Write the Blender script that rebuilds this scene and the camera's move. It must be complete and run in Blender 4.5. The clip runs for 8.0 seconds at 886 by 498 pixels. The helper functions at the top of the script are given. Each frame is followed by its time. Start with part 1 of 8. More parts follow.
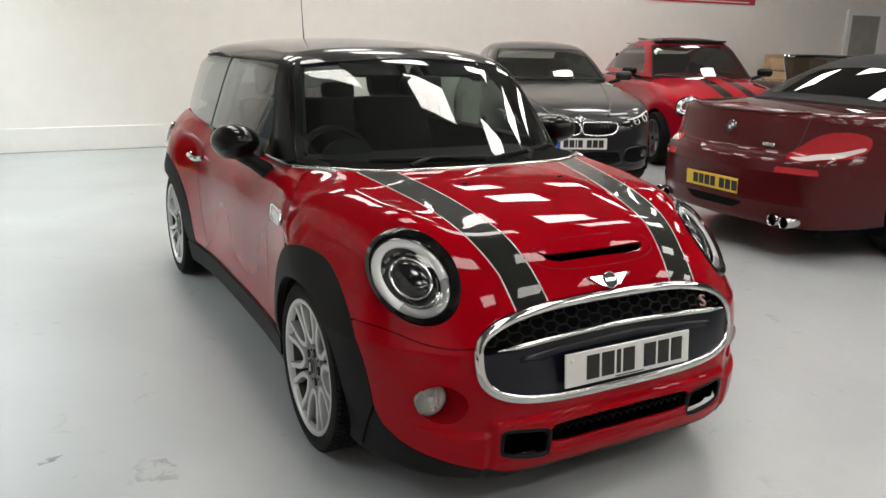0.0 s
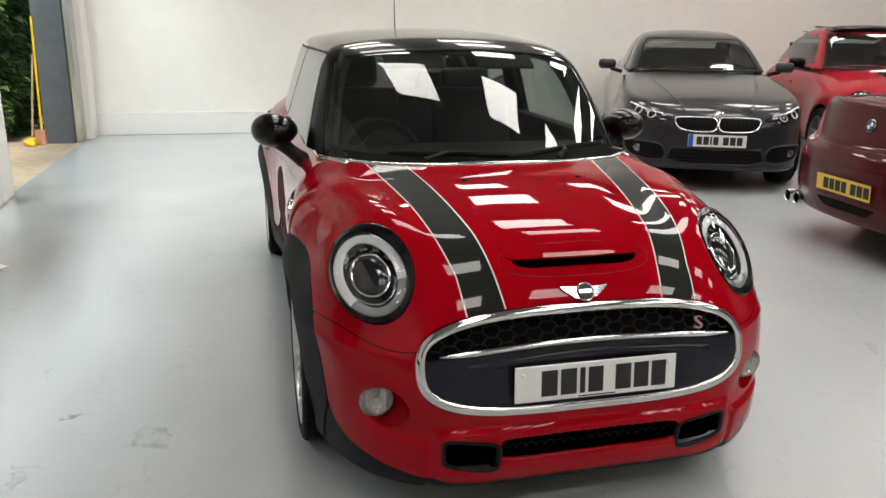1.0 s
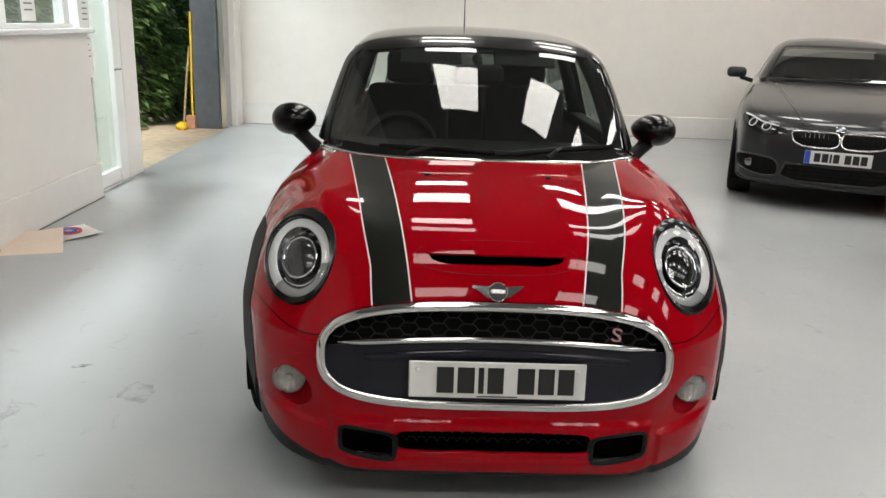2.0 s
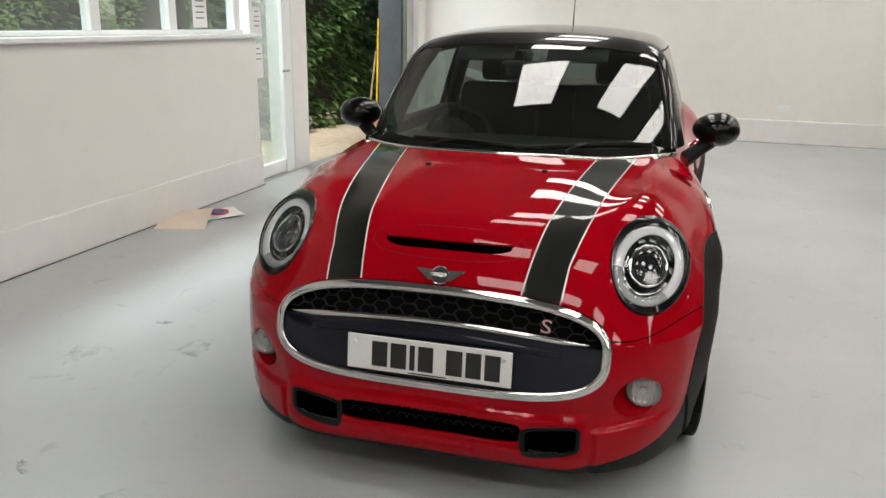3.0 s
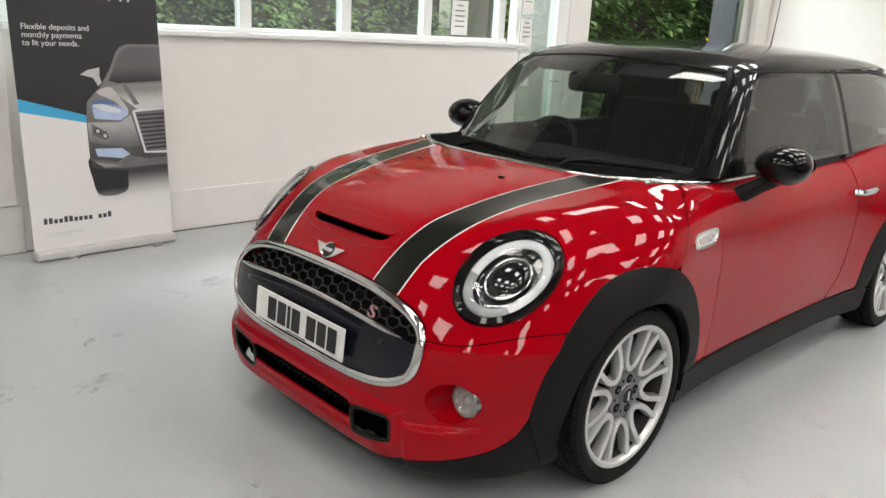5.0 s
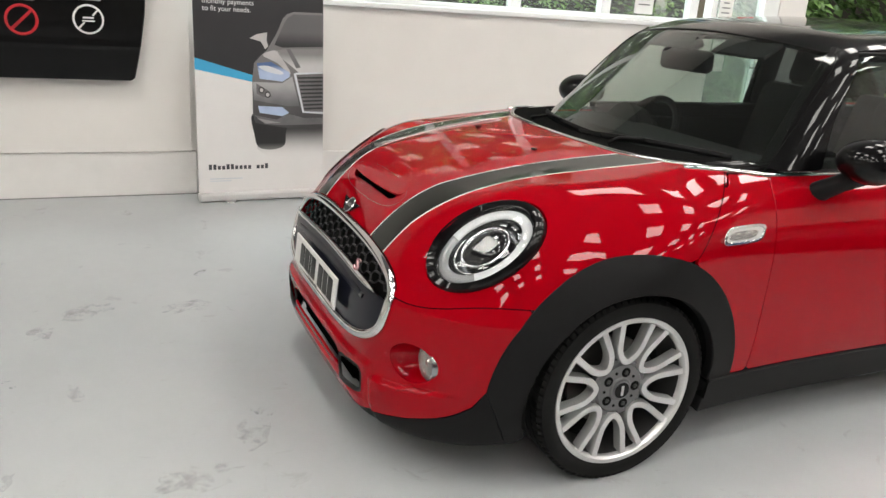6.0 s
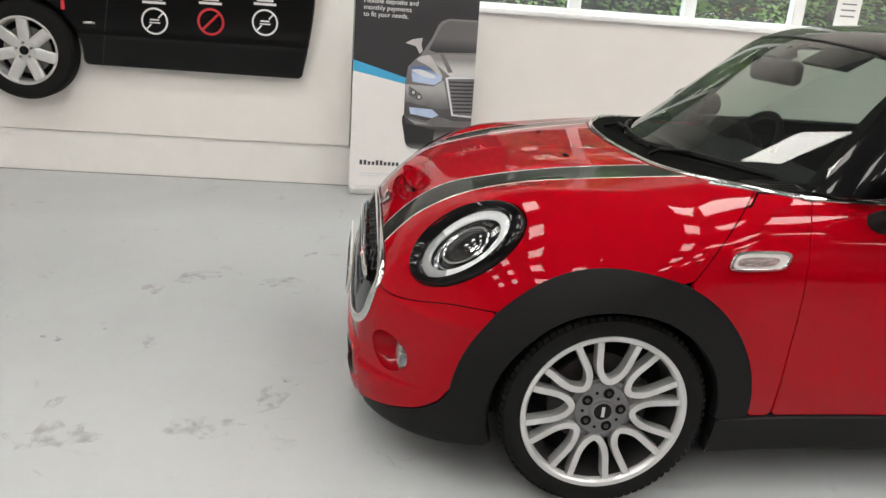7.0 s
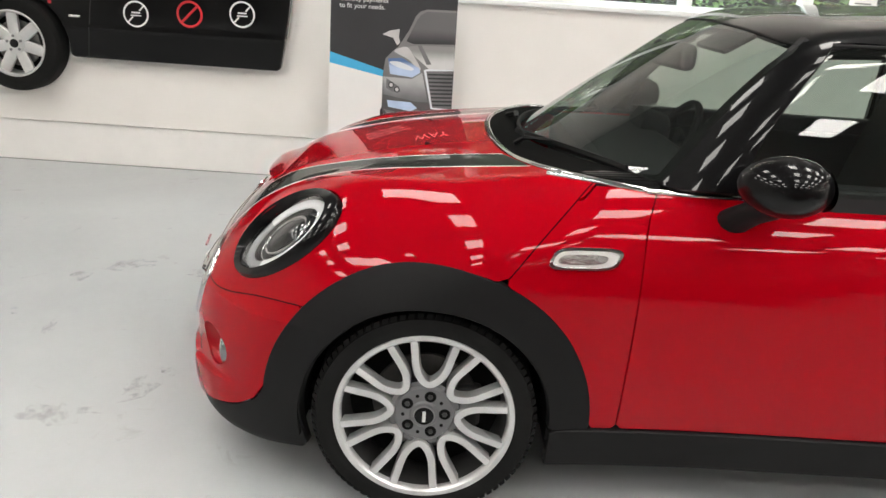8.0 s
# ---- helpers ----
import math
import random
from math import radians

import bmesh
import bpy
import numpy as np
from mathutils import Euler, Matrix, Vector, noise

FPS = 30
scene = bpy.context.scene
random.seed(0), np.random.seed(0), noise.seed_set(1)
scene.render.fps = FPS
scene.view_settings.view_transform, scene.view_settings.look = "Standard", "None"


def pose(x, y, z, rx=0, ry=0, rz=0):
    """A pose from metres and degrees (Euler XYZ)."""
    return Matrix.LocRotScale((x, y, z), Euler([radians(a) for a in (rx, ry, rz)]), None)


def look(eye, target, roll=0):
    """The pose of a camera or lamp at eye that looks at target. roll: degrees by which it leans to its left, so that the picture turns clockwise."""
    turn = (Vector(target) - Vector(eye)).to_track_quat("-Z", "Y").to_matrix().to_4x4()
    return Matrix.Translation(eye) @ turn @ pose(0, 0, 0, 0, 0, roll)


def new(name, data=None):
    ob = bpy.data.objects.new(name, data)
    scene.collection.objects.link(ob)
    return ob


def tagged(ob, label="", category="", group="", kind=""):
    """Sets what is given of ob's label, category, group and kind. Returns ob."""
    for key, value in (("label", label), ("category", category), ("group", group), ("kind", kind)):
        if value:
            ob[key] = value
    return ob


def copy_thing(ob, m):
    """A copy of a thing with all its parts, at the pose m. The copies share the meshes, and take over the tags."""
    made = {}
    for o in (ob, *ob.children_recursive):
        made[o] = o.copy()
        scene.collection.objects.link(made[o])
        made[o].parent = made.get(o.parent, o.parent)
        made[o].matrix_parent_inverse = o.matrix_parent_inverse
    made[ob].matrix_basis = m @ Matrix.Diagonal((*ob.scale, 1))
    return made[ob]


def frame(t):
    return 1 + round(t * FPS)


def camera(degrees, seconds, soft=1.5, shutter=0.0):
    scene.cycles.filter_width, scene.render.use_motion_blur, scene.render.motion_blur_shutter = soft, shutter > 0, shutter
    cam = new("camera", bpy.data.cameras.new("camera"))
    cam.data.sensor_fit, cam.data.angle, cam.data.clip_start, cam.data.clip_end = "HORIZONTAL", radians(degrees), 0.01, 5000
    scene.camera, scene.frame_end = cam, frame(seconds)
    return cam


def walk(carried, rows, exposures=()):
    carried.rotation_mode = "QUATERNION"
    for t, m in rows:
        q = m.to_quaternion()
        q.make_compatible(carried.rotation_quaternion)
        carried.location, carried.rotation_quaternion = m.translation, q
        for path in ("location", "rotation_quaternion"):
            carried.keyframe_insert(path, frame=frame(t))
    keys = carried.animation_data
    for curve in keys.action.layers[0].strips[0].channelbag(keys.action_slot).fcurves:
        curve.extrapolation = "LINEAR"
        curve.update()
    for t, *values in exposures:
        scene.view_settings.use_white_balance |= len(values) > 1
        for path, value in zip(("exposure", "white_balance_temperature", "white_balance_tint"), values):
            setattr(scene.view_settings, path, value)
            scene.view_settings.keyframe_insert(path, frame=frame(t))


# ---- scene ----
cam = camera(59.1, 8.0)
PATH = [
    (0, (-1.635, -2.580, 1.484), (-0.723, -0.839, 0.953), 1.2),
    (0.5, (-1.317, -2.602, 1.488), (-0.568, -0.799, 0.910), 1.5),
    (1, (-0.945, -2.741, 1.504), (-0.489, -0.839, 0.938), 0.9),
    (1.2, (-0.813, -2.784, 1.501), (-0.466, -0.856, 0.946), 1.1),
    (2.3, (0.082, -2.884, 1.493), (-0.062, -0.937, 0.919), 1.7),
    (2.5, (0.261, -2.901, 1.517), (-0.019, -0.968, 0.944), 1.2),
    (3, (0.669, -2.847, 1.473), (0.112, -0.973, 0.906), 1.0),
    (3.5, (1.067, -2.747, 1.480), (0.238, -0.969, 0.934), 1.2),
    (4, (1.458, -2.604, 1.496), (0.369, -0.966, 0.970), 1.5),
    (4.2, (1.595, -2.515, 1.475), (0.417, -0.942, 0.943), 1.4),
    (5.3, (2.307, -1.933, 1.474), (0.777, -0.720, 0.898), 4.0),
    (5.5, (2.414, -1.815, 1.479), (0.807, -0.713, 0.888), 4.2),
    (6, (2.582, -1.443, 1.463), (0.822, -0.641, 0.826), 4.3),
    (6.5, (2.716, -1.079, 1.446), (0.853, -0.600, 0.780), 4.8),
    (7, (2.815, -0.703, 1.477), (0.895, -0.507, 0.827), 4.4),
    (7.5, (2.750, -0.307, 1.458), (0.823, -0.279, 0.800), 3.5),
    (8, (2.718, 0.054, 1.464), (0.794, 0.037, 0.799), 3.7),
]

walk(cam, [(t, look(eye, target, roll)) for t, eye, target, roll in PATH],
     [(0.0, -0.10), (1.0, -0.15), (2.5, -0.26), (3.5, -0.21), (5.0, 0.05), (6.5, 0.17), (7.5, 0.25), (8.0, 0.37)])

# ---- world, sun and exposure ----
world = bpy.data.worlds.new("sky")
scene.world = world
world.use_nodes = True
wn = world.node_tree.nodes
sky = wn.new("ShaderNodeTexSky")
sky.sky_type = "NISHITA"
sky.sun_disc = False
sky.sun_elevation, sky.sun_rotation = radians(52), radians(185)
wn["Background"].inputs["Strength"].default_value = 0.15
world.node_tree.links.new(sky.outputs[0], wn["Background"].inputs["Color"])
sun = new("sun", bpy.data.lights.new("sun", "SUN"))
sun.data.energy, sun.data.angle, sun.data.color = 5.0, radians(10), (1.0, 0.96, 0.90)
sun.matrix_world = look((0.6, -6.5, 8.5), (0, 0, 0))
# unseen area lamps added outside: sky light for the doorway and window strip
for place, aim, w, h, watts in (((-4.75, 6.35, 5.2), (-1.7, 6.35, 0.4), 3.2, 1.0, 450.0), ((-4.85, 1.0, 4.5), (-1.8, 1.0, 0.0), 4.6, 0.9, 380.0)):
    lamp = new("sky_fill", bpy.data.lights.new("sky_fill", "AREA"))
    lamp.data.shape, lamp.data.size, lamp.data.size_y = "RECTANGLE", w, h
    lamp.data.energy, lamp.data.color = watts, (0.90, 1.0, 1.0)
    lamp.matrix_world = look(place, aim)


# ---- materials ----
def mat(name, color, rough=0.5, metal=0.0, coat=0.0, coat_rough=0.03, vary=0.0, scale=20.0, bump=0.0, bump_scale=200.0,
        rough_vary=0.0, spec=0.5, coat_ior=1.4, emit=None, power=0.0):
    m = bpy.data.materials.new(name)
    m.use_nodes = True
    nt = m.node_tree
    b = nt.nodes["Principled BSDF"]
    b.inputs["Base Color"].default_value = (*color, 1)
    b.inputs["Roughness"].default_value = rough
    b.inputs["Metallic"].default_value = metal
    b.inputs["Coat Weight"].default_value = coat
    b.inputs["Coat Roughness"].default_value = coat_rough
    b.inputs["Coat IOR"].default_value = coat_ior
    b.inputs["Specular IOR Level"].default_value = spec
    if emit:
        b.inputs["Emission Color"].default_value = (*emit, 1)
        b.inputs["Emission Strength"].default_value = power
    if vary or rough_vary or bump:
        co = nt.nodes.new("ShaderNodeTexCoord")
    if vary or rough_vary:
        n1 = nt.nodes.new("ShaderNodeTexNoise")
        n1.inputs["Scale"].default_value, n1.inputs["Detail"].default_value = scale, 6
        n2 = nt.nodes.new("ShaderNodeTexNoise")
        n2.inputs["Scale"].default_value, n2.inputs["Detail"].default_value = scale * 0.13, 3
        add = nt.nodes.new("ShaderNodeMath")
        add.operation = "ADD"
        nt.links.new(co.outputs["Object"], n1.inputs["Vector"])
        nt.links.new(co.outputs["Object"], n2.inputs["Vector"])
        nt.links.new(n1.outputs[0], add.inputs[0])
        nt.links.new(n2.outputs[0], add.inputs[1])
    if vary:
        r = nt.nodes.new("ShaderNodeMapRange")
        r.inputs["From Min"].default_value, r.inputs["From Max"].default_value = 0.7, 1.3
        r.inputs["To Min"].default_value, r.inputs["To Max"].default_value = 1 - vary, 1 + vary
        h = nt.nodes.new("ShaderNodeHueSaturation")
        h.inputs["Color"].default_value = (*color, 1)
        nt.links.new(add.outputs[0], r.inputs[0])
        nt.links.new(r.outputs[0], h.inputs["Value"])
        nt.links.new(h.outputs[0], b.inputs["Base Color"])
    if rough_vary:
        r = nt.nodes.new("ShaderNodeMapRange")
        r.inputs["From Min"].default_value, r.inputs["From Max"].default_value = 0.7, 1.3
        r.inputs["To Min"].default_value, r.inputs["To Max"].default_value = max(rough - rough_vary, 0.02), rough + rough_vary
        nt.links.new(add.outputs[0], r.inputs[0])
        nt.links.new(r.outputs[0], b.inputs["Roughness"])
    if bump:
        n3 = nt.nodes.new("ShaderNodeTexNoise")
        n3.inputs["Scale"].default_value, n3.inputs["Detail"].default_value = bump_scale, 4
        bp = nt.nodes.new("ShaderNodeBump")
        bp.inputs["Strength"].default_value, bp.inputs["Distance"].default_value = bump, 0.002
        nt.links.new(co.outputs["Object"], n3.inputs["Vector"])
        nt.links.new(n3.outputs[0], bp.inputs["Height"])
        nt.links.new(bp.outputs[0], b.inputs["Normal"])
    return m


def glass_mat(name, tint, gloss=0.0, ior=1.5, haze=0.0):
    """Clear or tinted pane: see-through, with a mirror-like gloss that grows at grazing angles."""
    m = bpy.data.materials.new(name)
    m.use_nodes = True
    nt = m.node_tree
    nt.nodes.clear()
    out = nt.nodes.new("ShaderNodeOutputMaterial")
    tr = nt.nodes.new("ShaderNodeBsdfTransparent")
    tr.inputs[0].default_value = (*tint, 1)
    gl = nt.nodes.new("ShaderNodeBsdfGlossy")
    gl.inputs["Roughness"].default_value = 0.01
    lw = nt.nodes.new("ShaderNodeLayerWeight")
    lw.inputs["Blend"].default_value = 0.5
    pw = nt.nodes.new("ShaderNodeMath")
    pw.operation = "POWER"
    pw.inputs[1].default_value = 4.0
    f0 = ((ior - 1) / (ior + 1)) ** 2 * 1.25 + gloss
    ad = nt.nodes.new("ShaderNodeMath")
    ad.operation = "MULTIPLY_ADD"
    ad.use_clamp = True
    ad.inputs[1].default_value, ad.inputs[2].default_value = 1 - f0, f0
    nt.links.new(lw.outputs["Facing"], pw.inputs[0])
    nt.links.new(pw.outputs[0], ad.inputs[0])
    mx = nt.nodes.new("ShaderNodeMixShader")
    nt.links.new(ad.outputs[0], mx.inputs[0])
    nt.links.new(tr.outputs[0], mx.inputs[1])
    nt.links.new(gl.outputs[0], mx.inputs[2])
    last = mx
    if haze:
        # dust and film on the pane; on car glass, reflected grey painted in
        df, tl = nt.nodes.new("ShaderNodeBsdfDiffuse"), nt.nodes.new("ShaderNodeBsdfTranslucent")
        df.inputs[0].default_value = tl.inputs[0].default_value = (0.85, 0.87, 0.85, 1)
        veil, last = nt.nodes.new("ShaderNodeMixShader"), nt.nodes.new("ShaderNodeMixShader")
        veil.inputs[0].default_value, last.inputs[0].default_value = 0.5, haze
        nt.links.new(df.outputs[0], veil.inputs[1])
        nt.links.new(tl.outputs[0], veil.inputs[2])
        nt.links.new(mx.outputs[0], last.inputs[1])
        nt.links.new(veil.outputs[0], last.inputs[2])
    nt.links.new(last.outputs[0], out.inputs[0])
    return m


RED_PAINT = mat("red_paint", (0.34, 0.0006, 0.006), rough=0.40, metal=0.0, coat=1.0, coat_rough=0.012, spec=0.0, coat_ior=1.30)
BLACK_GLOSS = mat("black_gloss", (0.003, 0.003, 0.0034), rough=0.3, coat_ior=1.29, coat=1.0, coat_rough=0.015, spec=0.05)
BLACK_PLASTIC = mat("black_plastic", (0.0058, 0.0058, 0.0062), spec=0.2, rough=0.55, vary=0.12, scale=60, bump=0.12, bump_scale=900)
BLACK_MATT = mat("black_matt", (0.006, 0.006, 0.006), rough=0.85, spec=0.12)
NAVY_GLOSS = mat("navy_gloss", (0.006, 0.007, 0.014), rough=0.35, coat=0.7, coat_rough=0.05, spec=0.1)
CHROME = mat("chrome", (0.64, 0.64, 0.64), rough=0.08, metal=1.0)
SATIN_CHROME = mat("satin_chrome", (0.62, 0.62, 0.62), rough=0.25, metal=1.0)
STRIPE_GREY = mat("stripe_grey", (0.011, 0.012, 0.010), rough=0.35, coat_ior=1.33, coat=1.0, coat_rough=0.02, spec=0.05)
PIN_WHITE = mat("pinstripe_white", (0.80, 0.76, 0.74), rough=0.35, coat=0.5)
PLATE_WHITE = mat("plate_white", (0.78, 0.78, 0.76), rough=0.35, coat=0.4, vary=0.03, scale=30)
PLATE_YELLOW = mat("plate_yellow", (0.78, 0.52, 0.03), rough=0.35, coat=0.4)
INK = mat("ink_black", (0.012, 0.012, 0.012), rough=0.5)
PLATE_BLUE = mat("plate_blue", (0.02, 0.08, 0.45), rough=0.4)
TYRE = mat("tyre_rubber", (0.0055, 0.0055, 0.0055), spec=0.2, rough=0.72, vary=0.2, scale=40, bump=0.2, bump_scale=300)
ALLOY = mat("alloy_silver", (0.62, 0.62, 0.62), rough=0.30, metal=0.65, vary=0.04, scale=40)
ALLOY_GREY = mat("alloy_grey", (0.24, 0.24, 0.25), rough=0.38, metal=0.6, vary=0.08, scale=50)
DISC_STEEL = mat("disc_steel", (0.28, 0.27, 0.26), rough=0.4, metal=0.9, vary=0.2, scale=30)
LAMP_WHITE = mat("lamp_ring_white", (0.74, 0.75, 0.76), rough=0.25, coat=0.6)
LAMP_GREY = mat("lamp_reflector", (0.30, 0.31, 0.32), rough=0.16, metal=0.85)
LAMP_DARK = mat("lamp_dark", (0.010, 0.010, 0.011), rough=0.10, spec=0.5, coat=1.0, coat_ior=1.45)
LAMP_FROST = mat("lamp_frosted_grey", (0.30, 0.305, 0.31), rough=0.22, coat=1.0, coat_rough=0.05, vary=0.08, scale=40)
LAMP_BOWL = mat("lamp_bowl_grey", (0.11, 0.115, 0.12), rough=0.22, metal=0.8)
CLEAR_GLASS = glass_mat("clear_cover", (0.93, 0.94, 0.95), 0.0, 1.45)
# haze on these two paints in the grey reflected from walls and ceiling
CAR_GLASS = glass_mat("car_glass", (0.58, 0.65, 0.61), 0.005, 1.5, haze=0.008)
PARKED_GLASS = glass_mat("parked_car_glass", (0.30, 0.33, 0.32), 0.08, 1.5, haze=0.02)
DARK_GLASS = glass_mat("privacy_glass", (0.20, 0.22, 0.22), 0.05, 1.5)
WINDOW_GLASS = glass_mat("window_glass", (0.88, 0.92, 0.90), 0.01, 1.45, haze=0.035)
DOOR_GLASS = glass_mat("door_glass", (0.86, 0.92, 0.89), 0.03, 1.45, haze=0.24)
SEAT_CLOTH = mat("seat_cloth", (0.012, 0.012, 0.013), rough=0.85, vary=0.25, scale=60, bump=0.3, bump_scale=500)
DASH = mat("dashboard_plastic", (0.016, 0.016, 0.017), rough=0.65, bump=0.2, bump_scale=600, spec=0.3)

# ---- mesh tools ----
def link(name, verts, faces, material, parent=None, normals=None, smooth=True, label=""):
    me = bpy.data.meshes.new(name)
    me.from_pydata([tuple(map(float, v)) for v in verts], [], [tuple(map(int, q)) for q in faces])
    if smooth:
        me.shade_smooth()
    me.materials.append(material)
    me.update()
    if normals is not None:
        me.normals_split_custom_set_from_vertices([tuple(map(float, n)) for n in normals])
    ob = new(name, me)
    if parent:
        ob.parent = parent
    if label:
        tagged(ob, label)
    return ob


def part(name, bm, material, parent=None, label="", smooth=False, angle=0.6):
    """Links a bmesh as one mesh object under a thing or a part."""
    me = bpy.data.meshes.new(name)
    bmesh.ops.recalc_face_normals(bm, faces=bm.faces)
    if smooth:
        for q in bm.faces:
            q.smooth = True
        for e in bm.edges:
            if len(e.link_faces) == 2 and e.calc_face_angle(0) > angle:
                e.smooth = False
    bm.to_mesh(me)
    bm.free()
    me.materials.append(material)
    ob = new(name, me)
    if parent:
        ob.parent = parent
    if label:
        tagged(ob, label)
    return ob


def thing(name, m, label, category, group="", kind=""):
    e = new(name)
    e.matrix_world = m
    return tagged(e, label, category, group, kind)


def box(x0, x1, y0, y1, z0, z1, bevel=0.0, bm=None, m=None, seg=2):
    bm = bm or bmesh.new()
    r = bmesh.ops.create_cube(bm, size=1.0)
    vs = r["verts"]
    for v in vs:
        v.co = Vector((x0 + (v.co.x + 0.5) * (x1 - x0), y0 + (v.co.y + 0.5) * (y1 - y0), z0 + (v.co.z + 0.5) * (z1 - z0)))
    if bevel:
        es = list({e for v in vs for e in v.link_edges})
        r = bmesh.ops.bevel(bm, geom=es, offset=bevel, segments=seg, affect="EDGES", profile=0.5)
        vs = list({v for q in r["faces"] for v in q.verts} | {v for v in vs if v.is_valid})
    if m:
        bmesh.ops.transform(bm, matrix=m, verts=[v for v in vs if v.is_valid])
    return bm


def lathe(profile, seg=48, axis="x", bm=None, m=None, closed=False, cap=False):
    """Turns a profile of (radius, height) round the axis."""
    bm = bm or bmesh.new()
    rings = []
    for r, h in profile:
        ring = []
        for k in range(seg):
            a = 2 * math.pi * k / seg
            c, s = r * math.cos(a), r * math.sin(a)
            p = {"x": (h, c, s), "y": (c, h, s), "z": (c, s, h)}[axis]
            ring.append(bm.verts.new(m @ Vector(p) if m else p))
        rings.append(ring)
    pairs = list(zip(rings, rings[1:])) + ([(rings[-1], rings[0])] if closed else [])
    for a, b in pairs:
        for k in range(seg):
            bm.faces.new((a[k], a[(k + 1) % seg], b[(k + 1) % seg], b[k]))
    if cap and not closed:
        for ring, (r, h) in ((rings[0], profile[0]), (rings[-1], profile[-1])):
            if r > 1e-4:
                bm.faces.new(ring)
    bmesh.ops.remove_doubles(bm, verts=[v for ring in rings for v in ring], dist=1e-5)
    return bm


def curve(pts, n=12, closed=False):
    """Catmull-Rom curve through control points."""
    p = np.array(pts, float)
    k = len(p)
    out = []
    for i in range(k if closed else k - 1):
        if closed:
            a, b, c, d = p[(i - 1) % k], p[i], p[(i + 1) % k], p[(i + 2) % k]
        else:
            b, c = p[i], p[i + 1]
            a = p[i - 1] if i else 2 * b - c
            d = p[i + 2] if i + 2 < k else 2 * c - b
        for t in np.arange(n) / n:
            out.append(0.5 * (2 * b + (c - a) * t + (2 * a - 5 * b + 4 * c - d) * t**2 + (3 * b - a - 3 * c + d) * t**3))
    if not closed:
        out.append(p[-1])
    return np.array(out)


def poly(pts, n=10):
    """Straight-sided line, cut finely."""
    p = np.array(pts, float)
    out = [a + (b - a) * t for a, b in zip(p, p[1:]) for t in np.arange(n) / n]
    return np.array(out + [p[-1]])


def tube(pts, radius, seg=8, closed=False, bm=None, flat=1.0, up=(0, 0, 1)):
    bm = bm or bmesh.new()
    pts = [Vector(p) for p in pts]
    n = len(pts)
    rings = []
    for i, p in enumerate(pts):
        t = (pts[(i + 1) % n] - pts[i - 1]) if closed else (pts[min(i + 1, n - 1)] - pts[max(i - 1, 0)])
        t.normalize()
        u = Vector(up)
        s = t.cross(u)
        if s.length < 1e-3:
            s = t.cross(Vector((1, 0, 0)))
        s.normalize()
        u = s.cross(t)
        r = radius[i] if isinstance(radius, (list, tuple, np.ndarray)) else radius
        rings.append([bm.verts.new(p + r * (math.cos(a) * s + flat * math.sin(a) * u)) for a in (2 * math.pi * k / seg for k in range(seg))])
    for i in range(n if closed else n - 1):
        a, b = rings[i], rings[(i + 1) % n]
        for k in range(seg):
            bm.faces.new((a[k], a[(k + 1) % seg], b[(k + 1) % seg], b[k]))
    if not closed:
        bm.faces.new(rings[0])
        bm.faces.new(rings[-1])
    return bm


def prism(pts2, d0, d1, axis="x", bm=None, bevel=0.0):
    """A flat outline given thickness along an axis."""
    bm = bm or bmesh.new()

    def at(p, d):
        return {"x": (d, p[0], p[1]), "y": (p[0], d, p[1]), "z": (p[0], p[1], d)}[axis]

    a = [bm.verts.new(at(p, d0)) for p in pts2]
    b = [bm.verts.new(at(p, d1)) for p in pts2]
    n = len(a)
    f0, f1 = bm.faces.new(a), bm.faces.new(b[::-1])
    for k in range(n):
        bm.faces.new((a[k], b[k], b[(k + 1) % n], a[(k + 1) % n]))
    if bevel:
        bmesh.ops.recalc_face_normals(bm, faces=bm.faces)
        bmesh.ops.bevel(bm, geom=list(f0.edges) + list(f1.edges), offset=bevel, segments=2, affect="EDGES")
    return bm


def letters(text, size, material, parent, m, name="lettering", depth=0.001, align="LEFT"):
    c = bpy.data.curves.new(name, "FONT")
    c.body, c.size, c.extrude, c.align_x = text, size, depth, align
    ob = new(name + "_curve", c)
    dg = bpy.context.evaluated_depsgraph_get()
    me = bpy.data.meshes.new_from_object(ob.evaluated_get(dg))
    bpy.data.objects.remove(ob)
    me.materials.clear()
    me.materials.append(material)
    o = new(name, me)
    o.parent = parent
    o.matrix_local = m
    return o


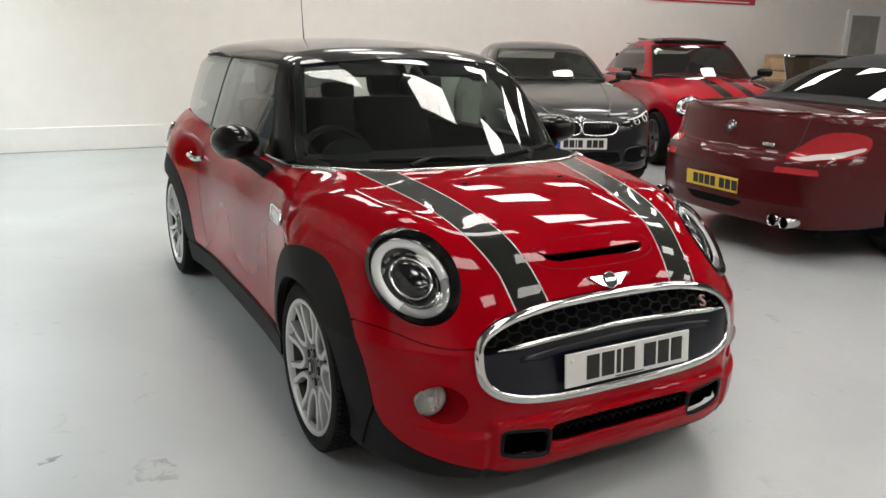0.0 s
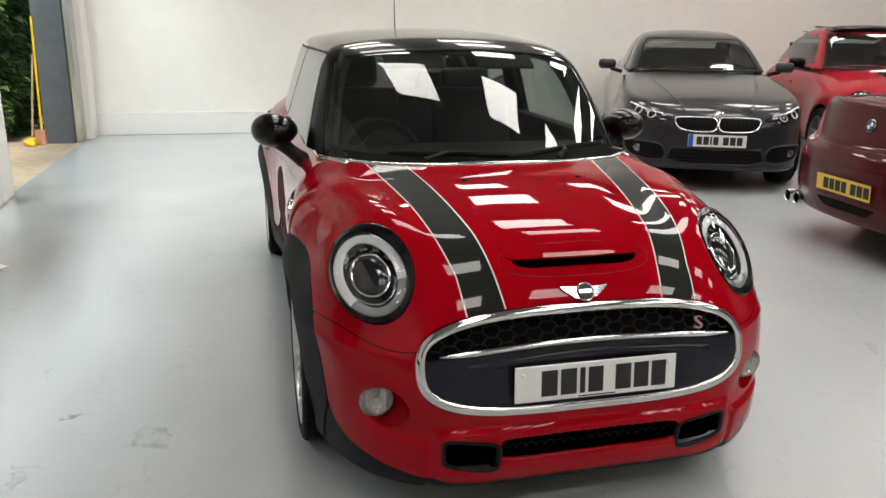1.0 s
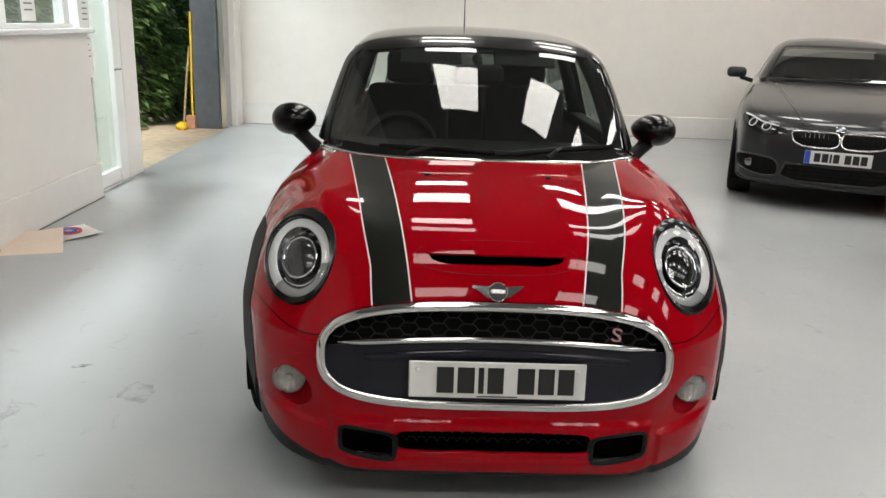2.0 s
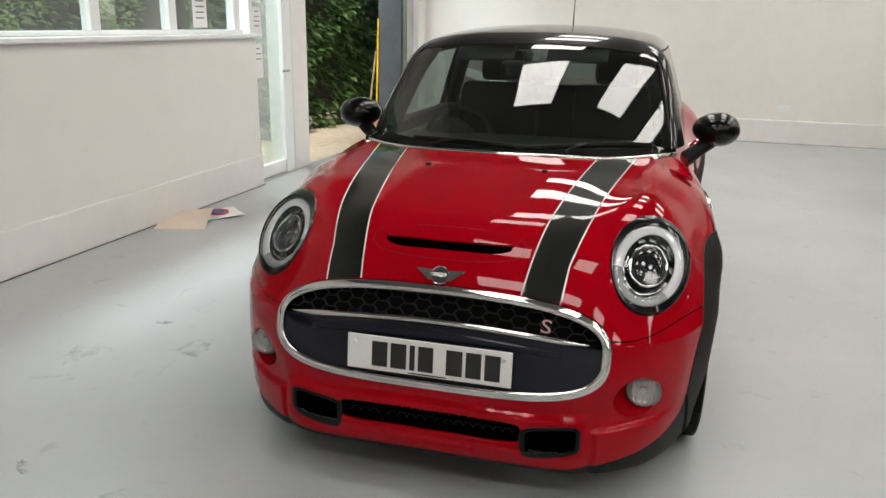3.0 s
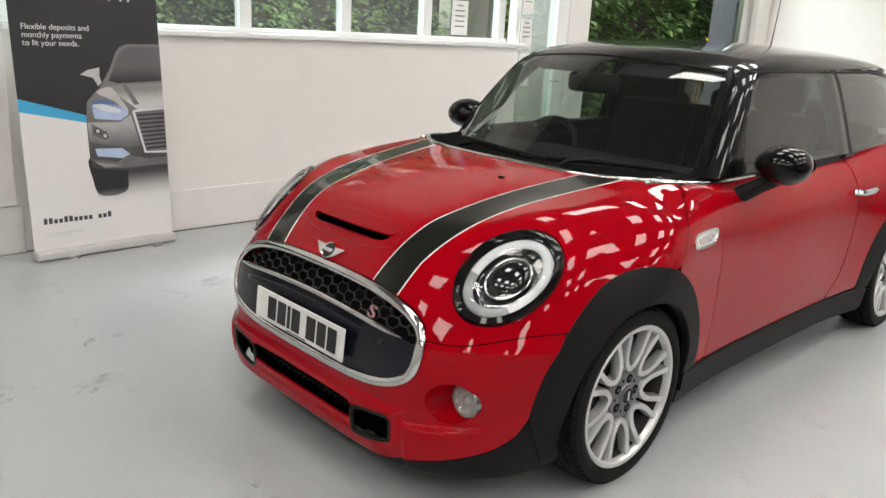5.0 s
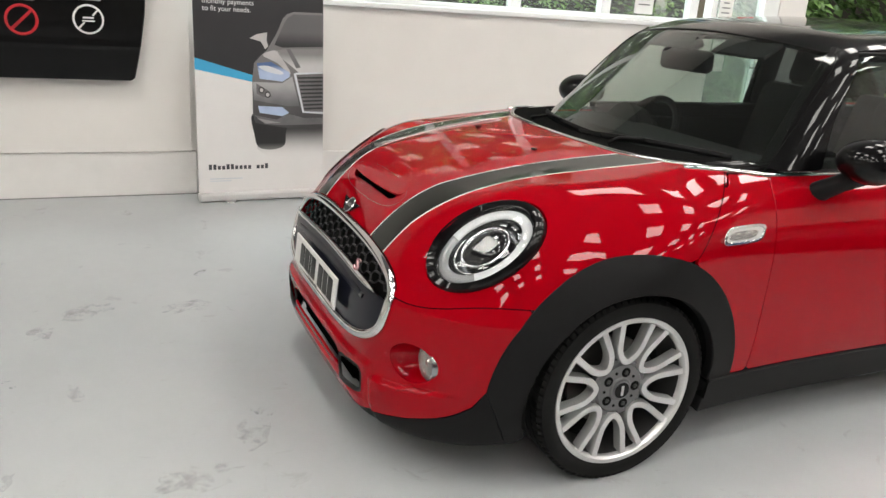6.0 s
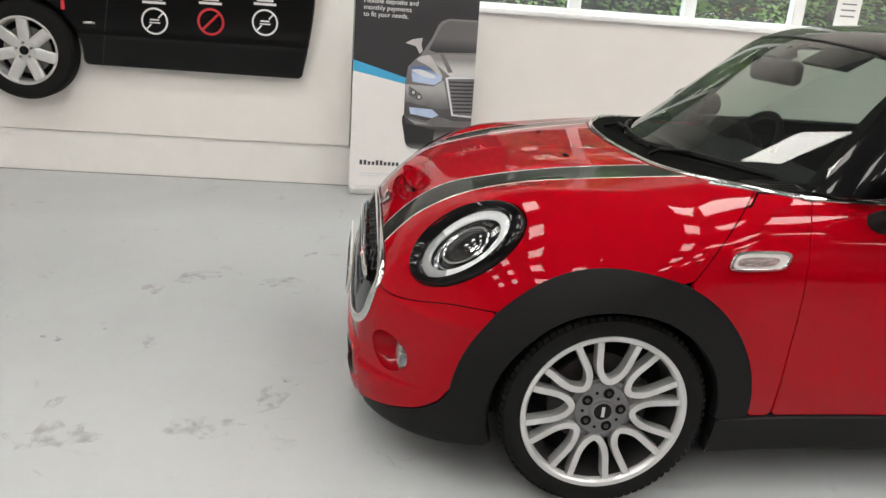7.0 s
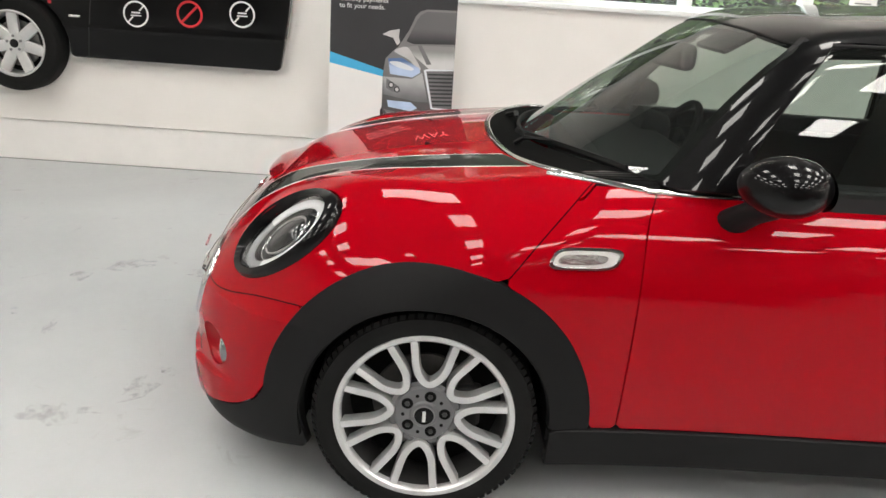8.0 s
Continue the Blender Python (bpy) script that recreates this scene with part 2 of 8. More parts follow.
# ---- smooth bodies: a field that is negative inside, cut into panels ----
def spline(xs, ys):
    """Natural cubic spline, straight beyond its ends."""
    xs, ys = np.array(xs, float), np.array(ys, float)
    n, h = len(xs), np.diff(xs)
    a, b = np.zeros((n, n)), np.zeros(n)
    a[0, 0] = a[-1, -1] = 1
    for i in range(1, n - 1):
        a[i, i - 1], a[i, i], a[i, i + 1] = h[i - 1], 2 * (h[i - 1] + h[i]), h[i]
        b[i] = 6 * ((ys[i + 1] - ys[i]) / h[i] - (ys[i] - ys[i - 1]) / h[i - 1])
    m = np.linalg.solve(a, b)

    def at(x):
        x = np.asarray(x, float)
        i = np.clip(np.searchsorted(xs, x) - 1, 0, n - 2)
        xc = np.clip(x, xs[0], xs[-1])
        u, v = xs[i + 1] - xc, xc - xs[i]
        y = (m[i] * u**3 + m[i + 1] * v**3) / (6 * h[i]) + (ys[i] / h[i] - m[i] * h[i] / 6) * u + (ys[i + 1] / h[i] - m[i + 1] * h[i] / 6) * v
        s0 = (ys[1] - ys[0]) / h[0] - h[0] * m[1] / 6
        s1 = (ys[-1] - ys[-2]) / h[-1] + h[-1] * m[-2] / 6
        return y + np.where(x < xs[0], (x - xs[0]) * s0, 0) + np.where(x > xs[-1], (x - xs[-1]) * s1, 0)

    return at


def smax(a, b, k):
    h = np.maximum(k - np.abs(a - b), 0) / k
    return np.maximum(a, b) + h * h * k * 0.25


def smin(a, b, k):
    return -smax(-a, -b, k)


def grad(field, p, e=0.002):
    g = np.stack([field(p + e * d) - field(p - e * d) for d in np.eye(3)], -1)
    return g / (np.linalg.norm(g, axis=-1, keepdims=True) + 1e-9)


def snap(field, p, rounds=8):
    """Moves points onto the body's skin."""
    p = np.array(p, float)
    for _ in range(rounds):
        e = 0.002
        g = np.stack([field(p + e * d) - field(p - e * d) for d in np.eye(3)], -1) / (2 * e)
        p = p - g * (field(p) / ((g * g).sum(-1) + 1e-9))[:, None]
    return p


class Flat:
    """Looks at the body along one axis: 'x+' from the left, 'x-' from the right, 'y-' from the front, 'y+' from behind, 'z+' from above."""

    def __init__(self, side, start=3.0, reach=3.0):
        self.n = "xyz".index(side[0])
        self.s = 1.0 if side[1] == "+" else -1.0
        self.rest = [i for i in range(3) if i != self.n]
        self.start, self.reach, self.scale = start, reach, 1.0

    def flat(self, p):
        return np.asarray(p, float)[:, self.rest]

    def rays(self, uv):
        o, d = np.zeros((len(uv), 3)), np.zeros((len(uv), 3))
        o[:, self.rest] = uv
        o[:, self.n] = self.s * self.start
        d[:, self.n] = -self.s
        return o, d, self.reach


class Star:
    """Looks at the body from all round towards one point inside it. squash: for a long body, lengths along the car count for less."""

    def __init__(self, centre, axis, reach=1.6, squash=1.0, scale=0.8):
        self.c = np.array(centre, float)
        self.m = np.array(axis, float) / np.linalg.norm(axis)
        self.u = np.cross((0, 0, 1), self.m)
        self.u /= np.linalg.norm(self.u)
        self.v = np.cross(self.m, self.u)
        self.k = np.array((1.0, squash, 1.0))
        self.reach, self.scale = reach, scale

    def flat(self, p):
        d = (np.asarray(p, float) - self.c) * self.k
        d /= np.linalg.norm(d, axis=1, keepdims=True)
        w = 2 / (1 + d @ self.m)
        return np.stack([(d @ self.u) * w, (d @ self.v) * w], 1)

    def rays(self, uv):
        r2 = (uv**2).sum(1) / 4
        d = (uv[:, :1] * self.u + uv[:, 1:] * self.v + (1 - r2)[:, None] * self.m) / (1 + r2)[:, None]
        d = d / self.k
        d /= np.linalg.norm(d, axis=1, keepdims=True)
        return self.c + d * self.reach, -d, self.reach


def meet(field, o, d, far, steps=64):
    """Where rays from outside first meet the skin; NaN where they miss."""
    ts = np.linspace(0, far, steps)
    lo, hi, done = np.zeros(len(o)), np.full(len(o), np.nan), np.zeros(len(o), bool)
    for a, b in zip(ts, ts[1:]):
        inside = (field(o + b * d) < 0) & ~done
        lo[inside], hi[inside] = a, b
        done |= inside
    for _ in range(18):
        mid = (lo + hi) / 2
        f = field(o + np.nan_to_num(mid)[:, None] * d)
        hi = np.where(f < 0, mid, hi)
        lo = np.where(f < 0, lo, mid)
    return o + hi[:, None] * d


def loop_distance(uv, loops):
    """Distance inside the loops (negative outside), by the even-odd rule."""
    best, odd = np.full(len(uv), 1e9), np.zeros(len(uv), bool)
    for lp in loops:
        a, b = lp, np.roll(lp, -1, 0)
        for (ax, ay), (bx, by) in zip(a, b):
            dx, dy = bx - ax, by - ay
            l2 = dx * dx + dy * dy
            if l2 < 1e-14:
                continue
            t = np.clip(((uv[:, 0] - ax) * dx + (uv[:, 1] - ay) * dy) / l2, 0, 1)
            best = np.minimum(best, (uv[:, 0] - ax - t * dx) ** 2 + (uv[:, 1] - ay - t * dy) ** 2)
            cross = ((ay > uv[:, 1]) != (by > uv[:, 1]))
            if abs(dy) > 1e-12:
                odd ^= cross & (uv[:, 0] < dx * (uv[:, 1] - ay) / dy + ax)
    d = np.sqrt(best)
    return np.where(odd, d, -d)


def panel(name, field, proj, loops, cell, material, parent, offset=0.0, rim=0.012, gap=0.0, label="", edge_drop=0.0, offset_fn=None):
    """A body panel: the skin of the field inside the first loop and outside the others, with turned-in edges."""
    flat = [proj.flat(lp) for lp in loops]
    c = cell / proj.scale
    lo, hi = flat[0].min(0) - c, flat[0].max(0) + c
    nx, ny = int((hi[0] - lo[0]) / c) + 2, int((hi[1] - lo[1]) / c) + 2
    gx, gy = np.meshgrid(lo[0] + c * np.arange(nx), lo[1] + c * np.arange(ny), indexing="ij")
    nodes = np.stack([gx.ravel(), gy.ravel()], 1)
    s = loop_distance(nodes, flat) - gap / proj.scale
    s[np.abs(s) < 1e-7] = 1e-7
    uv, index, faces, border = [], {}, [], []

    def node(i):
        if i not in index:
            index[i] = len(uv)
            uv.append(nodes[i])
        return index[i]

    def cut(i, j):
        key = (min(i, j), max(i, j))
        if key not in index:
            t = s[key[0]] / (s[key[0]] - s[key[1]])
            t = min(max(t, 0.02), 0.98)
            index[key] = len(uv)
            uv.append(nodes[key[0]] + t * (nodes[key[1]] - nodes[key[0]]))
        return index[key]

    inside = s.reshape(nx, ny) > 0
    count = inside[:-1, :-1].astype(int) + inside[1:, :-1] + inside[1:, 1:] + inside[:-1, 1:]
    for i, j in zip(*np.nonzero(count)):
        q = [i * ny + j, (i + 1) * ny + j, (i + 1) * ny + j + 1, i * ny + j + 1]
        if count[i, j] == 4:
            faces.append([node(k) for k in q])
            continue
        face, outs = [], []
        for a, b in zip(q, q[1:] + q[:1]):
            if s[a] > 0:
                face.append(node(a))
            if (s[a] > 0) != (s[b] > 0):
                face.append(cut(a, b))
                outs.append((len(face) - 1, s[a] > 0))
        faces.append(face)
        for k, leaving in outs:
            if leaving:
                border.append((face[k], face[(k + 1) % len(face)]))
    uv = np.array(uv)
    p = meet(field, *proj.rays(uv))
    bad = np.isnan(p[:, 0])
    p[bad] = 0
    n = grad(field, p)
    off = offset + (offset_fn(p) if offset_fn else 0.0)
    p = p + n * np.reshape(off, (-1, 1)) if np.ndim(off) else p + n * off
    faces = [q for q in faces if not any(bad[k] for k in q)]
    border = [e for e in border if not (bad[e[0]] or bad[e[1]])]
    q = faces[len(faces) // 2]
    flip = np.cross(p[q[1]] - p[q[0]], p[q[2]] - p[q[0]]) @ n[q[0]] < 0
    if flip:
        faces = [f[::-1] for f in faces]
        border = [(b, a) for a, b in border]
    verts, normals = list(p), list(n)
    if rim:
        side = {}
        for a, b in border:
            t = p[b] - p[a]
            w = np.cross(t, n[a])
            for k in (a, b):
                side[k] = side.get(k, 0) + w
        ids = {}
        for k, w in side.items():
            w = w / (np.linalg.norm(w) + 1e-12)
            ids[k] = len(verts)
            verts += [p[k], p[k] + w * rim * 0.12 - n[k] * rim * 0.25, p[k] + w * rim * 0.12 - n[k] * rim]
            normals += [n[k] * 0.7 + w * 0.7, w, w]
        for a, b in border:
            for k in (0, 1):
                faces.append((ids[a] + k, ids[a] + k + 1, ids[b] + k + 1, ids[b] + k))
    return link(name, verts, faces, material, parent, normals, label=label)


def strip(name, field, pts, width, height, material, parent, closed=False, seg=8, sink=0.3, label="", lift=0.0):
    """A half-round moulding that lies on the skin along a line."""
    p = snap(field, pts)
    n = grad(field, p)
    t = np.roll(p, -1, 0) - np.roll(p, 1, 0) if closed else np.gradient(p, axis=0)
    t /= np.linalg.norm(t, axis=1, keepdims=True) + 1e-12
    s = np.cross(n, t)
    k = len(p)
    w = np.broadcast_to(np.asarray(width, float), (k,))
    verts, faces = [], []
    angles = np.linspace(-sink, math.pi + sink, seg)
    for i in range(k):
        verts += [p[i] + n[i] * lift + s[i] * 0.5 * w[i] * math.cos(a) + n[i] * height * math.sin(a) for a in angles]
    for i in range(k if closed else k - 1):
        j = (i + 1) % k
        for a in range(seg - 1):
            faces.append((i * seg + a, j * seg + a, j * seg + a + 1, i * seg + a + 1))
    if not closed:
        faces += [tuple(range(seg)), tuple(range((k - 1) * seg, k * seg))]
    return link(name, verts, faces, material, parent, label=label)


def mirror_x(p):
    return np.asarray(p, float) * (-1, 1, 1)


def ellipse(c, a, b, n=48, p=2.0):
    """Points of a rounded outline in two numbers."""
    t = np.linspace(0, 2 * math.pi, n, endpoint=False)
    f = lambda v: np.sign(v) * np.abs(v) ** (2 / p)
    return np.stack([c[0] + a * f(np.cos(t)), c[1] + b * f(np.sin(t))], 1)


def both(half):
    """A closed loop from a half line that runs from the centre plane round to the centre plane."""
    half = np.asarray(half, float)
    return np.concatenate([half, mirror_x(half[::-1])[1:-1]])

# ---- the place ----
def floor_mat():
    m = mat("painted_concrete", (0.40, 0.41, 0.415), rough=0.3)
    nt = m.node_tree
    b = nt.nodes["Principled BSDF"]
    co = nt.nodes.new("ShaderNodeTexCoord")

    def noise_tex(scale, detail=5, rough=0.55, warp=0.0):
        n = nt.nodes.new("ShaderNodeTexNoise")
        n.inputs["Scale"].default_value, n.inputs["Detail"].default_value = scale, detail
        n.inputs["Roughness"].default_value, n.inputs["Distortion"].default_value = rough, warp
        nt.links.new(co.outputs["Object"], n.inputs["Vector"])
        return n

    def ramp(src, lo, hi, a, c):
        r = nt.nodes.new("ShaderNodeMapRange")
        r.inputs["From Min"].default_value, r.inputs["From Max"].default_value = lo, hi
        r.inputs["To Min"].default_value, r.inputs["To Max"].default_value = a, c
        nt.links.new(src, r.inputs[0])
        return r

    base = ramp(noise_tex(0.8, 3, 0.5, 0.6).outputs[0], 0.3, 0.7, 0.94, 1.04)
    fine = ramp(noise_tex(14, 8, 0.7).outputs[0], 0.3, 0.7, 0.985, 1.012)
    mul = nt.nodes.new("ShaderNodeMath")
    mul.operation = "MULTIPLY"
    nt.links.new(base.outputs[0], mul.inputs[0])
    nt.links.new(fine.outputs[0], mul.inputs[1])
    hsv = nt.nodes.new("ShaderNodeHueSaturation")
    hsv.inputs["Color"].default_value = (0.455, 0.472, 0.480, 1)
    nt.links.new(mul.outputs[0], hsv.inputs["Value"])
    # scuffs and worn patches of their own shape
    spots = ramp(noise_tex(6.5, 5, 0.62, 0.8).outputs[0], 0.64, 0.72, 0.0, 0.26)
    scuff = ramp(noise_tex(2.3, 7, 0.75, 1.2).outputs[0], 0.58, 0.80, 0.0, 0.10)
    mix1 = nt.nodes.new("ShaderNodeMix")
    mix1.data_type = "RGBA"
    mix1.inputs["B"].default_value = (0.25, 0.24, 0.22, 1)
    nt.links.new(spots.outputs[0], mix1.inputs["Factor"])
    nt.links.new(hsv.outputs[0], mix1.inputs["A"])
    mix2 = nt.nodes.new("ShaderNodeMix")
    mix2.data_type = "RGBA"
    mix2.inputs["B"].default_value = (0.30, 0.30, 0.30, 1)
    nt.links.new(scuff.outputs[0], mix2.inputs["Factor"])
    nt.links.new(mix1.outputs["Result"], mix2.inputs["A"])
    nt.links.new(mix2.outputs["Result"], b.inputs["Base Color"])
    b.inputs["Roughness"].default_value = 0.25
    return m


FLOOR = floor_mat()
WALL = mat("white_wall_paint", (0.82, 0.79, 0.75), rough=0.55, vary=0.025, scale=6, bump=0.25, bump_scale=90)
WALL_GLOSS = mat("white_gloss_boarding", (0.80, 0.77, 0.74), rough=0.32, vary=0.02, scale=5, bump=0.1, bump_scale=40)
PLINTH = mat("white_plinth_paint", (0.80, 0.78, 0.76), rough=0.35, vary=0.03, scale=9, bump=0.15, bump_scale=60)
UPVC = mat("white_window_frame", (0.82, 0.83, 0.82), rough=0.3, vary=0.02, scale=12)
CEIL = mat("ceiling_sheet", (0.20, 0.20, 0.20), rough=0.6, vary=0.05, scale=4)
STEEL_GREY = mat("grey_steel_paint", (0.10, 0.11, 0.125), rough=0.45, vary=0.15, scale=12)
APRON = mat("sandy_concrete", (0.50, 0.40, 0.29), rough=0.9, vary=0.2, scale=9, bump=0.5, bump_scale=60)
YELLOW = mat("yellow_paint", (0.80, 0.50, 0.02), rough=0.5, vary=0.1, scale=20)
WOOD = mat("broom_wood", (0.42, 0.30, 0.17), rough=0.7, vary=0.25, scale=30)
LAMP_PANEL = mat("lit_rooflight", (0.9, 0.9, 0.9), rough=0.4, emit=(1.0, 0.965, 0.905), power=15.0)
PAPER = mat("white_paper", (0.82, 0.81, 0.79), rough=0.8, vary=0.02, scale=15)
CARD = mat("cream_card", (0.72, 0.60, 0.50), rough=0.8, vary=0.04, scale=20)
GRASS_DARK = mat("yard_earth", (0.10, 0.085, 0.06), rough=0.95, vary=0.3, scale=6)

JOINT = mat("foot_line_dark", (0.10, 0.10, 0.10), rough=0.8)
X0, X1, Y0, Y1, ZC = -2.9, 16.5, -8.0, 8.43, 5.0


def slab(name, x0, x1, y0, y1, z0, z1, material, bevel=0.0, kind="structure", label=""):
    ob = part(name, box(x0, x1, y0, y1, z0, z1, bevel), material)
    return tagged(ob, label, kind=kind)


def room():
    # outdoor ground reaches to the horizon; the shop floor is laid on it
    slab("ground", -400, 400, -400, 400, -0.6, -0.05, GRASS_DARK, label="bare earth yard ground outside the showroom")
    slab("floor", -3.08, X1, Y0, Y1, -0.04, 0.0, FLOOR, label="light grey painted concrete showroom floor, scuffed and slightly shiny")
    slab("pavement", -5.6, -3.085, 3.0, 12.0, -0.045, -0.012, APRON, label="sandy concrete apron outside the open doorway")
    slab("wall_north", -3.0, X1 + 0.3, Y1, Y1 + 0.25, 0, ZC, WALL, label="plain white painted back wall")
    slab("baseboard_north", -3.0, X1, Y1 - 0.03, Y1 - 0.001, 0, 0.30, PLINTH, 0.006, label="tall white painted plinth along the back wall")
    slab("wall_east", X1, X1 + 0.3, Y0, Y1, 0, ZC, WALL)
    slab("wall_south", -3.3, X1 + 0.3, Y0 - 0.3, Y0, 0, ZC, WALL)
    # west side: boarded wall, then a low wall with windows, a glazed screen, and the open doorway
    slab("wall_west_1", -3.3, -2.918, Y0, -0.87, 0.303, ZC, WALL_GLOSS, 0.004, label="white boarded wall above a recessed plinth")
    slab("baseboard_west_1", -3.3, -2.935, Y0, -0.84, 0, 0.300, PLINTH, 0.004, label="white painted plinth under the boarded wall")
    slab("wall_west_2", -3.3, -2.975, -0.865, 3.50, 0, 1.312, WALL_GLOSS, label="low white wall below the window sill")
    slab("baseboard_west_2", -2.974, -2.952, -0.86, 3.505, 0, 0.288, PLINTH, 0.008, label="white plinth along the low window wall")
    slab("wall_west_3", -3.3, -2.96, -0.865, 4.62, 2.62, ZC, WALL)
    slab("wall_west_4", -3.3, -2.96, 4.62, 8.1, 3.6, ZC, WALL)
    slab("wall_west_5", -3.3, -3.0, 8.1, Y1, 0, ZC, WALL)
    sill = part("window_sill", box(-3.2, -2.935, -0.86, 3.555, 1.314, 1.350, 0.008), UPVC)
    tagged(sill, "white painted window sill board on the low wall", "sill", kind="structure")
    # window strip
    win = thing("window_1", Matrix(), "long white framed window strip looking onto a hedge", "window", kind="structure")
    part("window_frame", box(-3.12, -3.03, -0.86, 3.39, 1.352, 1.384, 0.004), UPVC, win)
    part("window_frame", box(-3.12, -3.03, -0.86, 3.39, 2.55, 2.62, 0.004), UPVC, win)
    posts = [-0.82, -0.08, 0.72, 1.58, 2.413, 3.315]
    for y in posts:
        part("mullion", box(-3.115, -3.035, y - 0.045, y + 0.045, 1.384, 2.55, 0.006), UPVC, win)
    for a, b in zip(posts, posts[1:]):
        g = part("pane", box(-3.078, -3.072, a + 0.045, b - 0.045, 1.384, 2.55), WINDOW_GLASS, win)
        g.visible_shadow = False
    # glazed screen beside the doorway
    scr = thing("door_1", Matrix(), "white framed glazed door beside the open doorway", "door", kind="structure")
    part("door_frame", box(-3.13, -3.03, 3.505, 3.565, 0, 2.62, 0.005), UPVC, scr)
    part("door_frame", box(-3.13, -3.03, 4.10, 4.27, 0, 2.62, 0.005), UPVC, scr)
    part("door_rail", box(-3.12, -3.04, 3.565, 4.10, 0.02, 0.14, 0.005), UPVC, scr)
    part("door_rail", box(-3.12, -3.04, 3.565, 4.10, 2.5, 2.62, 0.005), UPVC, scr)
    g = part("pane", box(-3.083, -3.077, 3.565, 4.10, 0.14, 2.5), DOOR_GLASS, scr)
    g.visible_shadow = False
    part("door_handle", tube([(-3.03, 4.14, 1.0), (-2.99, 4.14, 1.0), (-2.99, 4.02, 1.0)], 0.009, 8), SATIN_CHROME, scr)
    slab("column", -3.3, -3.03, 4.275, 4.615, 0, 3.6, WALL_GLOSS, 0.012, label="white painted column at the edge of the doorway")
    slab("threshold", -3.10, -3.0, 3.505, 4.27, 0, 0.018, SATIN_CHROME, 0.003, label="metal door threshold strip")
    slab("door_jamb", -3.50, -3.16, 7.80, 8.10, -0.04, 3.6, STEEL_GREY, 0.01, label="dark grey steel jamb of the open doorway")
    slab("jamb_strip", -3.155, -3.08, 7.84, 8.10, 0, 3.6, SATIN_CHROME, 0.006, label="pale metal edge strip of the doorway jamb")
    # thin dark line where the plinths meet the floor
    for x0, x1, y0, y1 in ((-2.9, X1, Y1 - 0.036, Y1 - 0.031), (-2.934, -2.929, Y0, -0.84), (-2.951, -2.945, -0.836, 3.50)):
        slab("trim", x0, x1, y0, y1, 0.0, 0.007 if x1 < -2.94 else 0.004, JOINT, label="thin dark line along the foot of the plinth")
    # roof
    ceil = part("ceiling", box(-3.3, X1 + 0.3, Y0 - 0.3, Y1 + 0.25, ZC, ZC + 0.2), CEIL)
    tagged(ceil, "grey sheet warehouse ceiling", kind="structure")


room()


def rooflights():
    """Rows of lit rooflights between the roof beams."""
    rows = (-5.0, -3.3, -1.2, 1.7, 3.35, 5.0, 6.65)
    places = [(-0.30 + 2.17 * i, y, 0.94, 0.62) for i in range(5) for y in rows]
    proto = {}
    for x, y, w, h in places:
        key = (w, h)
        if key not in proto:
            t = thing("ceiling_light", pose(x, y, ZC), "flat white lit rooflight panel in a metal frame", "light", "rooflights")
            part("diffuser", box(-w / 2, w / 2, -h / 2, h / 2, -0.03, -0.012, 0.004), LAMP_PANEL, t)
            for a, b, c, d in ((-w / 2 - 0.04, w / 2 + 0.04, -h / 2 - 0.04, -h / 2), (-w / 2 - 0.04, w / 2 + 0.04, h / 2, h / 2 + 0.04),
                               (-w / 2 - 0.04, -w / 2, -h / 2, h / 2), (w / 2, w / 2 + 0.04, -h / 2, h / 2)):
                part("frame", box(a, b, c, d, -0.045, 0.0, 0.004), SATIN_CHROME, t)
            proto[key] = t
        else:
            copy_thing(proto[key], pose(x, y, ZC))


rooflights()

# ---- the red hatchback ----
# Car axes: x to its left, y backwards from the front axle, z up.
# headlamp: its centre, outward direction, short and long axes
LAMP_C = np.array((0.6286, -0.4234, 0.7587))
LAMP_N, LAMP_U, LAMP_V = np.array((0.358, -0.625, 0.694)), np.array((0.894, 0.015, -0.448)), np.array((0.27, 0.78, 0.564))
LAMP_A, LAMP_B = 0.137, 0.196
M_WY = spline([-0.75, -0.5, -0.33, -0.15, 0.0, 0.18, 0.36, 0.55, 1.2, 1.8, 2.1, 2.3, 2.5, 2.7, 2.95], [0.750, 0.808, 0.838, 0.853, 0.858, 0.850, 0.830, 0.814, 0.804, 0.816, 0.846, 0.874, 0.886, 0.880, 0.835])
M_WZ = spline([0.10, 0.22, 0.35, 0.50, 0.65, 0.76, 0.83, 0.89, 0.95, 1.02, 1.10], [-0.05, -0.026, -0.006, 0.0, 0.0, -0.006, -0.022, -0.053, -0.103, -0.175, -0.26])
M_TOP = spline([-0.95, -0.78, -0.68, -0.57, -0.40, -0.20, 0.0, 0.2, 0.5, 1.0, 2.0, 3.2], [0.52, 0.675, 0.750, 0.812, 0.872, 0.920, 0.956, 0.982, 1.01, 1.02, 1.04, 1.05])
M_PLAN = spline([0.0, 0.14, 0.27, 0.40, 0.52, 0.62, 0.70, 0.76, 0.82], [-0.752, -0.752, -0.750, -0.742, -0.712, -0.649, -0.574, -0.494, -0.390])
M_LEAN = spline([0.10, 0.20, 0.35, 0.46, 0.54, 0.62, 0.70, 0.80, 0.92, 1.05], [0.05, 0.012, 0.0, 0.002, 0.018, 0.050, 0.094, 0.158, 0.245, 0.35])
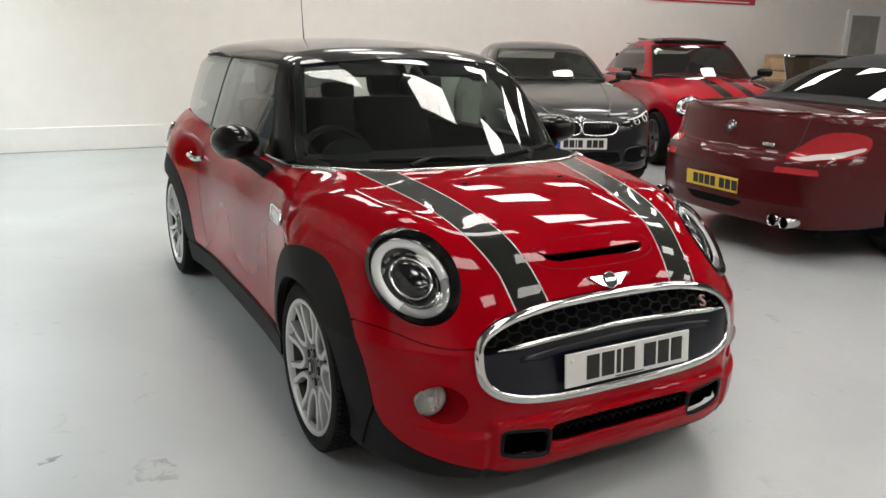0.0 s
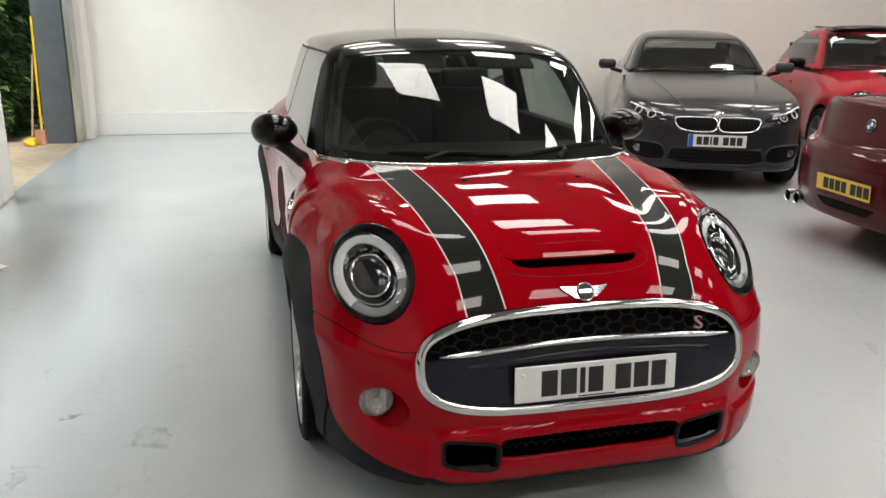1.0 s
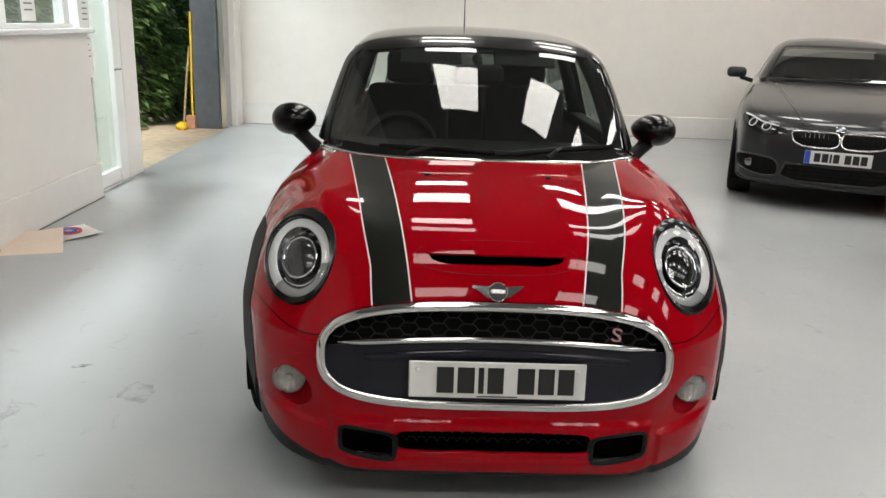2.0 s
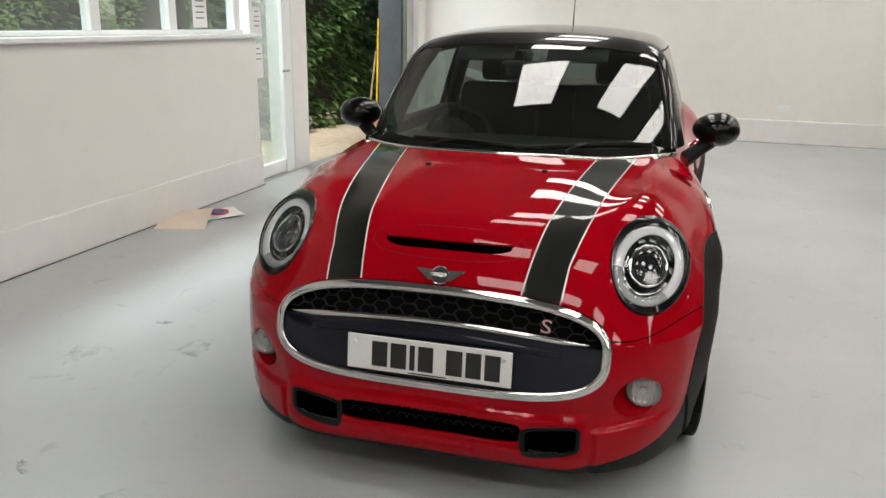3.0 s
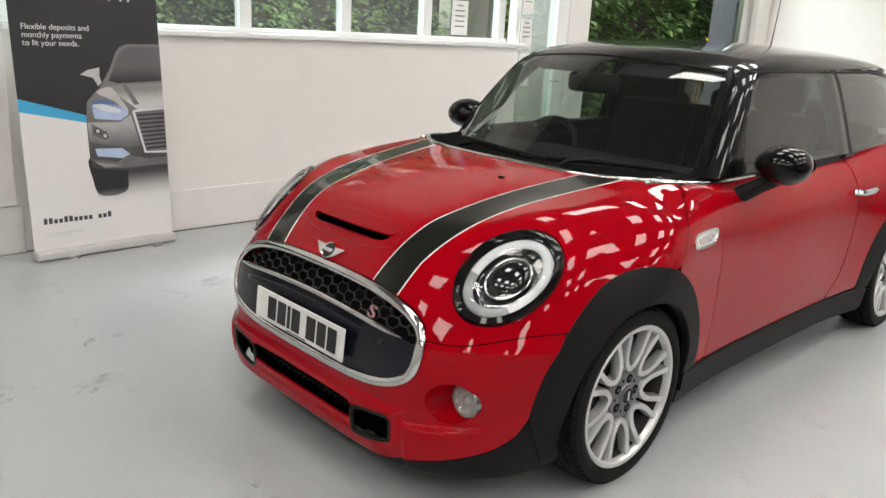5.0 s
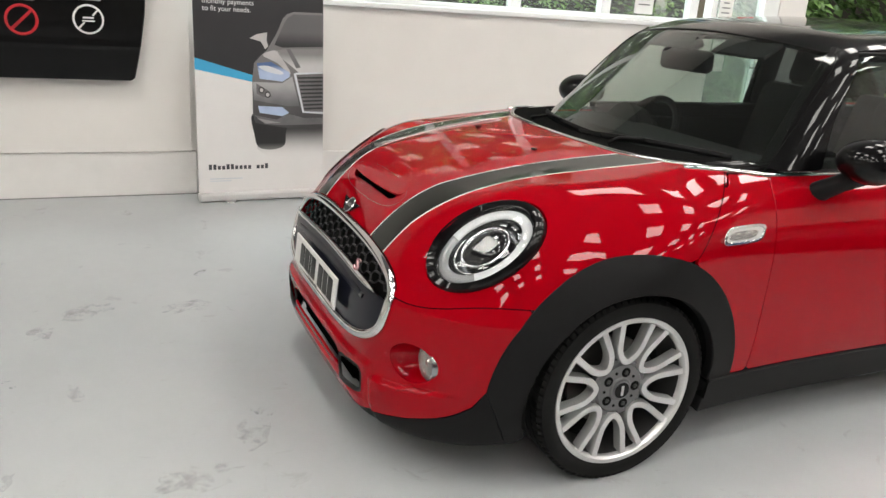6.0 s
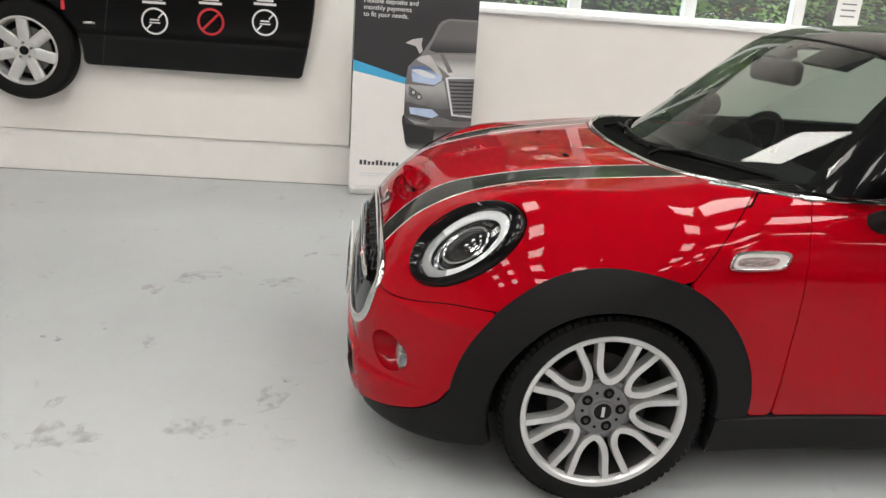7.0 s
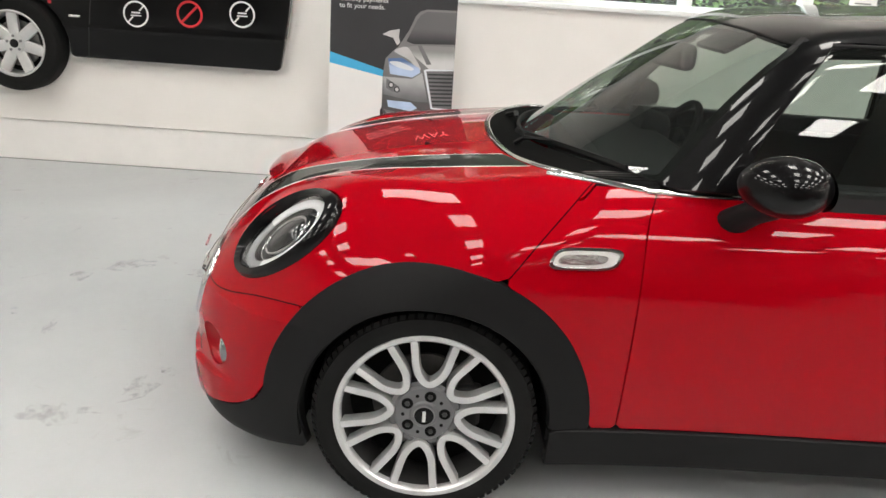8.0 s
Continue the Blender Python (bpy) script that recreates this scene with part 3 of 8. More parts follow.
M_REAR = spline([0.0, 0.3, 0.5, 0.65, 0.74, 0.80], [3.06, 3.045, 3.01, 2.95, 2.87, 2.77])


def bump_at(v, c, w):
    """A smooth step from 0 to 1 across a width."""
    t = np.clip((v - c) / w + 0.5, 0, 1)
    return t * t * (3 - 2 * t)


def mini_lower(p):
    x, y, z = np.abs(p[:, 0]), p[:, 1], p[:, 2]
    fs = x - (M_WY(y) + M_WZ(z) * (1 - 0.12 * bump_at(y, 2.0, 1.0)))
    # bonnet: crowned, with the lamp humps at its corners
    drop = 0.055 * np.clip(x, 0, 0.9) ** 2
    hump = 0.022 * np.exp(-(((x - 0.60) / 0.17) ** 2) - ((y + 0.28) / 0.20) ** 2)
    power = 0.012 * (1 - bump_at(x, 0.34, 0.20)) * bump_at(y, -0.55, 0.25) * (1 - bump_at(y, 0.05, 0.5))
    ft = (z - (M_TOP(y) - drop + hump + power)) * 0.93
    xs = np.clip(x, 0, 0.9)
    slope = (M_PLAN(xs + 0.01) - M_PLAN(xs - 0.01)) / 0.02
    # lower face stands forward round the ducts; outside it a ledge runs under the fog lamp's shallow bowl
    mouth = 0.015 * (1 - bump_at(z, 0.348, 0.026)) * (1 - bump_at(x, 0.492, 0.028)) + 0.006 * (1 - bump_at(z, 0.222, 0.02)) * (1 - bump_at(x, 0.47, 0.08))
    ledge = 0.020 * (1 - bump_at(z, 0.312 + 0.10 * np.clip(x - 0.58, 0, 0.2), 0.018)) * bump_at(x, 0.500, 0.04) * (1 - bump_at(x, 0.690, 0.14))
    bowl = 0.018 * np.exp(-(((x - 0.590) / 0.075) ** 2) - ((z - 0.372) / 0.052) ** 2)
    corner = 0.48 * np.clip(z - 0.56, 0, 1) * (xs / 0.62) ** 3
    ff = (M_PLAN(xs) + M_LEAN(z) + corner - mouth - ledge + bowl - y) / np.sqrt(1 + slope**2 + 0.25)
    rs = (M_REAR(xs + 0.01) - M_REAR(xs - 0.01)) / 0.02
    fr = (y - M_REAR(xs) + 0.25 * np.clip(z - 0.75, 0, 1)) / np.sqrt(1 + rs**2)
    f = smax(fs, ff, 0.08)
    f = smax(f, ft, 0.10 + 0.08 * bump_at(x, 0.58, 0.24) * bump_at(y, -0.15, 0.30) * (1 - bump_at(y, 0.34, 0.22)))
    f = smax(f, fr, 0.10)
    # pod round the headlamp
    d = np.stack([x, y, z], 1) - (LAMP_C - LAMP_N * 0.155)
    q = np.stack([d @ LAMP_U / 0.205, d @ LAMP_V / 0.275, d @ LAMP_N / 0.160], 1)
    f = smin(f, (np.linalg.norm(q, axis=1) - 1) * 0.17, 0.07)
    return smax(f, 0.125 - z, 0.05)


G_ROOF = spline([0.4, 0.85, 1.1, 1.5, 2.0, 2.5, 2.9, 3.2], [1.330, 1.412, 1.441, 1.466, 1.466, 1.446, 1.400, 1.34])
G_SIDE = spline([0.0, 0.6, 1.2, 1.9, 2.5, 2.9], [0.63, 0.708, 0.728, 0.734, 0.718, 0.662])


def mini_upper(p):
    x, y, z = np.abs(p[:, 0]), p[:, 1], p[:, 2]
    fs = (x - G_SIDE(y) + 0.30 * (z - 0.97) + 0.12 * np.clip(z - 1.1, 0, 1) ** 2) * 0.94
    yw = 0.252 + 1.334 * (z - 0.97) + 0.25 * np.clip(z - 0.97, 0, 1) ** 2 + (0.80 - 0.9 * np.clip(z - 0.97, 0, 0.5)) * x**2
    fw = (yw - y) / np.sqrt(1 + 1.4**2)
    ft = (z - G_ROOF(y) + 0.10 * x**2 + 0.22 * x**4) * 0.97
    fr = (y - 2.93 + 0.55 * (z - 1.30)) * 0.87
    f = smax(fs, fw, 0.05)
    f = smax(f, fr, 0.12)
    return smax(f, ft, 0.07)


FRONT = Star((0, 0.15, 0.42), (0, -0.62, 0.78))
LEFT, RIGHT, ABOVE, AHEAD, BEHIND = Flat("x+", 1.3, 1.3), Flat("x-", 1.3, 1.3), Flat("z+", 1.9, 1.9), Flat("y-", 1.2, 2.4), Flat("y+", 3.6, 2.4)
HUB_Z, WHEELBASE, ARCH_R = 0.303, 2.495, 0.462


def arc(cy, r, a0, a1, n=40, x=0.79, cz=HUB_Z):
    """Points on a circle round a wheel, angles in degrees from the front over the top."""
    a = np.radians(np.linspace(a0, a1, n))
    y, z = cy - r * np.cos(a), cz + r * np.sin(a)
    return np.stack([M_WY(y) + M_WZ(z), y, z], 1)


def ring_line(grow=0.0, n=96):
    """The grille's rounded outline on the nose: wide, flatter at the top, with the round ends lifted."""
    t = np.linspace(0, 2 * math.pi, n, endpoint=False)
    c, s = np.cos(t), np.sin(t)
    x = (0.535 + grow) * np.sign(c) * np.abs(c) ** 0.54
    z = 0.540 + np.where(s > 0, 0.152 + grow, 0.152 + grow) * np.sign(s) * np.abs(s) ** 0.62 - 0.012 * (np.abs(x) / 0.5) ** 2 * (s > 0)
    y = M_PLAN(np.abs(x)) + M_LEAN(z)
    return np.stack([x, y, z], 1)


def lamp_line(side, grow=0.0, n=64):
    """The headlamp's oval outline."""
    t = np.linspace(0, 2 * math.pi, n, endpoint=False)
    a, b = LAMP_A + grow, LAMP_B + grow
    u, v = a * np.cos(t), b * np.sin(t)
    c = np.array(LAMP_C)
    p = c + u[:, None] * LAMP_U + v[:, None] * LAMP_V
    return p * (side, 1, 1)


# shut line between bonnet and bumper, from the grille ring round to the wheel arch
SHUT = curve([(0.500, -0.70, 0.592), (0.60, -0.655, 0.588), (0.68, -0.58, 0.598), (0.735, -0.45, 0.603), (0.775, -0.345, 0.605)], 10)
FENDER_CUT = curve([(0.795, 0.195, 0.735), (0.79, 0.27, 0.82), (0.74, 0.345, 0.895), (0.650, 0.425, 0.962)], 10)
COWL = curve([(0.650, 0.425, 0.962), (0.60, 0.335, 0.968), (0.50, 0.250, 0.972), (0.36, 0.190, 0.975), (0.18, 0.158, 0.975), (0.0, 0.148, 0.975)], 10)

SHUT = snap(mini_lower, SHUT)
FENDER_CUT[:-6] = snap(mini_lower, FENDER_CUT)[:-6]


def half_ring(top=True, grow=0.0):
    r = ring_line(grow, 192)
    r = r[(r[:, 0] > -1e-6)]
    r = r[np.argsort(np.arctan2(r[:, 2] - 0.54, r[:, 0] * 0.3))]
    return r


def circle_on(c, r, n=32, sx=1.0):
    t = np.linspace(0, 2 * math.pi, n, endpoint=False)
    z = np.full(n, 0.0)
    x = c[0] + r * np.cos(t) * sx
    return np.stack([x, M_PLAN(np.abs(x)) + M_LEAN(c[1] + r * np.sin(t)), c[1] + r * np.sin(t)], 1)


def rect_on(cx, cz, w, h, p=5.0, n=48, skew=0.0):
    e = ellipse((cx, cz), w / 2, h / 2, n, p)
    return np.stack([e[:, 0], M_PLAN(np.abs(e[:, 0])) + M_LEAN(e[:, 1]) - 0.02, e[:, 1] + skew * (e[:, 0] - cx)], 1)


SCOOP_Y = -0.570
FOG_X, FOG_Z, FOG_R = 0.624, 0.398, 0.063


def scoop_line(a, b, y=SCOOP_Y, n=64, p=2.6):
    e = ellipse((0, y), a, b, n, p)
    return np.stack([e[:, 0], e[:, 1], M_TOP(e[:, 1]) + 0.0], 1)


def mini():
    car = thing("red_hatchback", pose(-0.005, 0, 0, 0, 0, 1.0), "glossy red three-door hatchback, black roof, dark bonnet stripes", "car")
    low, up = mini_lower, mini_upper
    # bonnet with holes for lamps and scoop; its front edge lies on the grille ring
    ring = half_ring(grow=0.004)
    k = np.argmin(np.linalg.norm(ring - SHUT[0], axis=1))
    top_edge = ring[k:][::-1]
    half = np.concatenate([[(0, -0.70, 0.70)], top_edge, SHUT[1:], arc(0, ARCH_R, 41, 113)[1:-1], FENDER_CUT, COWL[1:]])
    half[0] = top_edge[0] * (0, 1, 1)
    bonnet = panel("bonnet", low, FRONT, [both(half), lamp_line(1), lamp_line(-1), scoop_line(0.212, 0.036)], 0.012, RED_PAINT, car, gap=0.0015,
                   label="glossy red bonnet with an air scoop and two dark stripes")
    # bumper
    lower = curve([(0.0, -0.80, 0.164), (0.25, -0.79, 0.164), (0.42, -0.76, 0.168), (0.52, -0.72, 0.192), (0.62, -0.64, 0.222), (0.70, -0.54, 0.258), (0.735, -0.475, 0.30)], 8)
    ring_low = ring[:k + 1][::-1]
    half = np.concatenate([lower, arc(0, ARCH_R, 10, 39, 24), SHUT[::-1], ring_low[1:]])
    half = np.concatenate([half, [half[-1] * (0, 1, 1)]])
    holes = [circle_on((FOG_X, FOG_Z), FOG_R, 48), circle_on((-FOG_X, FOG_Z), FOG_R, 48),
             rect_on(0.382, 0.268, 0.178, 0.100, 5, skew=0.12), rect_on(-0.382, 0.268, 0.178, 0.100, 5, skew=-0.12),
             rect_on(0, 0.281, 0.585, 0.072, 7)]
    panel("front_bumper", low, FRONT, [both(half), *holes], 0.008, RED_PAINT, car, gap=0.0015, rim=0.010, label="glossy red front bumper with intakes and lamp recesses")
    chin = curve([(0.0, -0.79, 0.160), (0.25, -0.78, 0.160), (0.42, -0.75, 0.164), (0.52, -0.71, 0.188), (0.62, -0.63, 0.218), (0.70, -0.53, 0.254), (0.735, -0.47, 0.296)], 8)
    foot = np.concatenate([arc(0, ARCH_R, 10, 2, 6), arc(0, ARCH_R - 0.09, 0, -22, 12, 0.77), [(0.65, -0.50, 0.142), (0.45, -0.68, 0.146), (0.0, -0.72, 0.147)]])
    panel("lower_spoiler", low, FRONT, [both(np.concatenate([chin, foot]))], 0.014, BLACK_PLASTIC, car, offset=-0.006, label="black plastic chin under the bumper")
    for s in (1, -1):
        side = LEFT if s > 0 else RIGHT
        mir = (lambda q, s=s: np.asarray(q) * (s, 1, 1))
        # wing between bonnet and door
        wing = np.concatenate([arc(0, ARCH_R, 115, 178, 40), [(0.79, 0.464, 0.298), (0.79, 0.534, 0.298)],
                               curve([(0.79, 0.536, 0.30), (0.79, 0.545, 0.6), (0.76, 0.552, 0.86), (0.70, 0.585, 0.955)], 8),
                               [(0.66, 0.50, 0.962)], FENDER_CUT[::-1]])
        panel("wing", low, side, [mir(wing)], 0.011, RED_PAINT, car, gap=0.0003)
        door = np.concatenate([curve([(0.79, 0.540, 0.298), (0.79, 0.549, 0.6), (0.76, 0.556, 0.86), (0.70, 0.589, 0.957)], 8),
                               curve([(0.69, 0.63, 0.962), (0.7, 1.2, 0.972), (0.7, 1.86, 0.985)], 6),
                               curve([(0.79, 1.87, 0.95), (0.79, 1.86, 0.65), (0.79, 1.80, 0.42), (0.79, 1.70, 0.298)], 8)])
        d = panel("door", low, side, [mir(door)], 0.014, RED_PAINT, car, gap=0.0003, label="glossy red side door")
        quarter = np.concatenate([curve([(0.79, 1.71, 0.298), (0.79, 1.806, 0.42), (0.79, 1.866, 0.65), (0.79, 1.876, 0.95)], 8),
                                  curve([(0.7, 1.88, 0.986), (0.7, 2.3, 1.0), (0.68, 2.75, 1.01), (0.6, 2.93, 0.99)], 6),
                                  [(0.6, 2.96, 0.80), (0.6, 2.97, 0.45), (0.6, 2.96, 0.298)], arc(WHEELBASE, ARCH_R, 180, 0, 60)])
        panel("rear_wing", low, side, [mir(quarter)], 0.014, RED_PAINT, car, gap=0.0015)
        # dark plastic arches and sill
        for cy, a0, a1, tail in ((0.0, 12, 181.2, True), (WHEELBASE, -1.2, 181.2, False)):
            if tail:
                band = np.concatenate([[(0.79, -0.385, 0.180)], arc(cy, ARCH_R - 0.002, 6, a1, 60), arc(cy, 0.348, a1, -20, 60)])
            else:
                band = np.concatenate([arc(cy, ARCH_R - 0.002, a0, a1, 60), arc(cy, 0.348, a1, a0, 60)])
            panel("arch_trim", low, side, [mir(band)], 0.012, BLACK_PLASTIC, car, offset=0.002, rim=0.03, offset_fn=lambda q, cy=cy: 0.014 * bump_at(ARCH_R - np.hypot(q[:, 1] - cy, q[:, 2] - HUB_Z), 0.04, 0.09) * bump_at(q[:, 2], 0.32, 0.20), label="dark grey plastic wheel arch trim")
        sill = np.concatenate([poly([(0.79, 0.352, 0.291), (0.79, 2.143, 0.291)], 24), poly([(0.79, 2.143, 0.170), (0.79, 0.352, 0.170)], 24)])
        panel("sill", low, side, [mir(sill)], 0.016, BLACK_PLASTIC, car, offset=0.010, rim=0.03, label="dark grey plastic side sill")
        for line in (SHUT, FENDER_CUT):
            strip("panel_gap", low, mir(line), 0.0036, 0.0002, GAP_AND_SHADE, car, seg=5, sink=0.0)
        # bright waist moulding
        belt = curve([(0.60, 0.30, 0.972), (0.648, 0.42, 0.966), (0.68, 0.55, 0.967), (0.69, 0.63, 0.969), (0.70, 1.2, 0.980), (0.70, 1.9, 0.993), (0.68, 2.6, 1.012)], 8)
        strip("waist_trim", low, mir(belt), 0.020, 0.008, CHROME, car, label="thin chrome waist strip")
        # side lamp badge in a bright frame
        b = rect_line(0.394, 0.800, 0.182, 0.056, 4.0, 0.5)
        panel("indicator_frame", low, side, [mir(b), mir(rect_line(0.394, 0.800, 0.168, 0.043, 4.0, 0.5))], 0.005, CHROME, car, offset=0.010, rim=0.012, label="chrome frame of the side indicator")
        panel("side_indicator", low, side, [mir(rect_line(0.394, 0.800, 0.168, 0.043, 4.0, 0.5))], 0.005, LAMP_SHELL, car, offset=0.006, rim=0.006, label="bright ribbed side indicator")
        panel("indicator_lens", low, side, [mir(rect_line(0.386, 0.799, 0.128, 0.026, 3.0, 0.7))], 0.004, INDICATOR, car, offset=0.0085, rim=0.003)
        hd = snap(low, [(0.80 * s, 1.93, 0.815)])[0]
        part("door_handle", tube(curve([(hd[0] - 0.006 * s, hd[1] - 0.10, hd[2]), (hd[0] + 0.030 * s, hd[1] - 0.075, hd[2]), (hd[0] + 0.034 * s, hd[1], hd[2]), (hd[0] + 0.030 * s, hd[1] + 0.075, hd[2]), (hd[0] - 0.006 * s, hd[1] + 0.10, hd[2])], 5), 0.012, 8, flat=1.3), CHROME, car, "chrome door handle", smooth=True)
        # wheel housing and underside
        for cy in (0.0, WHEELBASE):
            well = bmesh.new()
            angles = np.radians(np.linspace(-12, 192, 36))
            rows = [[well.verts.new((s * x, cy - r * math.cos(a), HUB_Z + r * math.sin(a))) for x, r in ((0.45, 0.0), (0.45, 0.352), (0.83, 0.352))] for a in angles]
            for a, b in zip(rows, rows[1:]):
                for k in (0, 1):
                    well.faces.new((a[k], a[k + 1], b[k + 1], b[k]))
            part("wheel_housing", well, BLACK_MATT, car)
    c = snap(low, [(-0.84, 2.66, 0.868)])
    n = grad(low, c)[0]
    part("fuel_cap", lathe([(0.082, -0.004), (0.080, 0.007), (0.072, 0.011), (0.060, 0.009), (0.0, 0.012)], 36, "z", m=Matrix.LocRotScale(c[0] - n * 0.005, Vector(n).to_track_quat("Z", "Y"), None)), CHROME, car, "round chrome fuel cap", smooth=True)
    under = box(-0.62, 0.62, -0.55, 2.85, 0.17, 0.30, 0.04)
    part("underbody", under, BLACK_MATT, car)
    tail = np.concatenate([curve([(0, 3, 0.24), (0.5, 3, 0.24), (0.68, 2.9, 0.30)], 6), curve([(0.72, 2.9, 0.5), (0.70, 2.9, 0.8), (0.60, 2.9, 0.985), (0.4, 2.9, 1.0), (0, 2.9, 1.0)], 8)])
    panel("tailgate", low, BEHIND, [both(tail)], 0.03, RED_PAINT, car)
    mini_front(car, low)
    mini_lamps(car, low)
    mini_cabin(car, low, up)
    for s in (1, -1):
        for cy in (0.0, WHEELBASE):
            mini_wheel(car, s, cy)
    return car


def rect_line(cy, cz, w, h, p=4.0, skew=0.0):
    e = ellipse((cy, cz), w / 2, h / 2, 48, p)
    e[:, 0] += skew * (e[:, 1] - cz)
    return np.stack([np.full(len(e), 0.79), e[:, 0], e[:, 1]], 1)


FOG_COVER = glass_mat("fog_cover", (0.92, 0.90, 0.87), 0.03, 1.45, haze=0.24)
LAMP_SHELL = mat("lamp_shell", (0.80, 0.78, 0.76), rough=0.20, metal=0.25, coat=1.0)
INDICATOR = mat("indicator_lens", (0.70, 0.69, 0.68), rough=0.16, metal=0.85, coat=1.0, bump=1.0, bump_scale=45)
# near-black for panel joints, and for painted shade inside intakes and scoop
GAP_AND_SHADE = mat("gap_and_shade_black", (0.002, 0.002, 0.002), rough=0.9, spec=0.0)
MESH_BLACK = mat("mesh_black", (0.010, 0.010, 0.011), rough=0.35, spec=0.3)


def mini_front(car, low):
    # grille: chrome ring, upper honeycomb, bright bar, lower gloss panel
    strip("grille_ring", low, ring_line(-0.010, 160), 0.031, 0.010, CHROME, car, True, 10, label="chrome grille surround")
    inner = ring_line(-0.022, 128)
    panel("grille_back", low, FRONT, [ring_line(-0.004)], 0.02, BLACK_MATT, car, offset=-0.05, rim=0)
    # lower panel
    bar_z = lambda x: 0.570 + 0.024 * (1 - (np.abs(x) / 0.47) ** 2)
    t = np.linspace(-0.47, 0.47, 40)
    bar = np.stack([t, M_PLAN(np.abs(t)) + M_LEAN(bar_z(t)), bar_z(t)], 1)
    lowpart = inner[inner[:, 2] < bar_z(inner[:, 0]) - 0.004]
    lowpart = lowpart[np.argsort(np.arctan2(lowpart[:, 2] - 0.60, lowpart[:, 0]))]
    loop = np.concatenate([lowpart, bar[::-1] - (0, 0, 0.006)])
    panel("grille_panel", low, FRONT, [loop], 0.012, NAVY_GLOSS, car, offset=-0.004, rim=0.01, label="glossy blue-black panel behind the number plate")
    edge = np.stack([t, M_PLAN(np.abs(t)) + M_LEAN(bar_z(t) - 0.040), bar_z(t) - 0.040], 1)
    strip("panel_ridge", low, edge[3:-3], 0.034 * np.sin(np.linspace(0.25, math.pi - 0.25, len(edge) - 6)) ** 0.5, 0.006, NAVY_GLOSS, car, seg=7, lift=-0.004)
    strip("grille_bar", low, bar, np.interp(np.abs(t), [0, 0.4, 0.47], [0.021, 0.021, 0.007]), 0.015, CHROME, car, seg=9, label="chrome bar across the grille")
    # honeycomb above the bar
    hexes = bmesh.new()
    w, h = 0.088, 0.033
    for row in range(6):
        for col in range(-7, 8):
            cx, cz = (col + 0.5 * (row % 2)) * w, 0.588 + row * h * 0.5
            line = [(cx - w * 0.36, cz), (cx - w * 0.20, cz + h * 0.48), (cx + w * 0.20, cz + h * 0.48), (cx + w * 0.36, cz), (cx + w * 0.64, cz)]
            line = [q for q in poly(line, 3) if abs(q[0]) < 0.50 and bar_z(q[0]) + 0.004 < q[1] < 0.672 - 0.06 * (q[0] / 0.5) ** 6]
            if len(line) > 2:
                p3 = snap(low, [(qx, M_PLAN(abs(qx)) + M_LEAN(qz), qz) for qx, qz in line])
                p3 = p3 - grad(low, p3) * 0.014
                tube(p3, 0.0022, 5, bm=hexes, flat=1.8, up=(0, 1, 0))
    part("honeycomb_mesh", hexes, MESH_BLACK, car, "black honeycomb grille mesh")
    # round the plate
    plate = part("number_plate", box(-0.26, 0.26, -0.004, 0.004, -0.0555, 0.0555, 0.003), PLATE_WHITE, car, "white number plate with dark bars")
    plate.matrix_local = pose(0.0, -0.767, 0.490, -5)
    x = -0.178
    for wch in (0.050, 0.050, 0.016, 0.047, None, 0.050, 0.047, 0.047):
        if wch is None:
            x += 0.030
            continue
        part("plate_bar", box(x, x + wch, -0.0062, -0.0038, -0.0395, 0.0395), INK, plate)
        x += wch + 0.011
    for x in (-0.235, 0.235):
        part("screw_cap", lathe([(0.0, -0.0065), (0.005, -0.006), (0.0065, -0.004)], 14, "y", m=pose(x, 0, 0.030)), PLATE_WHITE, plate)
    part("plate_bar", box(-0.06, 0.06, -0.0052, -0.0038, -0.0510, -0.0475), INK, plate)
    # emblem: a plain disc with two wings
    p = snap(low, [(0, -0.685, 0.755)])
    n = grad(low, p)[0]
    e = thing_part("bonnet_badge", car, Matrix.LocRotScale(p[0] + n * 0.002, Vector(n).to_track_quat("Z", "Y"), None), "winged chrome badge, plain")
    part("badge_ring", lathe([(0.0, 0.0), (0.028, 0.0), (0.031, 0.004), (0.029, 0.008), (0.026, 0.006), (0.0, 0.006)], 32, "z"), CHROME, e)
    part("badge_disc", lathe([(0.0, 0.0062), (0.0255, 0.0062), (0.0255, 0.0075), (0.0, 0.0085)], 24, "z"), INK, e)
    up_y = (Vector(n).to_track_quat("Z", "Y").inverted() @ Vector((0, 0, 1)))
    rot = math.atan2(up_y.x, up_y.y)
    part("badge_bar", box(-0.022, 0.022, -0.007, 0.007, 0.0075, 0.0095, 0.001, m=Matrix.Rotation(-rot, 4, "Z")), SATIN_CHROME, e)
    for s in (1, -1):
        bm = bmesh.new()
        for k in range(4):
            z0 = 0.016 - 0.009 * k
            ln = 0.078 - 0.011 * k
            prism([(s * 0.022, z0), (s * ln, z0 + 0.003), (s * (ln - 0.008), z0 - 0.007), (s * 0.022, z0 - 0.0085)], 0.001, 0.006, "z", bm)
        bmesh.ops.transform(bm, matrix=Matrix.Rotation(-rot, 4, "Z"), verts=bm.verts)
        part("badge_wing", bm, CHROME, e)
    # letter on the grille
    sm = Matrix.LocRotScale((0.345, -0.735, 0.608), Euler((radians(72), 0, radians(14))), (1.25, 0.85, 1)) @ Matrix(((1, 0.35, 0, 0), (0, 1, 0, 0), (0, 0, 1, 0), (0, 0, 0, 1)))
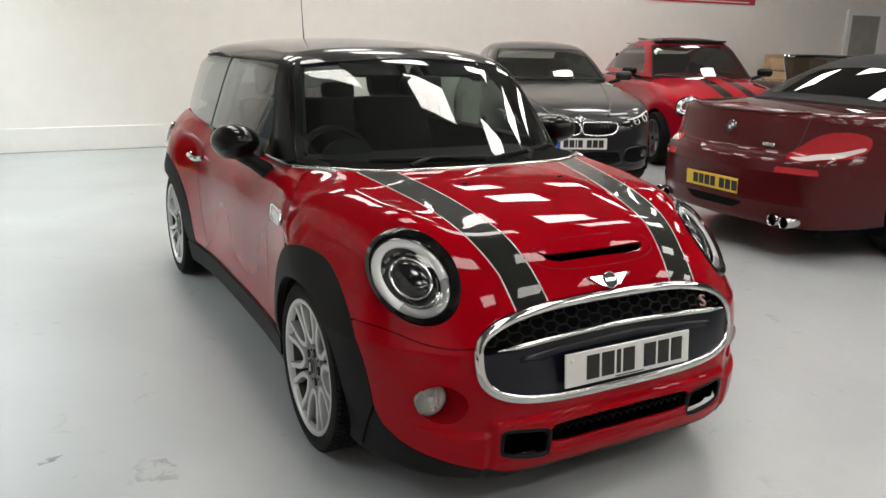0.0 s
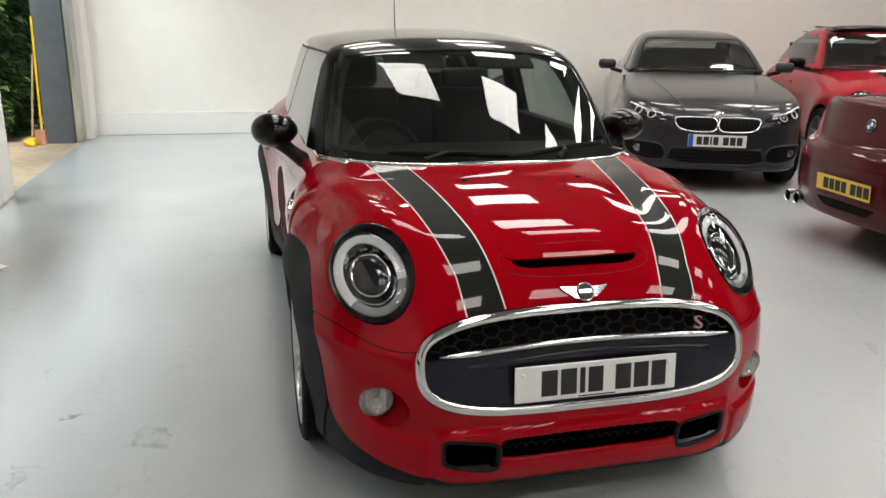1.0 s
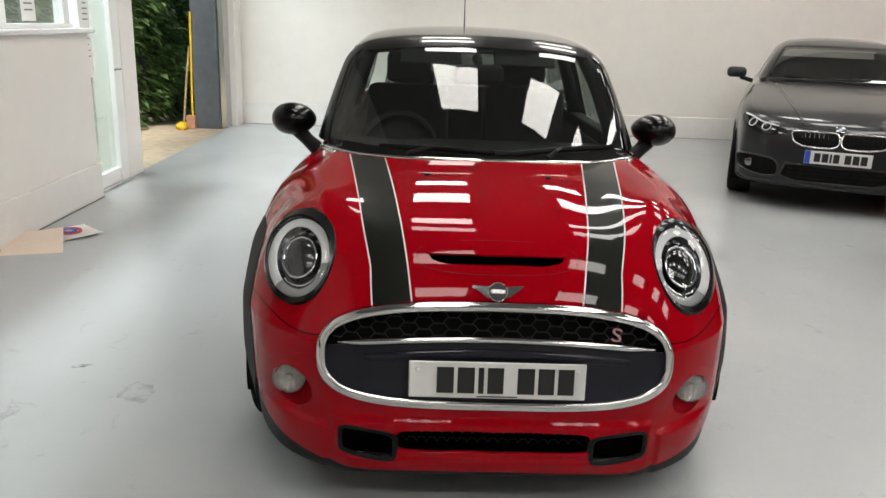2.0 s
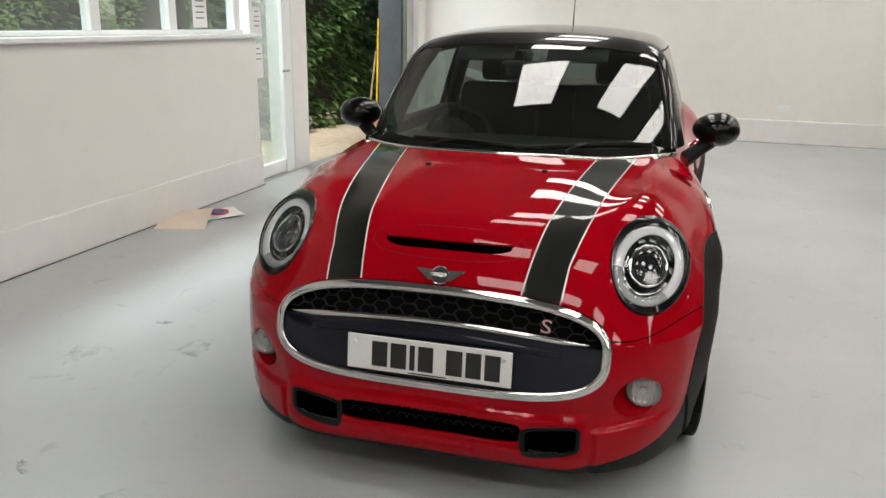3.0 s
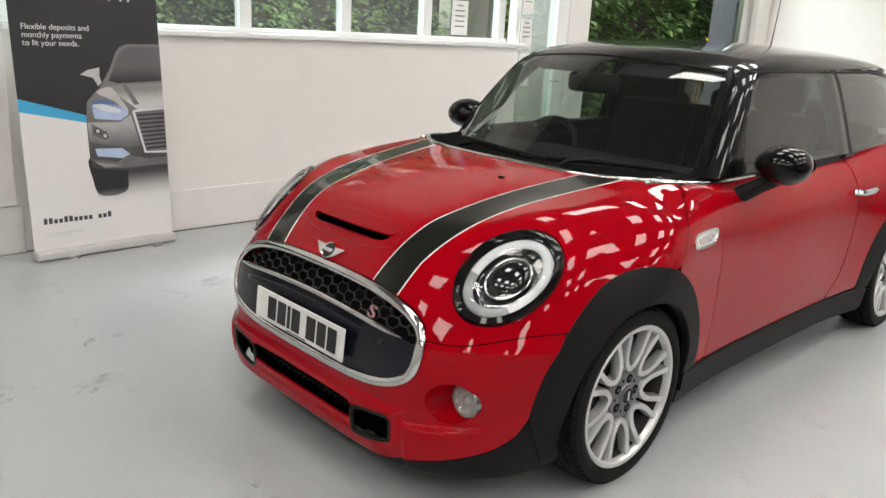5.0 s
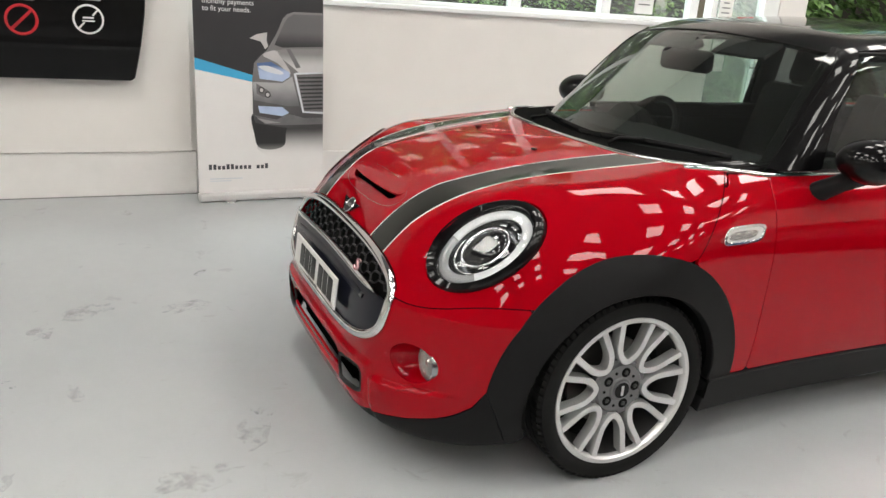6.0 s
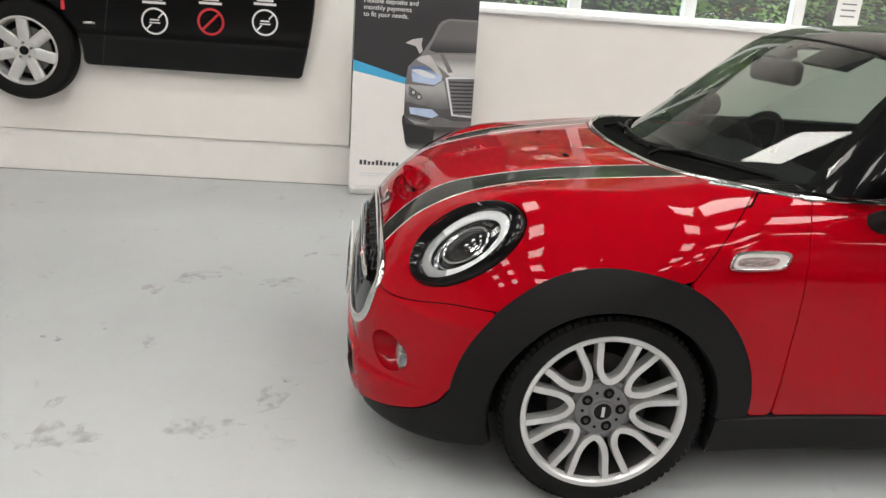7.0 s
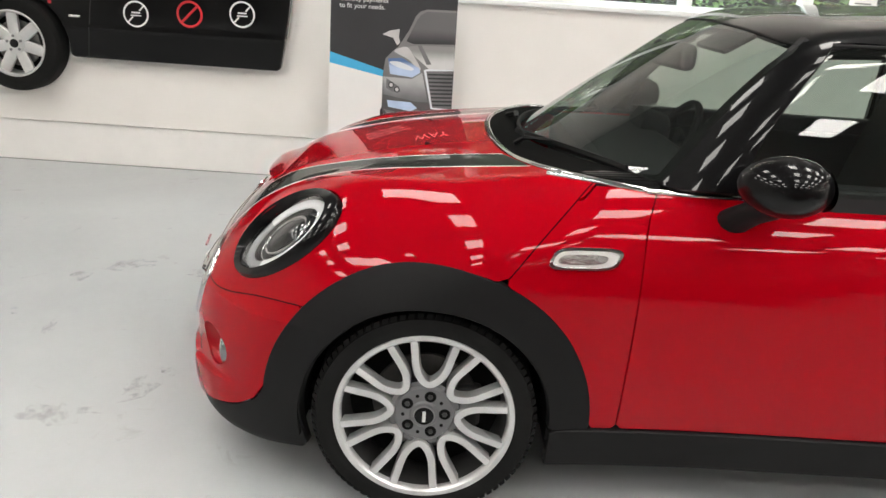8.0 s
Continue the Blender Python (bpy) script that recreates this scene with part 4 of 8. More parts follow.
    letters("S", 0.060, BADGE_PINK, car, sm, "grille_letter", 0.003, "CENTER")
    # scoop
    # thin black line paints the shading of the crease round the scoop
    strip("scoop_crease_shade", low, scoop_line(0.252, 0.062, SCOOP_Y + 0.006), 0.0015, 0.0002, INK, car, True, 5)
    panel("scoop_hood", low, ABOVE, [scoop_ring()], 0.006, RED_PAINT, car, rim=0.008, offset_fn=lambda q: 0.029 * bump_at(-q[:, 1], -(SCOOP_Y + 0.034), 0.064) * np.clip(1 - (q[:, 0] / 0.232) ** 4, 0, 1),
          label="raised red lip of the air scoop")
    ramp = lambda q: -0.003 - 0.040 * bump_at(q[:, 1], SCOOP_Y + 0.006, 0.075)
    panel("scoop_ramp", low, ABOVE, [scoop_line(0.210, 0.0355)], 0.006, RED_PAINT, car, rim=0, offset_fn=ramp, label="red floor of the air scoop")
    # black sheet painted in for the shade deep in the scoop
    panel("scoop_mouth_shade", low, ABOVE, [scoop_line(0.205, 0.030, SCOOP_Y + 0.014)], 0.008, GAP_AND_SHADE, car, offset=-0.020, rim=0)
    # washer jets
    for s in (1, -1):
        q = snap(low, [(0.221 * s, -0.045, 0.95)])[0]
        part("washer_jet", box(-0.010, 0.010, -0.008, 0.008, -0.002, 0.007, 0.003, m=pose(*q, -10)), BLACK_PLASTIC, car)
    # stripes, with a white line on each side
    for s in (1, -1):
        def edge_line(f, g, s=s):
            y = np.linspace(-0.60, 0.285, 44)
            xi, xo = 0.262 + 0.120 * (y + 0.70) / 0.85, 0.380 + 0.135 * (y + 0.70) / 0.85
            xm = xi + (xo - xi) * f + g
            rear = np.interp(xm, COWL[::-1][:, 0], COWL[::-1][:, 1]) - 0.010
            keep = y < rear
            run = np.stack([xm, y, M_TOP(y)], 1)[keep]
            run = np.concatenate([run, [(xm[keep][-1], rear[keep][-1], 0.97)]])
            top = half_ring(grow=0.007)
            top = top[top[:, 2] > 0.60]
            top = top[np.argsort(top[:, 0])]
            x0 = 0.258 + 0.120 * f + g
            nose = np.array([x0, np.interp(x0, top[:, 0], top[:, 1]), np.interp(x0, top[:, 0], top[:, 2])])
            lead = nose + (run[0] - nose) * np.linspace(0, 1, 12, endpoint=False)[:, None]
            return snap(mini_lower, np.concatenate([lead, run]) * (s, 1, 1))
        loop = np.concatenate([edge_line(0, 0.003), edge_line(1, -0.003)[::-1]])
        panel("stripe", low, FRONT, [loop], 0.010, STRIPE_GREY, car, offset=0.0008, rim=0.0008, label="dark grey bonnet stripe")
        for f in (0, 1):
            strip("pinstripe", low, edge_line(f, 0.0), 0.0050, 0.0011, PIN_WHITE, car, seg=5, sink=0.0, label="white pinstripe")
    # fog lamps: round lenses that face straight ahead at the end of a red pocket
    for s in (1, -1):
        y0 = float(M_PLAN(0.680) + M_LEAN(0.40)) + 0.002
        m = pose(0.638 * s, y0, 0.402, 90)
        e = thing_part("fog_lamp", car, m, "round frosted fog lamp in a deep red pocket")
        inv = m.inverted()
        rim = circle_on((FOG_X * s, FOG_Z), FOG_R + 0.001, 48)
        rim = snap(low, rim)
        nrm = grad(low, rim)
        t = np.linspace(0, 2 * math.pi, 48, endpoint=False)
        bed = np.stack([0.638 * s + 0.054 * np.cos(t), np.full(48, y0 + 0.012), 0.402 + 0.054 * np.sin(t)], 1)
        rows = [rim - nrm * 0.0015] + [rim - nrm * 0.006 + (bed - rim) * k for k in (0.12, 0.35, 0.65, 1.0)] + [bed + (0, 0.012, 0)]
        bm = bmesh.new()
        loops = [[bm.verts.new(inv @ Vector(p)) for p in row] for row in rows]
        for r0, r1 in zip(loops, loops[1:]):
            for k in range(48):
                bm.faces.new((r0[k], r0[(k + 1) % 48], r1[(k + 1) % 48], r1[k]))
        bm.faces.new(loops[-1])
        part("recess", bm, RED_PAINT, e, smooth=True)
        part("reflector", lathe([(0.050, 0.000), (0.045, -0.008), (0.030, -0.016), (0.0, -0.020)], 40, "z"), SATIN_CHROME, e, smooth=True)
        part("bulb_shield", lathe([(0.013, -0.018), (0.014, -0.002), (0.010, 0.003), (0.0, 0.004)], 20, "z"), CHROME, e, smooth=True)
        for k in range(5):
            w = -0.032 + 0.016 * k
            ln = math.sqrt(0.046**2 - w * w)
            part("reflector_rib", box(w - 0.0015, w + 0.0015, -ln, ln, -0.013, -0.004, 0.001), SATIN_CHROME, e)
        part("rim", lathe([(0.054, -0.012), (0.054, 0.005), (0.051, 0.007), (0.049, -0.002)], 40, "z", closed=True), LAMP_GREY, e, smooth=True)
        cover = part("lens", lathe([(0.051, 0.004), (0.046, 0.010), (0.032, 0.015), (0.014, 0.0185), (0.0, 0.019)], 40, "z"), FOG_COVER, e, smooth=True, angle=3)
        cover.visible_shadow = False
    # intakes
    # black sheets and solid blocks stand for the shade inside the openings
    panel("intake_shade_back", low, FRONT, [rect_on(0, 0.281, 0.64, 0.13, 7)], 0.02, GAP_AND_SHADE, car, offset=-0.075, rim=0)
    mesh = bmesh.new()
    for k in range(-9, 10):
        for r in range(2):
            cx, cz = k * 0.031 + 0.0155 * r, 0.266 + 0.030 * r
            if abs(cx) < 0.28:
                y = M_PLAN(abs(cx)) + M_LEAN(cz) + 0.018
                tube([(cx - 0.0155, y, cz), (cx - 0.007, y, cz + 0.014), (cx + 0.007, y, cz + 0.014), (cx + 0.0155, y, cz)], 0.0022, 5, bm=mesh, up=(0, 1, 0))
    part("intake_shade_block", box(-0.31, 0.31, -0.715, -0.50, 0.195, 0.365, 0.01), GAP_AND_SHADE, car)
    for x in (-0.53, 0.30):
        part("intake_shade_block", box(x, x + 0.23, -0.665, -0.50, 0.195, 0.365, 0.01), GAP_AND_SHADE, car)
    part("intake_mesh", mesh, BLACK_PLASTIC, car, "black mesh in the lower intake")
    for s in (1, -1):
        loop = rect_on(0.382 * s, 0.268, 0.172, 0.094, 5, skew=0.12 * s)
        strip("duct_frame", low, loop, 0.019, 0.006, BLACK_PLASTIC, car, True, 7, lift=-0.005, label="gloss black brake duct frame")
        panel("duct_shade_back", low, FRONT, [rect_on(0.382 * s, 0.268, 0.25, 0.15, 5)], 0.015, GAP_AND_SHADE, car, offset=-0.05, rim=0)


def scoop_ring():
    e = ellipse((0, SCOOP_Y + 0.040), 0.225, 0.034, 64, 2.6)
    return np.stack([e[:, 0], e[:, 1], M_TOP(e[:, 1])], 1)


def thing_part(name, parent, m, label=""):
    """A part made of smaller pieces: an Empty under its thing."""
    e = new(name)
    e.parent = parent
    e.matrix_local = m
    if label:
        tagged(e, label)
    return e


BADGE_PINK = mat("badge_red_silver", (0.72, 0.42, 0.44), rough=0.25, metal=0.6)


def mini_lamps(car, low):
    t = np.linspace(0, 2 * math.pi, 72, endpoint=False)
    ring = lambda a, b, h, du=0.0, dv=0.0: [((a * math.cos(q) + du), (b * math.sin(q) + dv), h) for q in t]
    off = (-0.005, -0.008)

    def bowl(rows):
        """Skin through oval rows of (half width, half height, depth)."""
        bm = bmesh.new()
        loops = [[bm.verts.new(p) for p in ring(a, b, h, *off)] for a, b, h in rows]
        for r0, r1 in zip(loops, loops[1:]):
            for k in range(72):
                bm.faces.new((r0[k], r0[(k + 1) % 72], r1[(k + 1) % 72], r1[k]))
        bm.faces.new(loops[-1])
        return bm

    def hoop(a, b, h, a0, a1, r, flat=0.5):
        q = np.radians(np.linspace(a0, a1, 60))
        return tube([(a * math.cos(k) + off[0], b * math.sin(k) + off[1], h) for k in q], r, 10, flat=flat)

    for s in (1, -1):
        n, u, v = Vector(LAMP_N * (s, 1, 1)), Vector(LAMP_U * (s, 1, 1)) * s, Vector(LAMP_V * (s, 1, 1))
        c = LAMP_C * (s, 1, 1) + np.array(n) * 0.006
        m = Matrix(((u.x, v.x, n.x, c[0]), (u.y, v.y, n.y, c[1]), (u.z, v.z, n.z, c[2]), (0, 0, 0, 1)))
        e = thing_part("headlamp", car, m, "oval headlamp with white light ring and projector lens")
        # bezel: its outer edge lies on the skin, its inner edge in the lamp's own plane
        flip = 1 if s > 0 else -1
        to3 = lambda p: np.array([m @ Vector(q) for q in p])
        inv = m.inverted()
        rows = []
        skin = snap(low, to3(ring(LAMP_A + 0.003, LAMP_B + 0.003, 0.0)))
        gn = grad(low, skin)
        rows.append(skin - gn * 0.006)
        skin = snap(low, to3(ring(LAMP_A - 0.003, LAMP_B - 0.003, 0.0)))
        rows.append(skin + grad(low, skin) * 0.006)
        rows.append(0.55 * (skin + grad(low, skin) * 0.010) + 0.45 * to3(ring(LAMP_A - 0.012, LAMP_B - 0.014, 0.006, *off)))
        rows.append(to3(ring(0.113, 0.164, 0.004, *off)))
        rows.append(to3(ring(0.111, 0.161, -0.016, *off)))
        bm = bmesh.new()
        loops = [[bm.verts.new(inv @ Vector(p)) for p in row] for row in rows]
        for r0, r1 in zip(loops, loops[1:]):
            for k in range(72):
                bm.faces.new((r0[k], r0[(k + 1) % 72], r1[(k + 1) % 72], r1[k]))
        part("bezel", bm, BLACK_GLOSS, e, "gloss black headlamp bezel", smooth=True, angle=1.0)
        cover = part("cover", bowl([(0.113, 0.164, -0.001), (0.108, 0.156, 0.004), (0.090, 0.130, 0.011), (0.060, 0.088, 0.016), (0.025, 0.036, 0.018)]), CLEAR_GLASS, e, "clear headlamp cover", smooth=True, angle=3)
        cover.visible_shadow = False
        part("reflector", bowl([(0.112, 0.162, -0.014), (0.100, 0.145, -0.030), (0.080, 0.115, -0.046), (0.064, 0.090, -0.040), (0.030, 0.040, -0.052)]), LAMP_BOWL, e, smooth=True)
        part("light_ring", hoop(0.0945, 0.1385, -0.013, -30, 208, 0.0160, 0.42), LAMP_WHITE, e, "white daytime light ring", smooth=True)
        part("indicator", hoop(0.0945, 0.1385, -0.015, 208.5, 329.5, 0.0160, 0.42), LAMP_FROST, e, "grey frosted indicator strip", smooth=True)
        part("projector_ring", hoop(0.058, 0.078, -0.018, 0, 360, 0.0050, 0.9), CHROME, e, smooth=True)
        part("projector_lens", bowl([(0.056, 0.076, -0.022), (0.050, 0.068, -0.012), (0.036, 0.049, -0.004), (0.018, 0.024, 0.0), (0.004, 0.006, 0.001)]), LAMP_DARK, e, smooth=True, angle=3)
        # stepped chrome between the lens and the light ring, on the upper side
        for k in np.radians((20, 48, 76, 104, 132)):
            w = pose(0.078 * math.cos(k) + off[0], 0.110 * math.sin(k) + off[1], -0.034, 0, 0, math.degrees(k))
            part("reflector_facet", box(-0.008, 0.008, -0.013, 0.013, -0.006, 0.003, 0.003, m=w @ pose(0, 0, 0, 0, 18)), SATIN_CHROME, e)
        part("bowl_step", hoop(0.074, 0.105, -0.026, 205, 335, 0.0028, 0.8), CHROME, e, smooth=True)


COWL_BLACK = mat("cowl_black", (0.0035, 0.0035, 0.0035), rough=0.85, spec=0.05)


def mini_cabin(car, low, up):
    # windscreen and its black border
    base = curve([(0.0, 0.22, 0.975), (0.25, 0.27, 0.975), (0.45, 0.38, 0.975), (0.59, 0.50, 0.975), (0.664, 0.585, 0.978)], 8)
    pillar = curve([(0.664, 0.585, 0.978), (0.628, 0.70, 1.11), (0.587, 0.83, 1.25), (0.556, 0.93, 1.366)], 8)
    head = curve([(0.556, 0.93, 1.366), (0.38, 0.86, 1.388), (0.19, 0.82, 1.398), (0.0, 0.81, 1.401)], 8)
    half = np.concatenate([base, pillar[1:], head[1:]])
    ws = panel("windscreen", up, AHEAD, [both(half)], 0.02, CAR_GLASS, car, rim=0.004, label="raked windscreen reflecting the roof lights")
    ws.visible_shadow = False
    inner = half * (0.955, 1, 1)
    inner[:, 2] = 0.985 + (half[:, 2] - 0.975) * 0.955
    panel("windscreen_border", up, AHEAD, [both(half), both(inner)], 0.012, BLACK_MATT, car, offset=-0.004, rim=0)
    # cowl between bonnet and screen, with a bright edge
    cowl = np.concatenate([COWL[::-1], [(0.66, 0.50, 0.965), (0.66, 0.60, 0.97)], base[::-1] + (0, 0.03, 0)])
    panel("cowl", low, ABOVE, [both(cowl)], 0.014, COWL_BLACK, car, offset=-0.004, rim=0.01, label="black plastic scuttle below the windscreen")
    edge = np.concatenate([COWL, mirror_x(COWL[::-1])[1:]]) + (0, 0.012, 0)
    strip("cowl_trim", low, edge, 0.018, 0.007, CHROME, car, label="chrome strip behind the bonnet")
    for s in (1, -1):
        side = LEFT if s > 0 else RIGHT
        mir = (lambda q, s=s: np.asarray(q) * (s, 1, 1))
        ap = np.concatenate([curve([(0.66, 0.60, 0.97), (0.6, 0.73, 1.12), (0.54, 0.87, 1.27), (0.50, 0.955, 1.355)], 6),
                             curve([(0.52, 1.035, 1.375), (0.57, 0.935, 1.25), (0.63, 0.85, 1.12), (0.68, 0.79, 0.975)], 6)])
        panel("windscreen_pillar", up, side, [mir(ap)], 0.012, BLACK_GLOSS, car, offset=0.006, rim=0.02)
        pill2 = both_pillar(mir)
        panel("windscreen_pillar", up, AHEAD, [pill2], 0.010, BLACK_GLOSS, car, offset=0.002, rim=0.01)
        w1 = np.concatenate([curve([(0.68, 0.735, 0.978), (0.63, 0.805, 1.12), (0.57, 0.890, 1.25), (0.53, 0.970, 1.347)], 6),
                             curve([(0.55, 1.2, 1.362), (0.55, 1.6, 1.372), (0.55, 1.80, 1.37)], 6), poly([(0.6, 1.83, 1.30), (0.7, 1.87, 0.99)], 6)])
        a = panel("door_window", up, side, [mir(w1)], 0.02, CAR_GLASS, car, rim=0.003, label="frameless door window")
        w2 = np.concatenate([poly([(0.7, 1.91, 0.99), (0.6, 1.87, 1.30), (0.55, 1.85, 1.372)], 6), curve([(0.55, 2.2, 1.36), (0.55, 2.6, 1.33), (0.5, 2.80, 1.29)], 6), curve([(0.6, 2.86, 1.15), (0.6, 2.86, 1.02)], 4)])
        b = panel("rear_side_window", up, side, [mir(w2)], 0.02, DARK_GLASS, car, rim=0.003, label="dark rear side window")
        a.visible_shadow = b.visible_shadow = False
        bp = poly([(0.7, 1.84, 0.975), (0.7, 1.80, 1.39), (0.7, 1.90, 1.39), (0.7, 1.94, 0.975)], 6)
        panel("door_pillar", up, side, [mir(bp)], 0.02, BLACK_GLOSS, car, offset=-0.004, rim=0.03)
        mini_mirror(car, s)
        foot = np.array([(0.585, 0.40, 0.96), (0.70, 0.46, 0.96), (0.74, 0.60, 0.96), (0.735, 0.84, 0.96), (0.64, 0.84, 0.97), (0.60, 0.56, 0.97)])
        panel("pillar_foot", low, ABOVE, [mir(curve(foot, 6, True))], 0.012, BLACK_GLOSS, car, offset=-0.004, rim=0.01)
    # roof
    roof = np.concatenate([curve([(0, 0.868, 1.385), (0.18, 0.874, 1.38), (0.35, 0.896, 1.37), (0.50, 0.932, 1.355), (0.568, 0.985, 1.355)], 8),
                           curve([(0.588, 1.2, 1.36), (0.598, 1.6, 1.36), (0.590, 2.1, 1.35), (0.55, 2.55, 1.33), (0.46, 2.86, 1.31), (0.0, 2.93, 1.33)], 8)])
    panel("roof", up, ABOVE, [both(roof)], 0.02, BLACK_GLOSS, car, offset=0.004, rim=0.02, label="gloss black roof")
    gutter = curve([(0.0, 0.868, 1.385), (0.18, 0.874, 1.38), (0.35, 0.896, 1.37), (0.50, 0.932, 1.355), (0.568, 0.985, 1.355), (0.588, 1.2, 1.36), (0.598, 1.6, 1.36), (0.590, 2.1, 1.35), (0.55, 2.55, 1.33)], 10)
    strip("roof_seal", up, np.concatenate([mirror_x(gutter[::-1]), gutter[1:]]), 0.012, 0.004, BLACK_PLASTIC, car, seg=6)
    rear = np.concatenate([curve([(0, 2.9, 1.02), (0.4, 2.9, 1.02), (0.55, 2.9, 1.03)], 6), curve([(0.52, 2.9, 1.15), (0.47, 2.9, 1.28), (0.3, 2.9, 1.30), (0, 2.9, 1.31)], 6)])
    b = panel("rear_window", up, BEHIND, [both(rear)], 0.03, DARK_GLASS, car, rim=0.003)
    b.visible_shadow = False
    rs = box(-0.50, 0.50, 2.70, 3.0, -0.02, 0.02, 0.015)
    for v in rs.verts:
        v.co.z += 1.385 - 0.10 * v.co.x**2 - 0.16 * (v.co.y - 2.7)
    part("roof_spoiler", rs, BLACK_GLOSS, car)
    # aerial
    e = thing_part("aerial", car, pose(0.0, 2.43, 1.428))
    part("aerial_base", lathe([(0.030, 0.0), (0.028, 0.010), (0.016, 0.024), (0.010, 0.030), (0.0, 0.031)], 20, "z"), BLACK_PLASTIC, e)
    part("aerial_mast", tube([(0, 0, 0.02), (0, 0.02, 0.15), (0, 0.045, 0.36)], [0.0045, 0.003, 0.002], 6), BLACK_PLASTIC, e)
    # wipers
    for x0, x1, xp in ((-0.42, 0.16, -0.30), (0.05, 0.58, 0.26)):
        t = np.linspace(0, 1, 14)
        xs = x0 + (x1 - x0) * t
        pts = snap(up, np.stack([xs, 0.252 + 0.80 * xs**2, 0.99 + 0.03 * np.sin(t * 3.0)], 1))
        pts = pts + grad(up, pts) * 0.012
        part("wiper_blade", tube(pts, 0.008, 6, flat=1.6), BLACK_PLASTIC, car)
        a = Vector(pts[7])
        part("wiper_arm", tube([(xp, 0.205 + 0.5 * xp * xp, 0.985), ((xp + a.x) / 2, 0.225 + 0.5 * xp * xp, 1.01), tuple(a + Vector((0, -0.012, 0.012)))], [0.013, 0.010, 0.006], 6, flat=0.7), BLACK_PLASTIC, car)
    mini_interior(car)


def both_pillar(mir):
    a = curve([(0.664, 0.585, 0.978), (0.628, 0.70, 1.11), (0.587, 0.83, 1.25), (0.556, 0.93, 1.366)], 8)
    b = a + np.stack([np.linspace(0.050, 0.028, len(a)), np.linspace(0.07, 0.04, len(a)), np.full(len(a), 0.0)], 1)
    return mir(np.concatenate([a, b[::-1]]))


def mini_mirror(car, s):
    e = thing_part("door_mirror", car, pose(0, 0, 0), "gloss black round door mirror on a dark stalk")
    bm = bmesh.new()
    bmesh.ops.create_uvsphere(bm, u_segments=40, v_segments=24, radius=1.0)
    for v in bm.verts:
        x, y, z = v.co
        q = 1.0 if y < 0 else 0.92
        v.co = Vector((s * (0.850 + x * 0.103), 0.856 + y * 0.120 * q, 1.033 + z * 0.075 * (1 + 0.10 * x)))
    part("mirror_cap", bm, BLACK_GLOSS, e, smooth=True)
    bm = bmesh.new()
    lathe([(0.0, 0.0), (0.060, 0.0), (0.066, -0.004)], 36, "y", bm, Matrix.Translation((s * 0.850, 0.946, 1.031)) @ Matrix.Diagonal((1.3, 1, 0.80, 1)))
    part("mirror_glass", bm, CHROME, e)
    t = [(s * 0.835, 0.85, 0.985), (s * 0.785, 0.815, 0.945), (s * 0.745, 0.795, 0.915), (s * 0.728, 0.79, 0.900)]
    part("mirror_stalk", tube(t, [0.036, 0.030, 0.034, 0.038], 14, flat=1.35, up=(0, 1, 0)), BLACK_PLASTIC, e, smooth=True)


